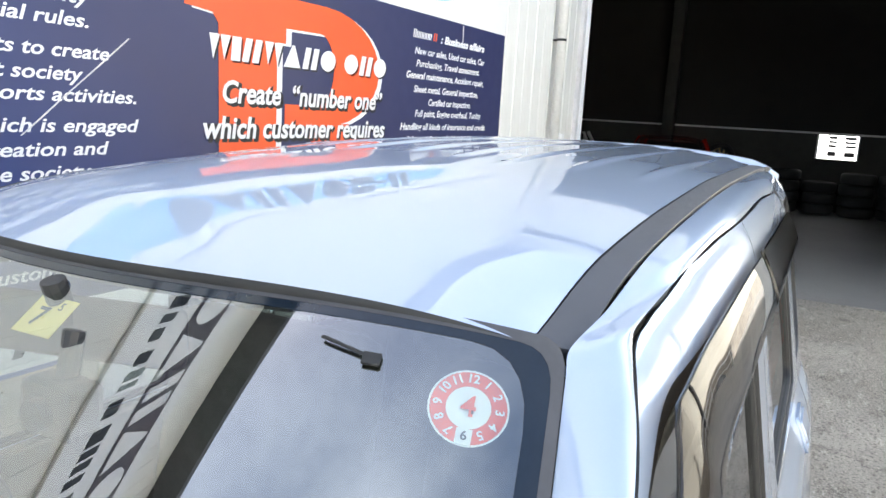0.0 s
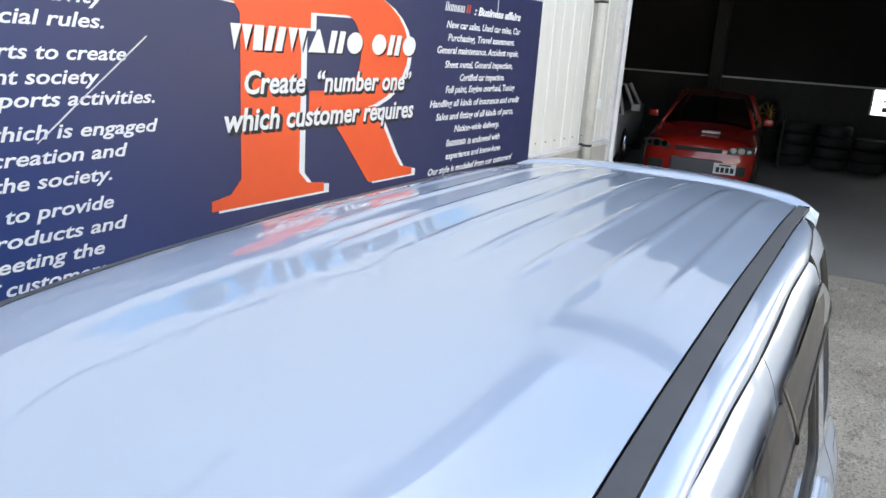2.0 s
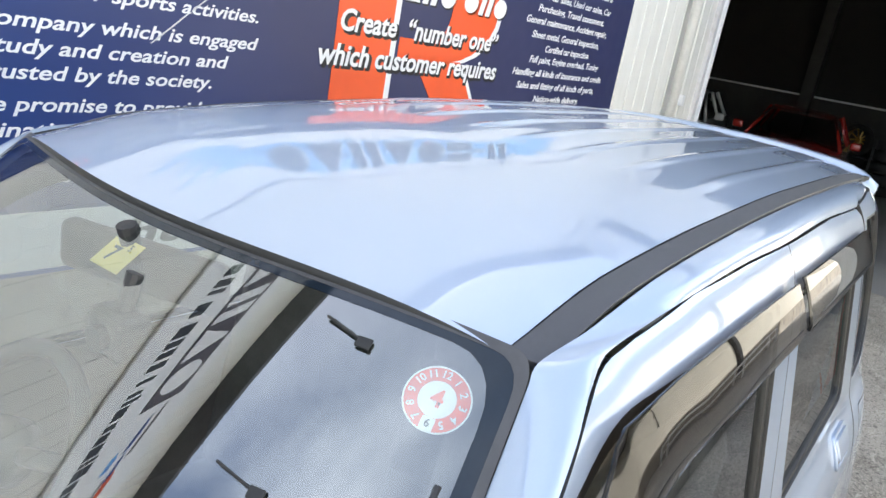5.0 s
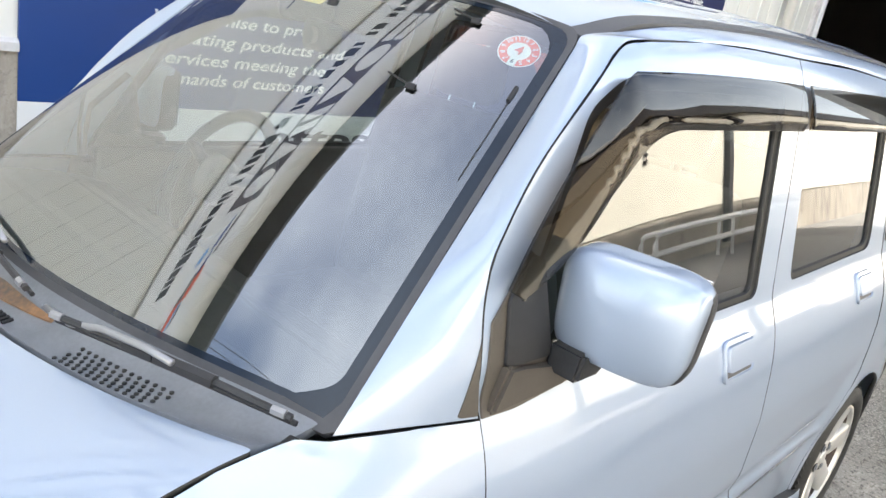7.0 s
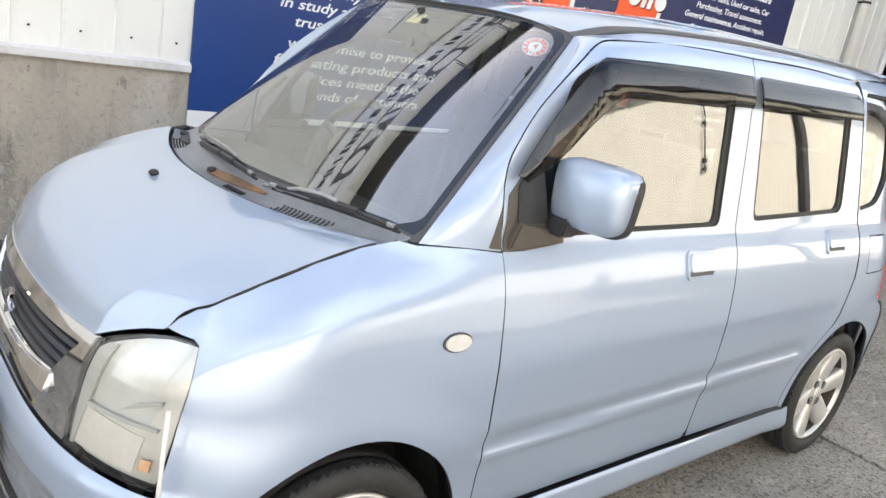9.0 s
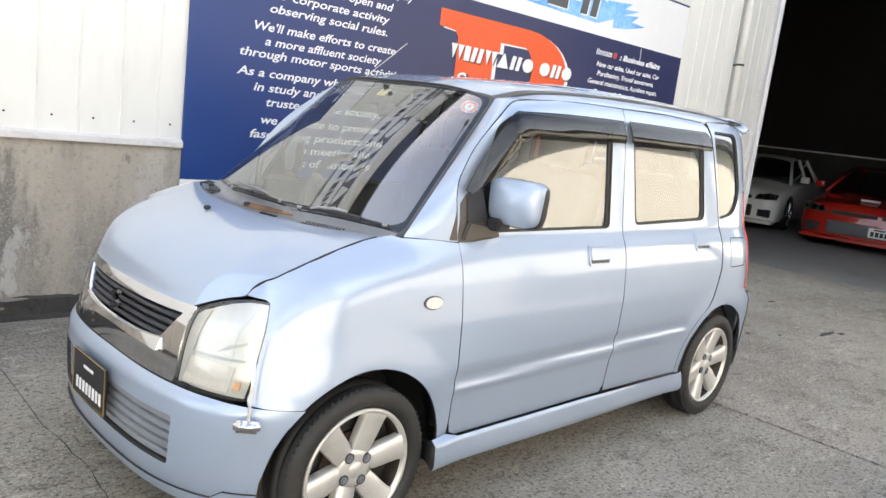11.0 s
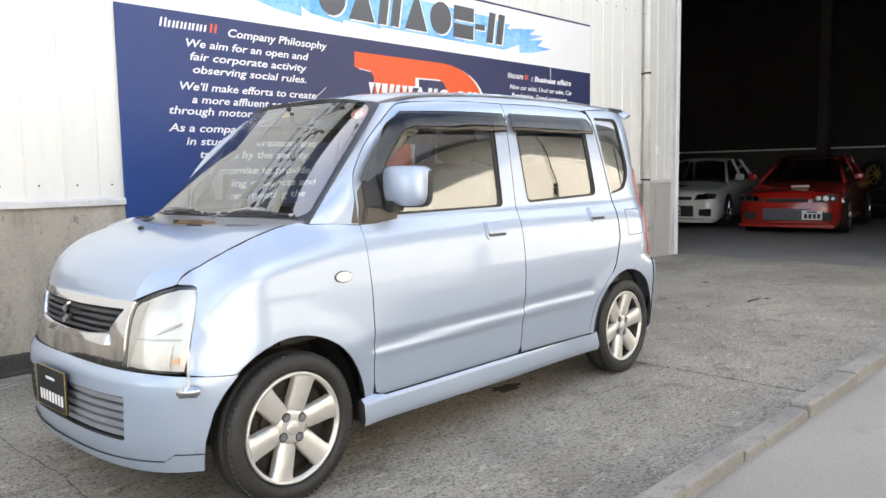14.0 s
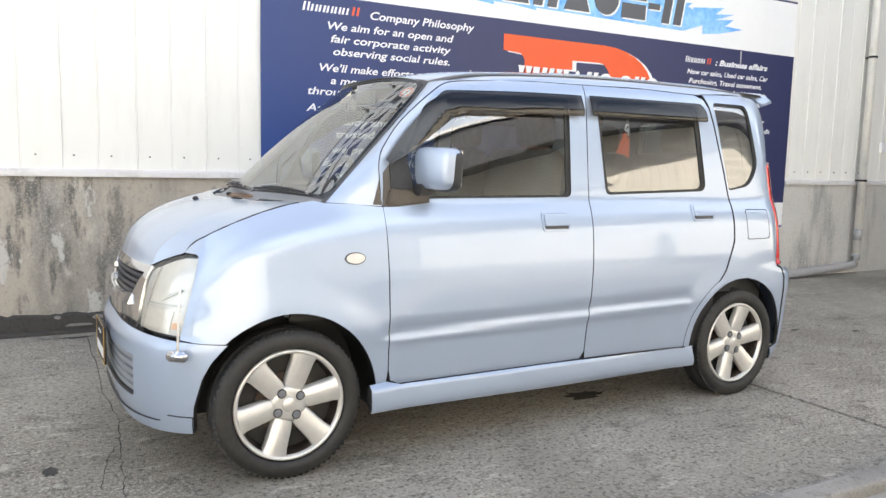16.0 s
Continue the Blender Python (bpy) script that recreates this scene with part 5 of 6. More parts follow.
SIDE = [(61.9, 0.200), (63.3, 0.30), (67.3, 0.40), (71.4, 0.46), (74.8, 0.495), (76.8, 0.517)]
BUMP = tdeg(*[(-t, z) for t, z in SIDE[::-1]], (-30, 0.200), (0, 0.198), (30, 0.200), *SIDE, (60, 0.523), (40, 0.529), (0, 0.534), (-40, 0.529), (-60, 0.523))
LOWHOLE = rounded(tdeg((-27.5, 0.292), (27.5, 0.292), (28.5, 0.448), (-28.5, 0.448)), 0.012)
panel("front_bumper", BUMP, B1, 0.02, M_PAINT, car, [LOWHOLE], thick=0.03)
panel("lip", tdeg((-61.9, 0.203), (-40, 0.196), (0, 0.193), (40, 0.196), (61.9, 0.203), (62.6, 0.262), (50, 0.262), (45, 0.235), (0, 0.218), (-45, 0.235), (-50, 0.262), (-62.6, 0.262)), B1, 0.02, M_PAINT, car, thick=0.01, out=0.008)
for k in range(5):
    z = 0.302 + 0.0300 * k
    panel("lower_slat", tdeg((-29, z), (29, z), (29, z + 0.017), (-29, z + 0.017)), B1, 0.02, M_SLAT, car, thick=0.02, out=-0.012)
panel("lower_grille_back", tdeg((-31, 0.28), (31, 0.28), (31, 0.46), (-31, 0.46)), B1, 0.03, M_RUBBER, car, out=-0.045)
GR = bow((-0.379, 0.53), (0, 0.528), (0.379, 0.53), (0.382, 0.64), (0.388, 0.760), (0.25, 0.761), (0, 0.762), (-0.25, 0.761), (-0.388, 0.760), (-0.382, 0.64))
HOLE = rounded(bow((-0.290, 0.648), (-0.17, 0.637), (0, 0.633), (0.17, 0.637), (0.290, 0.648), (0.354, 0.734), (0, 0.731), (-0.354, 0.734)), 0.008)
panel("chrome_grille_frame", GR, B2, 0.015, M_CHROME, car, [HOLE], thick=0.02, label="polished chrome grille surround")


def lip_at(t, z):
    p = B2(t, z)
    return (p[0] - 0.004 - 0.28 * (0.646 - z), p[1], p[2])


panel("grille_lip", rounded(bow((-0.302, 0.607), (-0.2, 0.612), (0, 0.616), (0.2, 0.612), (0.302, 0.607), (0.297, 0.646), (0.17, 0.635), (0, 0.631), (-0.17, 0.635), (-0.297, 0.646)), 0.004), lip_at, 0.012, M_CHROME, car, thick=0.02, label="polished chrome lip")
panel("grille_back", bow((-0.38, 0.62), (0.38, 0.62), (0.38, 0.750), (-0.38, 0.750)), B2, 0.03, M_RUBBER, car, out=-0.035)
for k in range(4):
    z = 0.645 + 0.0225 * k
    panel("grille_bar", bow((-0.368, z), (0.368, z), (0.368, z + 0.0105), (-0.368, z + 0.0105)), B2, 0.03, M_STRIP, car, thick=0.02, out=-0.008)
panel("bumper_gap", bow((-0.43, 0.516), (0.43, 0.516), (0.43, 0.54), (-0.43, 0.54)), B2, 0.02, M_RUBBER, car, out=-0.004)
bm = bmesh.new()
prism(bm, [(0.028, 0.650), (0.030, 0.668), (-0.008, 0.690), (0.030, 0.700), (0.028, 0.708), (-0.024, 0.732), (-0.026, 0.715), (0.012, 0.693), (-0.026, 0.683), (-0.024, 0.675)], "x", -1.679, -1.667)
part("front_emblem", bm, M_CHROME, car, "plain chrome emblem")


def lamp_edge(z, d=0.0):
    """Where round the bow the lamp's leaning outer edge lies at height z."""
    x = -1.4715 - 0.262 * (0.813 - z) - d
    c = clamp((-1.25 - x) / (curve(LEN2, z) + 0.02)) ** (nf(z) / 2)
    return (math.acos(c) * 1.8 / math.pi, z)


for sg in (-1, 1):
    def lens_line(d, sg=sg):
        """The lamp's outline, drawn in by d."""
        top = bow((0.565, 0.814 - d), (0.528, 0.812 - d), (0.4835, 0.800 - d), (0.441 + d / 2, 0.783 - d), (0.406 + d, 0.765 - d), (0.393 + d, 0.752 - d), (0.387 + d, 0.64))
        low = bow((0.385 + d, 0.533 + d), (0.50, 0.533 + d))
        return [(sg * t, z) for t, z in low + [lamp_edge(z, d) for z in (0.533 + d, 0.58, 0.62, 0.66, 0.70, 0.74, 0.78, 0.813 - d)] + top]
    lamp = panel("headlamp", rounded(lens_line(0), 0.006), B2, 0.012, M_LENS, car, thick=0.01, out=0.002, label="clear faceted headlamp")
    panel("reflector", lens_line(0.005), B2, 0.012, M_LAMPIN, lamp, thick=0.01, out=-0.016)
    panel("turn_lens", [(sg * t, z) for t, z in bow((0.572, 0.560), (0.592, 0.561), (0.592, 0.584), (0.575, 0.582))], B2, 0.012, M_AMBER, lamp, thick=0.004, out=-0.008)
    panel("lower_lens", [(sg * t, z) for t, z in bow((0.402, 0.545), (0.560, 0.546), (0.566, 0.622), (0.405, 0.632))], B2, 0.012, M_WHITELENS, lamp, thick=0.006, out=-0.012)
    panel("inner_bezel", [(sg * t, z) for t, z in bow((0.392, 0.54), (0.402, 0.54), (0.425, 0.66), (0.436, 0.765), (0.416, 0.762), (0.399, 0.745))], B2, 0.012, M_LAMPGREY, lamp, thick=0.006, out=-0.009)
    panel("divider", [(sg * t, z) for t, z in bow((0.418, 0.634), (0.585, 0.640), (0.587, 0.646), (0.420, 0.642))], B2, 0.012, M_LAMPGREY, lamp, thick=0.008, out=-0.006)
    # grey sliver paints a diagonal shadow across the reflector
    panel("diagonal_shade", [(sg * t, z) for t, z in bow((0.500, 0.655), (0.575, 0.690), (0.577, 0.697), (0.530, 0.680))], B2, 0.012, M_LAMPGREY, lamp, thick=0.006, out=-0.009)
    panel("lamp_surround", lens_line(-0.0025), B2, 0.012, M_RUBBER, car, thick=0.006, out=-0.020)
bm = bmesh.new()
box(bm, -1.747, -1.737, -0.135, 0.135, 0.332, 0.485, 0.004)
plate = part("dealer_plate", bm, M_INK, car, "black dealer plate with a gold rim")
bm = bmesh.new()
for y0, y1, z0, z1 in ((-0.135, 0.135, 0.331, 0.3325), (-0.135, 0.135, 0.4845, 0.486), (-0.137, -0.1348, 0.331, 0.486), (0.1348, 0.137, 0.331, 0.486)):
    box(bm, -1.749, -1.7462, y0, y1, z0, z1)
part("rim", bm, M_GOLD, plate)
for k in range(8):
    y = -0.11 + 0.028 * k
    part("print_bar", cube(-1.7495, -1.7465, y, y + 0.015, 0.355, 0.395, 0.001), M_PRINT, plate)
part("print_bar", cube(-1.7495, -1.7465, -0.04, 0.04, 0.440, 0.450, 0.001), M_PRINT, plate)
plate.location = (0.013, 0.038, 0.0)
# parking pole at the bumper corner, with its chrome foot
bm = bmesh.new()
bmesh.ops.create_cube(bm, size=1)
bmesh.ops.scale(bm, vec=(0.075, 0.03, 0.036), verts=bm.verts)
bmesh.ops.bevel(bm, geom=bm.edges[:], offset=0.008, segments=3, affect="EDGES")
bmesh.ops.rotate(bm, matrix=Matrix.Rotation(radians(-38), 3, "Z"), verts=bm.verts)
bmesh.ops.translate(bm, vec=(-1.560, -0.662, 0.484), verts=bm.verts)
pole = part("parking_pole", bm, M_CHROME, car, "slim chrome corner pole", smooth=True)
part("rod", rod(bmesh.new(), (-1.560, -0.666, 0.492), (-1.545, -0.655, 0.727), 0.0045, 8), M_PIPE, pole, smooth=True)

# side skirts, mud flaps, wheel wells, floor
for sg in (-1, 1):
    def skirt(x, z, sg=sg):
        s = 0.728 + 0.004 * step(0.30, 0.24, z) - 0.03 * step(0.296, 0.322, z) - 0.02 * step(0.225, 0.18, z) + 0.014 * step(-0.7, -0.88, x) + 0.010 * step(0.72, 0.86, x)
        return (x, sg * s, z)
    panel("side_skirt", [(-0.872, 0.205), (0.0, 0.192), (0.862, 0.196), (0.835, 0.300), (0.79, 0.293), (0, 0.302), (-0.74, 0.302), (-0.80, 0.315), (-0.872, 0.312)], skirt, 0.02, M_PAINT, car, thick=0.05)
    panel("door_seal", [(-0.80, 0.27), (1.0, 0.27), (1.0, 0.60), (-0.80, 0.60)], left if sg < 0 else right, 0.05, M_RUBBER, car, out=-0.022)
    panel("door_seal", [(-0.83, 0.55), (1.11, 0.55), (1.11, 1.0), (-0.83, 1.0)], left if sg < 0 else right, 0.05, M_RUBBER, car, out=-0.022)
    for hx in HUBX:
        bm = bmesh.new()
        a0, a1 = -10, 190
        rows_ = []
        for k in range(25):
            a = radians(a0 + (a1 - a0) * k / 24)
            rows_.append([bm.verts.new((hx + 0.352 * math.cos(a), sg * y, HUBZ + 0.352 * math.sin(a))) for y in (0.45, 0.645)])
        for p, q in zip(rows_, rows_[1:]):
            bm.faces.new((p[0], p[1], q[1], q[0]))
        c = bm.verts.new((hx, sg * 0.45, HUBZ))
        for p, q in zip(rows_, rows_[1:]):
            bm.faces.new((p[0], q[0], c))
        part("wheel_well", bm, M_RUBBER, car, smooth=False)
bm = cube(-1.5, 1.5, -0.44, 0.44, 0.2, 0.26)
box(bm, -0.83, 0.83, -0.69, 0.69, 0.2, 0.28)
part("floor_pan", bm, M_RUBBER, car)
bm = bmesh.new()
box(bm, -1.47, -0.98, -0.44, 0.44, 0.3, 0.74)
part("engine_block", bm, M_RUBBER, car)


# wheels: tyre with grooves and bead, six-spoke alloy rim, nuts and cap
def wheel_at(x, sg):
    tilt = Matrix.Translation((x, sg * 0.65, HUBZ)) @ Matrix.Rotation(0 if sg < 0 else math.pi, 4, "Z")
    w = new("wheel")
    w.parent = car
    w.matrix_local = tilt
    bm = bmesh.new()
    lathe(bm, [(0.205, 0.06), (0.208, -0.058), (0.215, -0.071), (0.232, -0.077), (0.252, -0.075), (0.266, -0.066), (0.2725, -0.055), (0.275, -0.045), (0.2755, -0.030), (0.271, -0.028), (0.271, -0.024), (0.2765, -0.022), (0.2765, 0.022), (0.271, 0.024), (0.271, 0.028), (0.2755, 0.030), (0.274, 0.05), (0.262, 0.068), (0.235, 0.077), (0.21, 0.07)], 64)
    part("tyre", bm, M_TYRE, w, smooth=True)
    bm = bmesh.new()
    for k in range(72):
        a = 2 * math.pi * k / 72
        r = bmesh.ops.create_cube(bm, size=1)
        mtx = Matrix.Rotation(-a, 4, "Y") @ Matrix.Translation((0.2712, -0.048, 0)) @ Matrix.Rotation(0.5, 4, "X") @ Matrix.Diagonal((0.006, 0.030, 0.013, 1))
        bmesh.ops.transform(bm, matrix=mtx, verts=r["verts"])
    part("tread", bm, M_TYRE, w)
    bm = bmesh.new()
    lathe(bm, [(0.206, -0.058), (0.204, -0.066), (0.198, -0.068), (0.192, -0.064), (0.188, -0.052)], 64)
    part("rim", bm, M_RIM, w, smooth=True)
    # dark barrel and inside disc carry the shade behind the spokes in their colour
    bm = bmesh.new()
    lathe(bm, [(0.188, -0.052), (0.183, -0.035), (0.180, 0.0), (0.178, 0.06), (0.205, 0.064)], 64)
    part("barrel", bm, M_STEEL, w, smooth=True)
    bm = bmesh.new()
    lathe(bm, [(0.0, 0.0), (0.178, 0.0)], 40)
    part("rim_inside", bm, M_RIMDARK, w)
    bm = bmesh.new()
    lathe(bm, [(0.0, -0.012), (0.115, -0.012), (0.115, 0.0)], 40)
    part("brake_disc", bm, M_STEEL, w)
    bm = bmesh.new()
    lathe(bm, [(0.0, -0.050), (0.044, -0.050), (0.062, -0.046), (0.070, -0.036), (0.072, 0.0)], 40)
    for k in range(6):
        a = radians(60 * k + 12)
        prof = [(0.060, 0.035, -0.046, -0.02), (0.085, 0.039, -0.050, -0.018), (0.130, 0.041, -0.056, -0.022), (0.165, 0.043, -0.060, -0.028), (0.190, 0.050, -0.062, -0.035)]
        rings = []
        for r, hw, yf, yb in prof:
            ring = [(r, yb, -hw), (r, yf + 0.008, -hw), (r, yf, -hw * 0.86), (r, yf - 0.001, 0), (r, yf, hw * 0.86), (r, yf + 0.008, hw), (r, yb, hw)]
            rings.append([bm.verts.new(Matrix.Rotation(-a, 3, "Y") @ Vector(v)) for v in ring])
        for p, q in zip(rings, rings[1:]):
            for i in range(len(p) - 1):
                bm.faces.new((p[i], p[i + 1], q[i + 1], q[i]))
    part("spokes", bm, M_RIM, w, smooth=True)
    for k in range(4):
        a = radians(90 * k + 33)
        bm = bmesh.new()
        c = Vector((0.050 * math.cos(a), 0, 0.050 * math.sin(a)))
        rod(bm, c + Vector((0, -0.040, 0)), c + Vector((0, -0.0515, 0)), 0.0135, 16)
        rod(bm, c + Vector((0, -0.050, 0)), c + Vector((0, -0.0555, 0)), 0.0095, 6)
        nut = part("wheel_nut", bm, M_COWL, w)
        # flat dark disc paints the shade around the sunk nut
        part("recess_shade", rod(bmesh.new(), c + Vector((0, -0.040, 0)), c + Vector((0, -0.0508, 0)), 0.0175, 16), M_RIMDARK, nut)
    bm = bmesh.new()
    lathe(bm, [(0.0, -0.057), (0.022, -0.056), (0.027, -0.052), (0.028, -0.045)], 28)
    part("hub_cap", bm, M_RIM, w, smooth=True)
    return w


for hx in HUBX:
    for sg in (-1, 1):
        wheel_at(hx, sg)


# glass panes, dark frames and window visors
def inset(poly, d):
    c = Vector((sum(p[0] for p in poly) / len(poly), sum(p[1] for p in poly) / len(poly)))
    return [tuple(Vector(p) + (c - Vector(p)).normalized() * d) for p in poly]


for sg, fn in ((-1, left), (1, right)):
    for nm, o, gm in (("front_door_glass", FRONT_WINDOW, M_GLASS), ("rear_door_glass", REAR_WINDOW, M_PRIVACY), ("quarter_glass", QUARTER_WINDOW, M_PRIVACY)):
        panel(nm, inset(o, -0.004), fn, 0.03, gm, car, thick=0.003, out=-0.012)
        if nm != "quarter_glass":
            panel("window_seal", inset(o, -0.006), fn, 0.03, M_RUBBER, car, [inset(o, 0.022)], thick=0.01, out=-0.006)
        else:
            panel("window_seal", inset(o, -0.006), fn, 0.03, M_RUBBER, car, [inset(o, 0.010)], thick=0.01, out=-0.006)
    TRI = [(-0.798, 0.986), (-0.735, 0.986), (-0.60, 1.000), (-0.60, 1.046), (-0.665, 1.052), (-0.70, 1.19), (-0.715, 1.20), (-0.792, 1.115)]
    panel("mirror_base", TRI, fn, 0.02, M_TRIM, car, thick=0.03, out=0.004, label="grey-brown plastic mirror base")
    panel("corner_trim", rounded([(0.0005, 0.004), (0.017, 0.004), (0.0005, 0.105)], [0.002, 0.004, 0.002]), pillar_at(sg), 0.015, M_TRIM, car, thick=0.006, out=0.002)
    # smoked visors that stand off the window tops
    TOPV = [(-0.785, 1.168), (-0.703, 1.268), (-0.632, 1.340), (-0.560, 1.404), (-0.485, 1.453), (0.205, 1.474)]
    TOPW = [(0.256, 1.474), (0.96, 1.478)]
    TOPC = [(-0.95, 0.90)] + TOPV + TOPW
    V1 = [(x, curve(TOPC, x) - 0.003) for x in [-0.785 + 0.990 * k / 40 for k in range(41)]] + rounded([(0.205, 1.378), (-0.39, 1.370), (-0.465, 1.343), (-0.590, 1.258), (-0.700, 1.185), (-0.768, 1.150)], [0.0, 0.05, 0.03, 0.02, 0.02, 0.008])
    V2 = rounded([(0.253, 1.382), (0.990, 1.388), (0.990, 1.444), (0.965, 1.478), (0.256, 1.474)], [0.015, 0.01, 0.03, 0.03, 0])

    def away(x, z):
        """How far a point lies inside the visors' smooth top line."""
        rise = (curve(TOPC, x + 0.09) - curve(TOPC, x - 0.09)) / 0.18
        return max(0.0, curve(TOPC, x) - z) / math.sqrt(1 + rise * rise)

    for V in (V1, V2):
        def vis(x, z, fn=fn, sg=sg):
            p = fn(x, z)
            d = math.sin(1.5708 * clamp(away(x, z) / 0.09))
            return (p[0], p[1] + sg * (0.015 + 0.015 * d + 0.010 * step(-0.30, -0.58, x) - 0.010 * step(0.072, 0.105, away(x, z))), p[2])
        panel("window_visor", V, vis, 0.018, M_VISOR, car, thick=0.006, label="smoked acrylic window visor")
    # door handles: a recessed cup with a body-coloured grip
    for hx, hz in ((0.006, 0.917), (0.912, 0.946)):
        x0, x1, z0, z1 = hx - 0.078, hx + 0.072, hz - 0.042, hz + 0.042
        ring = rounded([(x0, z0), (x1, z0), (x1, z1), (x0, z1)], 0.020)
        mouth = rounded([(x0 + 0.008, z0 + 0.008), (x1 - 0.008, z0 + 0.008), (x1 - 0.008, z1 - 0.008), (x0 + 0.008, z1 - 0.008)], 0.014)
        hnd = panel("door_handle", ring, fn, 0.012, M_PAINT, car, [mouth], thick=0.008, out=0.007, rim_mat=M_PAINT)
        panel("handle_cup", mouth, fn, 0.012, M_PAINT, hnd, thick=0.004, out=0.0022)
        # dark strip on the cup paints the shade below the grip
        panel("slot_shade", rounded([(x0 + 0.012, z0 + 0.011), (x1 - 0.012, z0 + 0.011), (x1 - 0.012, z0 + 0.026), (x0 + 0.012, z0 + 0.026)], 0.005), fn, 0.012, M_SEAL, hnd, thick=0.002, out=0.0035)
        panel("grip", rounded([(x0 + 0.011, hz - 0.018), (x1 - 0.011, hz - 0.018), (x1 - 0.011, z1 - 0.011), (x0 + 0.011, z1 - 0.011)], 0.010), fn, 0.012, M_PAINT, hnd, thick=0.010, out=0.012, rim_mat=M_PAINT)
    # side repeater
    lampo = [(-0.930 + 0.036 * math.cos(2 * math.pi * k / 20), 0.798 + 0.019 * math.sin(2 * math.pi * k / 20)) for k in range(20)]
    rep = panel("side_repeater", lampo, fn, 0.008, M_WHITELENS, car, thick=0.006, out=0.009)
    panel("bezel", [(-0.930 + 0.041 * math.cos(2 * math.pi * k / 20), 0.798 + 0.023 * math.sin(2 * math.pi * k / 20)) for k in range(20)], fn, 0.008, M_SEAL, rep, thick=0.005, out=0.004)
    # door mirror: painted shell, black back shell, black foot, mirror glass
    MX, MY, MZ = -0.597, 0.727, 1.136
    turn = Matrix.Rotation(radians(-sg * 10), 3, "Z")

    def shell(hx, hy, hz, off, bulge):
        bm = bmesh.new()
        bmesh.ops.create_cube(bm, size=1)
        bmesh.ops.scale(bm, vec=(hx, hy, hz), verts=bm.verts)
        bmesh.ops.subdivide_edges(bm, edges=bm.edges[:], cuts=11, use_grid_fill=True)
        for v in bm.verts:
            p = [v.co.x / hx * 2, v.co.y / hy * 2, v.co.z / hz * 2]
            k = (abs(p[0]) ** 5 + abs(p[1]) ** 5 + abs(p[2]) ** 5) ** 0.2
            v.co = v.co / max(k, 1e-6) * max(abs(c) for c in p)
            y_, z_ = v.co.y / hy * 2, v.co.z / hz * 2
            if v.co.x < 0:
                v.co.x -= bulge * max(0.0, 1 - 0.6 * y_ * y_) * max(0.0, 1 - 0.6 * z_ * z_)
            v.co.y *= 1 + 0.05 * z_
            v.co.z *= 1 - 0.03 * (y_ * sg + 1) / 2 if v.co.z > 0 else 1
            v.co.x += off
        bmesh.ops.rotate(bm, matrix=turn, verts=bm.verts)
        bmesh.ops.translate(bm, vec=(MX, sg * MY, MZ), verts=bm.verts)
        return bm

    mir = part("door_mirror", shell(0.088, 0.198, 0.163, 0.0, 0.022), M_PAINT, car, "light blue rounded door mirror", smooth=True)
    back = shell(0.060, 0.202, 0.167, 0.016, 0.0)
    bmesh.ops.translate(back, vec=(0, 0, -0.006), verts=back.verts)
    part("back_shell", back, M_BLACK, mir, smooth=True)
    bm = bmesh.new()
    box(bm, 0.043, 0.0455, -0.085, 0.085, -0.068, 0.068, 0.001)
    bmesh.ops.rotate(bm, matrix=turn, verts=bm.verts)
    bmesh.ops.translate(bm, vec=(MX, sg * MY, MZ), verts=bm.verts)
    part("mirror_glass", bm, M_MIRROR, mir)
    panel("sail_cover", rounded([(-0.765, 1.052), (-0.664, 1.050), (-0.694, 1.19), (-0.712, 1.196), (-0.765, 1.140)], 0.008), fn, 0.02, M_BLACK, mir, thick=0.006, out=0.010)
    bm = bmesh.new()
    prism(bm, [(-0.672, 1.030), (-0.618, 1.030), (-0.600, 1.042), (-0.600, 1.075), (-0.665, 1.075)], "y", sg * 0.655, sg * 0.712)
    bmesh.ops.bevel(bm, geom=bm.edges[:], offset=0.006, segments=2, affect="EDGES")
    part("stalk", bm, M_BLACK, mir)
    bm = bmesh.new()
    prism(bm, [(-0.790, 0.990), (-0.630, 0.997), (-0.612, 1.008), (-0.615, 1.036), (-0.735, 1.044), (-0.765, 1.060)], "y", sg * 0.638, sg * 0.670)
    bmesh.ops.bevel(bm, geom=bm.edges[:], offset=0.006, segments=2, affect="EDGES")
    part("base_foot", bm, M_TRIM, mir)
    # tail lamp and rear bumper
    TAIL = [(x + 0.047, z) for x, z in [(1.456, 0.668), (1.535, 0.665), (1.55, 0.9), (1.535, 1.14), (1.49, 1.20), (1.420, 1.168), (1.431, 1.0), (1.441, 0.8)]]
    tl = panel("tail_lamp", TAIL, fn, 0.012, M_REDLENS, car, thick=0.02, out=0.006, label="tall red tail lamp")
    panel("reverse_lens", [(1.559, 0.74), (1.583, 0.74), (1.583, 0.90), (1.553, 0.90)], fn, 0.012, M_WHITELENS, tl, thick=0.004, out=0.010)
    RB = arch(1.18, ARCH + 0.003, 6, -22, 8) + [(1.50, 0.20), (1.60, 0.205), (1.63, 0.28), (1.63, 0.60), (1.575, 0.645), (1.497, 0.650), (1.520, 0.60), (1.523, 0.45)]
    panel("rear_bumper_side", RB, fn, 0.014, M_PAINT, car, thick=0.02, out=0.004)
    panel("mud_flap", [(1.46, 0.22), (1.50, 0.16), (1.53, 0.16), (1.53, 0.24)], fn, 0.02, M_PAINT, car, out=0.006)


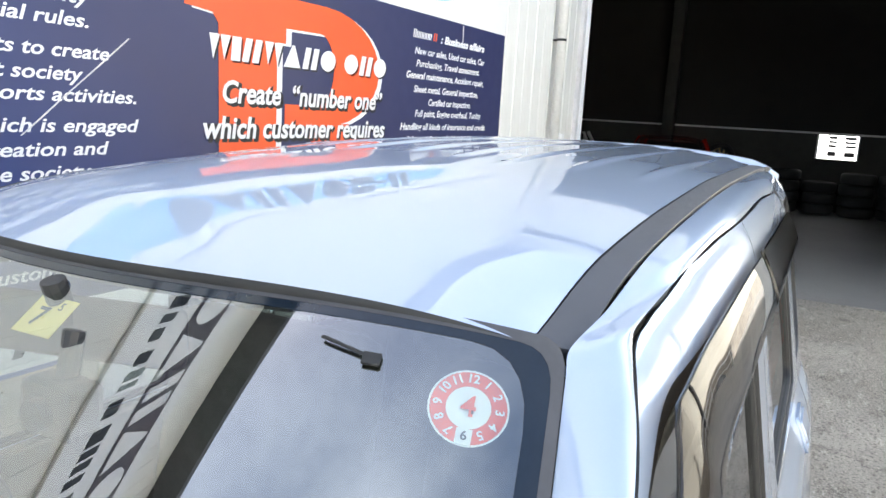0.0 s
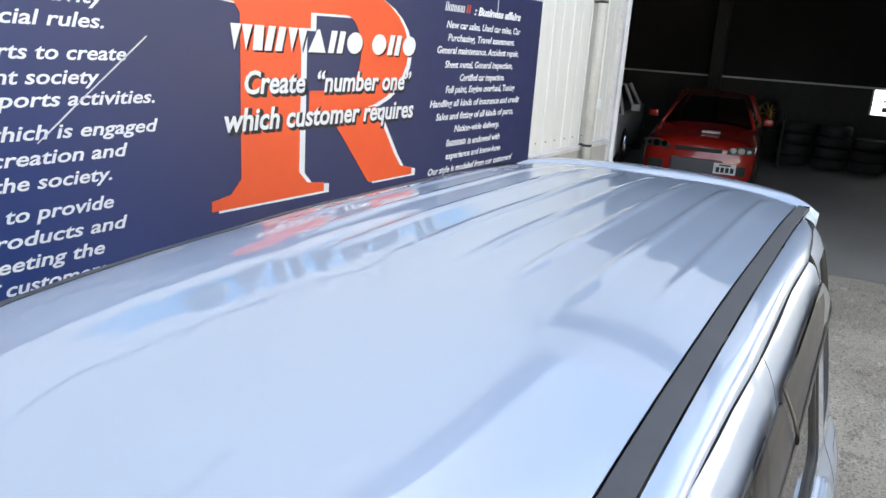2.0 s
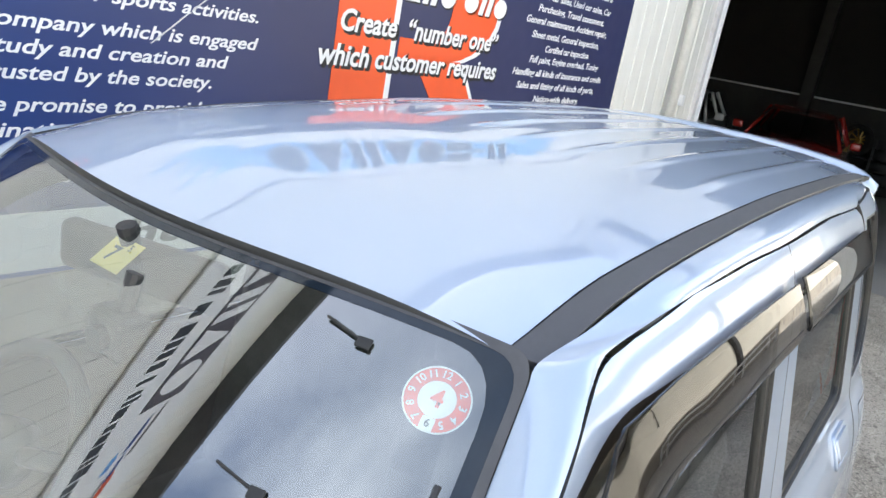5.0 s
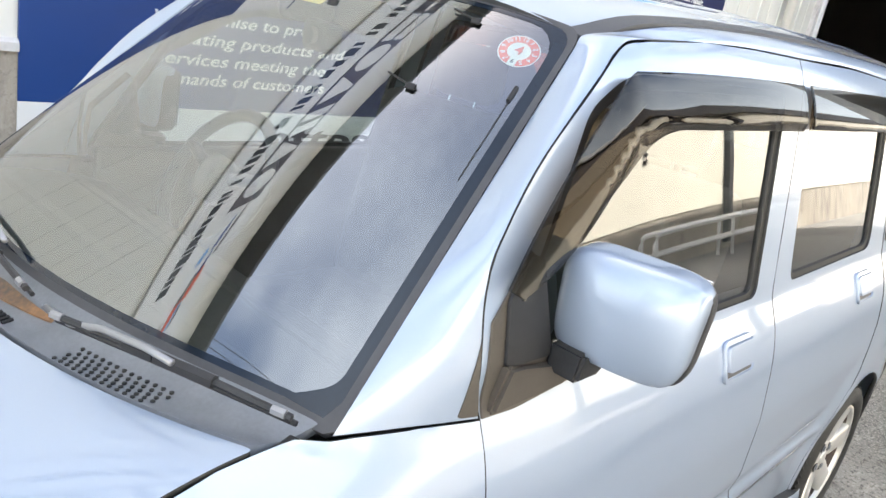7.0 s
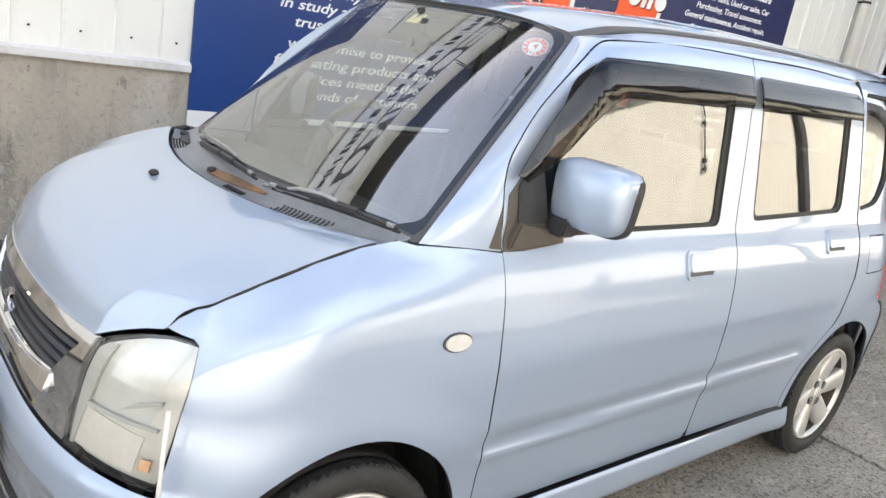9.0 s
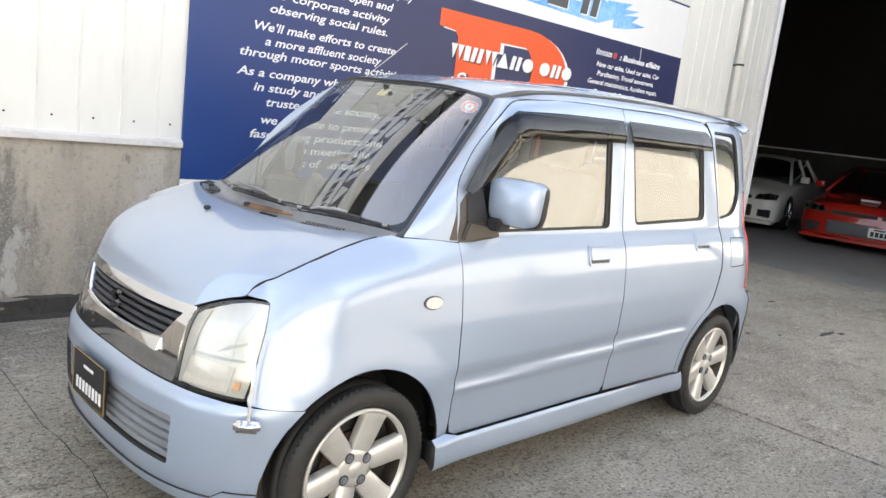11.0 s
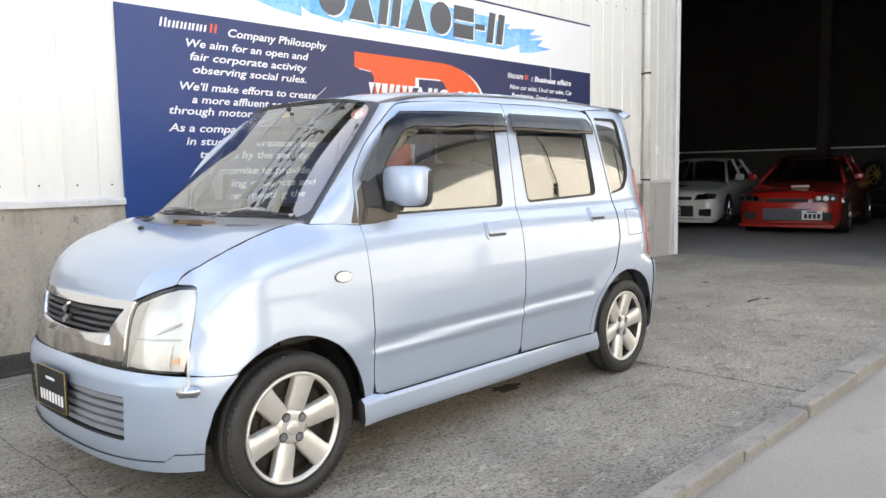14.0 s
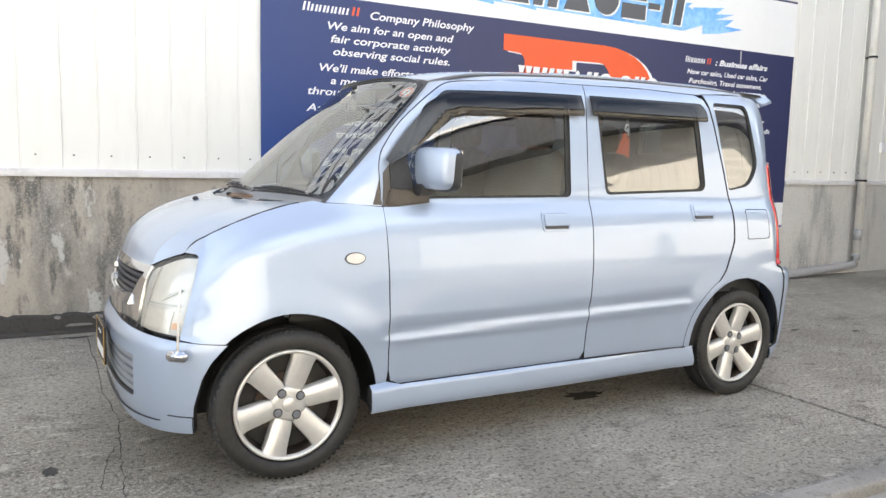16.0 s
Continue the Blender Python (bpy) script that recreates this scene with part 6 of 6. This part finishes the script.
def rear(y, z):
    a = clamp(abs(y) / curve(SECTION, min(z, 1.5)), 0, 0.999)
    p = 5 + 3 * step(0.69, 0.62, z)
    return (1.1 + curve(REARL, z) * (1 - a**p) ** (1 / p), y, z)


panel("rear_bumper", rounded([(-0.62, 0.205), (0.62, 0.205), (0.62, 0.64), (-0.62, 0.64)], 0.02), rear, 0.03, M_PAINT, car, out=0.004)
panel("tailgate", rounded([(-0.58, 0.65), (0.58, 0.65), (0.50, 1.50), (-0.50, 1.50)], 0.03), rear, 0.03, M_PAINT, car, [rounded([(-0.50, 1.02), (0.50, 1.02), (0.44, 1.44), (-0.44, 1.44)], 0.05)])
panel("rear_glass", rounded([(-0.51, 1.01), (0.51, 1.01), (0.45, 1.45), (-0.45, 1.45)], 0.05), rear, 0.04, M_PRIVACY, car, out=-0.006)
# roof spoiler: a slim lip that rounds down at its ends
bm = bmesh.new()
rows_ = []
for k in range(25):
    a = -1 + k / 12
    y = 0.518 * a
    back = 1.636 - 0.055 * abs(a) ** 3
    z0 = curve(ROOFZ, 1.53) - 0.036 * abs(a) ** 2.4 - 0.030 * clamp((abs(a) - 0.80) / 0.2) ** 2
    thin = 1 - 0.55 * clamp((abs(a) - 0.85) / 0.15) ** 2
    ring = [(1.50, z0 + 0.002), (1.56, z0 + 0.010), (back - 0.018, z0 + 0.011), (back - 0.004, z0 + 0.006), (back, z0 - 0.004), (back - 0.006, z0 - 0.018 * thin), (back - 0.03, z0 - 0.026 * thin), (1.56, z0 - 0.030 * thin), (1.50, z0 - 0.028)]
    rows_.append([bm.verts.new((px, y, pz)) for px, pz in ring])
for p, q in zip(rows_, rows_[1:]):
    for i in range(len(p)):
        bm.faces.new((p[i], p[(i + 1) % len(p)], q[(i + 1) % len(q)], q[i]))
bm.faces.new(rows_[0])
bm.faces.new(rows_[-1])
part("roof_spoiler", bm, M_PAINT, car, smooth=True)

# cabin: lining, dashboard, wheel, seats, mirror, tags
bm = bmesh.new()
rows_ = []
for i in range(9):
    x = -0.50 + 1.95 * i / 8
    rows_.append([bm.verts.new((x, -0.45 + 0.9 * j / 10, curve(ROOFZ, x) - 0.045 - 0.05 * abs(-1 + j / 5) ** 2.5)) for j in range(11)])
for p, q in zip(rows_, rows_[1:]):
    for j in range(10):
        bm.faces.new((p[j], p[j + 1], q[j + 1], q[j]))
part("roof_lining", bm, M_LINER, car, smooth=True)
for sg in (-1, 1):
    for x0, x1 in ((-0.78, 0.17), (0.21, 1.45)):
        bm = cube(x0, x1, min(sg * 0.60, sg * 0.63), max(sg * 0.60, sg * 0.63), 0.3, 1.02, 0.01)
        part("door_trim", bm, M_DASH, car)
bm = bmesh.new()
prism(bm, [(-1.16, 0.55), (-1.18, 0.97), (-1.0, 0.985), (-0.85, 0.97), (-0.74, 0.93), (-0.70, 0.86), (-0.72, 0.72), (-0.86, 0.55)], "y", -0.60, 0.60)
bmesh.ops.bevel(bm, geom=bm.edges[:], offset=0.02, segments=2, affect="EDGES")
part("dashboard", bm, M_DASH, car)
bm = bmesh.new()
lathe(bm, [(0.168 + 0.015 * math.cos(2 * math.pi * k / 12), 0.015 * math.sin(2 * math.pi * k / 12)) for k in range(13)], 40)
for a in (0.3, math.pi - 0.3, -math.pi / 2):
    rod(bm, (0, 0, 0), (0.165 * math.cos(a), 0, 0.165 * math.sin(a)), 0.016, 8)
rod(bm, (0, -0.02, 0), (0, 0.025, 0), 0.055, 20)
bmesh.ops.transform(bm, matrix=Matrix.Translation((-0.63, 0.32, 1.02)) @ Matrix.Rotation(radians(-90), 4, "Z") @ Matrix.Rotation(radians(-30), 4, "X"), verts=bm.verts)
part("steering_wheel", bm, M_STRIP, car, smooth=True)


def seat(x, y, w):
    s = new("car_seat")
    s.parent = car
    s.location = (x, y, 0)
    s["label"] = "grey cloth car seat"
    for nm, b in (("cushion", (-0.25, 0.25, -w / 2, w / 2, 0.50, 0.66)), ("headrest", (0.36, 0.45, -0.12, 0.12, 1.24, 1.40))):
        part(nm, cube(*b, 0.04), M_SEAT, s, smooth=True)
    bm = cube(0.18, 0.32, -w / 2, w / 2, 0.62, 1.24, 0.05)
    bmesh.ops.rotate(bm, matrix=Matrix.Rotation(radians(10), 3, "Y"), cent=(0.25, 0, 0.62), verts=bm.verts)
    part("backrest", bm, M_SEAT, s, smooth=True)
    bm = bmesh.new()
    for dy in (-0.05, 0.05):
        rod(bm, (0.38, dy, 1.18), (0.40, dy, 1.27), 0.006, 8)
    part("headrest_posts", bm, M_CHROME, s)


seat(-0.25, 0.32, 0.50)
seat(-0.25, -0.32, 0.50)
seat(0.72, 0.31, 0.54)
seat(0.72, -0.31, 0.54)
bm = cube(-0.015, 0.015, -0.12, 0.12, -0.032, 0.032, 0.012)
bmesh.ops.rotate(bm, matrix=Matrix.Rotation(radians(15), 3, "Z"), verts=bm.verts)
bmesh.ops.translate(bm, vec=(-0.625, -0.01, 1.442), verts=bm.verts)
mirror = part("rear_view_mirror", bm, M_BLACK, car, smooth=True)
part("stem", rod(bmesh.new(), (-0.635, -0.01, 1.45), (-0.650, -0.01, 1.495), 0.012, 10), M_BLACK, mirror)


# stickers and aerial film parts on the windscreen
def on_screen(a, b, out=-0.004):
    p = Vector(screen_at(a, b))
    e = 0.01
    u = (Vector(screen_at(a + e, b)) - Vector(screen_at(a - e, b))).normalized()
    v = (Vector(screen_at(a, b + e)) - Vector(screen_at(a, b - e))).normalized()
    u = -u
    n = u.cross(v)
    if n.x > 0:
        n = -n
    v = n.cross(u) * (1 if n.cross(u).z > 0 else -1)
    m_ = Matrix((u, v, n)).transposed().to_4x4()
    m_.translation = p + n * out
    return m_


stk = new("service_sticker")
stk.parent = car
stk.matrix_local = on_screen(-0.868, 0.905, -0.0075)
stk["label"] = "round orange and white service sticker"


def disc(r0, r1, z, n=40):
    bm = bmesh.new()
    a = [bm.verts.new((r0 * math.cos(2 * math.pi * k / n), r0 * math.sin(2 * math.pi * k / n), z)) for k in range(n)]
    b = [bm.verts.new((r1 * math.cos(2 * math.pi * k / n), r1 * math.sin(2 * math.pi * k / n), z)) for k in range(n)]
    for k in range(n):
        bm.faces.new((a[k], a[(k + 1) % n], b[(k + 1) % n], b[k]))
    return bm


def digits(name, body, cx, cz, height, mat, parent, turn=0.0, z=0.0016):
    cu = bpy.data.curves.new(name, "FONT")
    cu.body, cu.size, cu.align_x, cu.align_y, cu.offset = body, height * 1.38, "CENTER", "CENTER", height * 0.03
    cu.resolution_u = 3
    tmp = new(name, cu)
    bpy.context.view_layer.update()
    me = bpy.data.meshes.new_from_object(tmp.evaluated_get(bpy.context.evaluated_depsgraph_get()))
    bpy.data.objects.remove(tmp)
    me.transform(Matrix.Translation((cx, cz, z)) @ Matrix.Rotation(turn, 4, "Z"))
    me.materials.clear()
    me.materials.append(mat)
    ob = new(name, me)
    ob.parent = parent
    return ob


part("orange_ring", disc(0.0185, 0.0315, 0.0003), M_ORANGE, stk)
part("rim_print", disc(0.0315, 0.0332, 0.0003), M_PRINT, stk)
part("white_centre", disc(0.0, 0.0184, 0.0003), M_PRINT, stk)
digits("numeral", "4", 0, 0, 0.018, M_ORANGE, stk)
for k in range(12):
    a = math.pi / 2 - 2 * math.pi * (k + 1) / 12
    digits("numeral", str(k + 1), 0.0250 * math.cos(a), 0.0250 * math.sin(a), 0.0078, M_INK if k == 5 else M_PRINT, stk, a - math.pi / 2 if k != 5 else 0.0, 0.0024 if k == 5 else 0.0016)
part("month_tab", cube(-0.0065, 0.0065, -0.0318, -0.0186, 0.0004, 0.0014), M_PRINT, stk)
tag = new("inspection_tag")
tag.parent = car
tag.matrix_local = on_screen(-0.03, 0.925, -0.012)
tag["label"] = "small yellow inspection tag"
part("sheet", cube(-0.026, 0.026, -0.022, 0.022, -0.0005, 0.0005), material("yellow_paper", (0.72, 0.58, 0.16), rough=0.6, vary=0.05, scale=40), tag)
digits("numeral", "7", -0.006, -0.003, 0.022, M_INK, tag)
digits("numeral", "5", 0.012, 0.012, 0.009, M_INK, tag)
for a, b in ((-0.685, 0.712), (-0.705, 0.935)):
    m_ = on_screen(a, b, 0.004)
    ant = new("aerial_film")
    ant.parent = car
    ant.matrix_local = m_
    part("contact", cube(-0.008, 0.008, -0.007, 0.005, -0.002, 0.002, 0.0015), M_RUBBER, ant)
    part("lead", rod(bmesh.new(), (0, 0, 0), (-0.046, 0.012, 0.0), 0.0017, 6), M_RUBBER, ant)
# printed aerial line beside the glass border
bm = bmesh.new()
tube(bm, [Vector(screen_at(-0.934 - 0.0004 * k, 0.78 - 0.02 * k)) + Vector((-0.002, 0, 0.002)) for k in range(13)], 0.0006, 5)
aer = part("aerial_line", bm, M_BLACK, car)
part("contact", tube(bmesh.new(), [Vector(screen_at(-0.932, 0.80 - 0.02 * k)) + Vector((-0.002, 0, 0.002)) for k in range(3)], 0.0035, 6), M_BLACK, aer)
# dashcam on a stalk below the mirror
bm = bmesh.new()
rod(bm, (-0.68, -0.08, 1.465), (-0.69, -0.08, 1.42), 0.010, 10)
box(bm, -0.715, -0.675, -0.115, -0.045, 1.372, 1.425, 0.010)
rod(bm, (-0.712, -0.08, 1.398), (-0.726, -0.08, 1.398), 0.015, 14)
part("dash_camera", bm, M_BLACK, car)


# ---- things in the hall: two parked cars, tyre stacks, a gold wheel ----
def saloon(name, m, paint, label, hood_vent):
    """A low four-door saloon that faces -x, its nose at x = 0."""
    c = empty(name, m, label, "car", "saloons parked in the hall")
    W = 0.87
    stations = [(0.0, 0.20, 0.60, 0.62), (0.06, 0.16, 0.68, 0.80), (0.25, 0.16, 0.74, 0.86), (0.6, 0.18, 0.80, W), (1.1, 0.18, 0.86, W), (1.25, 0.18, 0.90, W), (2.2, 0.18, 0.92, W), (3.4, 0.18, 0.94, W), (4.1, 0.2, 0.98, 0.85), (4.4, 0.25, 0.95, 0.78), (4.48, 0.3, 0.7, 0.7)]
    bm = bmesh.new()
    rings = []
    for x, z0, z1, w in stations:
        ring = []
        for y, z in ((-w * 0.93, z0), (-w, z0 + 0.12), (-w, (z0 + z1) / 2 + 0.06), (-w * 0.95, z1 - 0.05), (-w * 0.82, z1), (-w * 0.4, z1 + 0.035), (0, z1 + 0.045)):
            ring.append((x, y, z))
        ring += [(x, -y, z) for x, y, z in ring[-2::-1]]
        rings.append([bm.verts.new(v) for v in ring])
    for p, q in zip(rings, rings[1:]):
        for i in range(len(p) - 1):
            bm.faces.new((p[i], p[i + 1], q[i + 1], q[i]))
    bm.faces.new(rings[0])
    bm.faces.new(rings[-1])
    part("body", bm, paint, c, smooth=True)
    # cabin: pillars and roof in paint, dark glass between
    lo = [(1.20, 0.74), (1.9, 0.79), (3.1, 0.79), (3.95, 0.70)]
    hi = [(1.95, 0.52), (2.2, 0.56), (3.0, 0.57), (3.35, 0.53)]
    bm = bmesh.new()
    zr = [1.36, 1.42, 1.43, 1.38]
    g = [[bm.verts.new((x, y, z)) for x, y, z in [(hi[i][0], -hi[i][1], zr[i] - 0.03), (hi[i][0], -hi[i][1] * 0.7, zr[i] + 0.01), (hi[i][0], 0, zr[i] + 0.025), (hi[i][0], hi[i][1] * 0.7, zr[i] + 0.01), (hi[i][0], hi[i][1], zr[i] - 0.03)]] for i in range(4)]
    for p, q in zip(g, g[1:]):
        for j in range(4):
            bm.faces.new((p[j], p[j + 1], q[j + 1], q[j]))
    part("roof", bm, paint, c, smooth=True)
    glassm = M_INK
    bm = bmesh.new()
    prism_pts = [((1.22, -0.72, 0.90), (1.22, 0.72, 0.90), (1.94, 0.50, 1.345), (1.94, -0.50, 1.345))]
    bm.faces.new([bm.verts.new(v) for v in prism_pts[0]])
    part("windscreen", bm, M_PRIVACY, c)
    for sg in (-1, 1):
        bm = bmesh.new()
        bm.faces.new([bm.verts.new(v) for v in ((1.34, sg * 0.775, 0.94), (2.3, sg * 0.795, 0.96), (2.32, sg * 0.575, 1.39), (2.02, sg * 0.555, 1.36))])
        part("front_window", bm, M_PRIVACY, c)
        bm = bmesh.new()
        bm.faces.new([bm.verts.new(v) for v in ((2.38, sg * 0.795, 0.96), (3.35, sg * 0.78, 0.98), (3.12, sg * 0.575, 1.385), (2.40, sg * 0.578, 1.395))])
        part("rear_window", bm, M_PRIVACY, c)
        for a, b in (((1.22, sg * 0.75, 0.90), (1.96, sg * 0.535, 1.36)), ((2.34, sg * 0.80, 0.95), (2.36, sg * 0.58, 1.40)), ((3.42, sg * 0.79, 0.96), (3.14, sg * 0.575, 1.40)), ((3.98, sg * 0.72, 0.97), (3.34, sg * 0.53, 1.37))):
            part("pillar", rod(bmesh.new(), a, b, 0.03, 8), paint, c, smooth=True)
        bm = cube(1.45, 1.56, min(sg * 0.86, sg * 1.03), max(sg * 0.86, sg * 1.03), 0.95, 1.08, 0.03)
        part("door_mirror", bm, paint, c, smooth=True)
        for hx in (0.86, 3.5):
            w = new("wheel")
            w.parent = c
            w.matrix_local = Matrix.Translation((hx, sg * 0.80, 0.32)) @ Matrix.Rotation(0 if sg < 0 else math.pi, 4, "Z")
            bm = bmesh.new()
            lathe(bm, [(0.215, 0.08), (0.22, -0.09), (0.25, -0.105), (0.29, -0.10), (0.315, -0.08), (0.32, 0.0), (0.315, 0.09)], 32)
            part("tyre", bm, M_TYRE, w, smooth=True)
            bm = bmesh.new()
            lathe(bm, [(0.225, -0.095), (0.21, -0.09), (0.205, 0.0), (0.0, 0.0)], 32)
            for k in range(10):
                a = 2 * math.pi * k / 10
                rod(bm, (0.03 * math.cos(a), -0.07, 0.03 * math.sin(a)), (0.21 * math.cos(a), -0.085, 0.21 * math.sin(a)), 0.014, 6)
            rod(bm, (0, -0.09, 0), (0, 0.0, 0), 0.05, 12)
            part("rim", bm, M_CHROME, w)
            bm = bmesh.new()
            for k in range(13):
                a0, a1 = math.pi * k / 13, math.pi * (k + 1) / 13
                vs = [(hx + r * math.cos(a), sg * 0.873, 0.32 + r * math.sin(a)) for r, a in ((0.0, a0), (0.365, a0), (0.365, a1))]
                bm.faces.new([bm.verts.new(v) for v in vs])
            part("arch_gap", bm, M_RUBBER, c)
        bm = bmesh.new()
        prism(bm, [(sg * 0.42, 0.575), (sg * 0.80, 0.60), (sg * 0.83, 0.70), (sg * 0.66, 0.715), (sg * 0.45, 0.655)], "x", -0.012, 0.10)
        hl = part("headlamp", bm, M_RUBBER, c)
        for dy, r in ((0.52, 0.045), (0.64, 0.05), (0.75, 0.03)):
            bm = bmesh.new()
            rod(bm, (-0.02, sg * dy, 0.645), (0.03, sg * dy, 0.645), r, 16)
            part("lamp_bowl", bm, M_CHROME, hl)
    bm = bmesh.new()
    box(bm, -0.03, 0.04, -0.40, 0.40, 0.24, 0.46, 0.03)
    part("intercooler_opening", bm, M_SILVERPRINT if hood_vent else M_RUBBER, c)
    bm = bmesh.new()
    box(bm, -0.015, 0.05, -0.36, 0.36, 0.575, 0.64, 0.015)
    part("upper_grille", bm, M_RUBBER, c)
    part("front_lip", cube(-0.05, 0.25, -0.80, 0.80, 0.12, 0.19, 0.02), paint, c)
    for sg in (-1, 1):
        part("fog_opening", cube(-0.005, 0.06, min(sg * 0.5, sg * 0.74), max(sg * 0.5, sg * 0.74), 0.25, 0.40, 0.02), M_RUBBER, c)
    part("bonnet_vent", cube(0.42, 0.62, -0.26 if hood_vent else -0.12, 0.02 if hood_vent else 0.12, 0.835, 0.865, 0.008), M_SHEET if hood_vent else M_RUBBER, c)
    pl = part("number_plate", cube(-0.065, -0.052, -0.60 if hood_vent else -0.165, -0.27 if hood_vent else 0.165, 0.27, 0.435, 0.003), M_SHEET, c)
    y0 = -0.57 if hood_vent else -0.135
    for k in range(4):
        part("print_bar", cube(-0.068, -0.0655, y0 + 0.07 * k, y0 + 0.05 + 0.07 * k, 0.295, 0.375), M_INK, pl)
    part("print_bar", cube(-0.068, -0.0655, y0 + 0.05, y0 + 0.22, 0.395, 0.42), M_INK, pl)
    return c


saloon("saloon_car", pose(11.35, 2.05, 0.004, 0, 0, 8), M_REDPAINT, "low red sports saloon parked in the dark hall", True)
saloon("saloon_car", pose(11.7, 4.40, 0.004, 0, 0, 10), M_WHITEPAINT, "white sports saloon parked beside the hall wall", False)


# stacks of black tyres along the back wall
def tyre_mesh():
    bm = bmesh.new()
    lathe(bm, [(0.20, -0.09), (0.24, -0.11), (0.30, -0.10), (0.325, -0.07), (0.33, 0.0), (0.325, 0.07), (0.30, 0.10), (0.24, 0.11), (0.20, 0.09), (0.20, -0.09)], 28)
    bmesh.ops.rotate(bm, matrix=Matrix.Rotation(radians(90), 3, "X"), verts=bm.verts)
    return bm


random.seed(21)
first = None
for i, y in enumerate((1.25, 0.55, -0.15, -0.85, -1.55, 5.2)):
    st = empty("tyre_stack", pose(16.35 + random.uniform(-0.1, 0.1), y, 0.115), "stack of black car tyres on the hall floor", "tyres", "tyre stacks")
    for k in range(4 if i != 2 else 3):
        if first is None:
            first = part("tyre", tyre_mesh(), M_TYRE, st, smooth=True)
            o = first
        else:
            o = first.copy()
            scene.collection.objects.link(o)
            o.parent = st
        o.location = (random.uniform(-0.02, 0.02), random.uniform(-0.02, 0.02), 0.222 * k)
gw = empty("spare_wheel", pose(15.75, 1.76, 1.02, 0, 8, 68), "gold alloy wheel with a black tyre on a tyre rack", "wheel")
bm = bmesh.new()
lathe(bm, [(0.22, 0.09), (0.23, -0.09), (0.26, -0.105), (0.29, -0.10), (0.31, -0.07), (0.315, 0.0), (0.31, 0.08)], 32)
part("tyre", bm, M_TYRE, gw, smooth=True)
bm = bmesh.new()
lathe(bm, [(0.235, -0.095), (0.225, -0.1), (0.215, -0.06), (0.21, 0.05)], 32)
for k in range(10):
    a = 2 * math.pi * k / 10
    rod(bm, (0.03 * math.cos(a), -0.06, 0.03 * math.sin(a)), (0.215 * math.cos(a), -0.085, 0.215 * math.sin(a)), 0.016, 6)
rod(bm, (0, -0.085, 0), (0, -0.02, 0), 0.05, 14)
part("rim", bm, M_GOLD, gw)
rk = empty("tyre_rack", pose(15.8, 1.9, 0), "steel rack that carries spare wheels", "rack")
for x in (-0.25, 0.25):
    for y in (-0.5, 0.9):
        part("upright", cube(x - 0.02, x + 0.02, y - 0.02, y + 0.02, 0, 1.1), M_RIMDARK, rk)
for z in (0.35, 0.70):
    part("shelf", cube(-0.27, 0.27, -0.52, 0.92, z - 0.02, z), M_RIMDARK, rk)
bm = cube(-0.2, 0.2, -0.4, 0.8, 0.005, 0.33, 0.08)
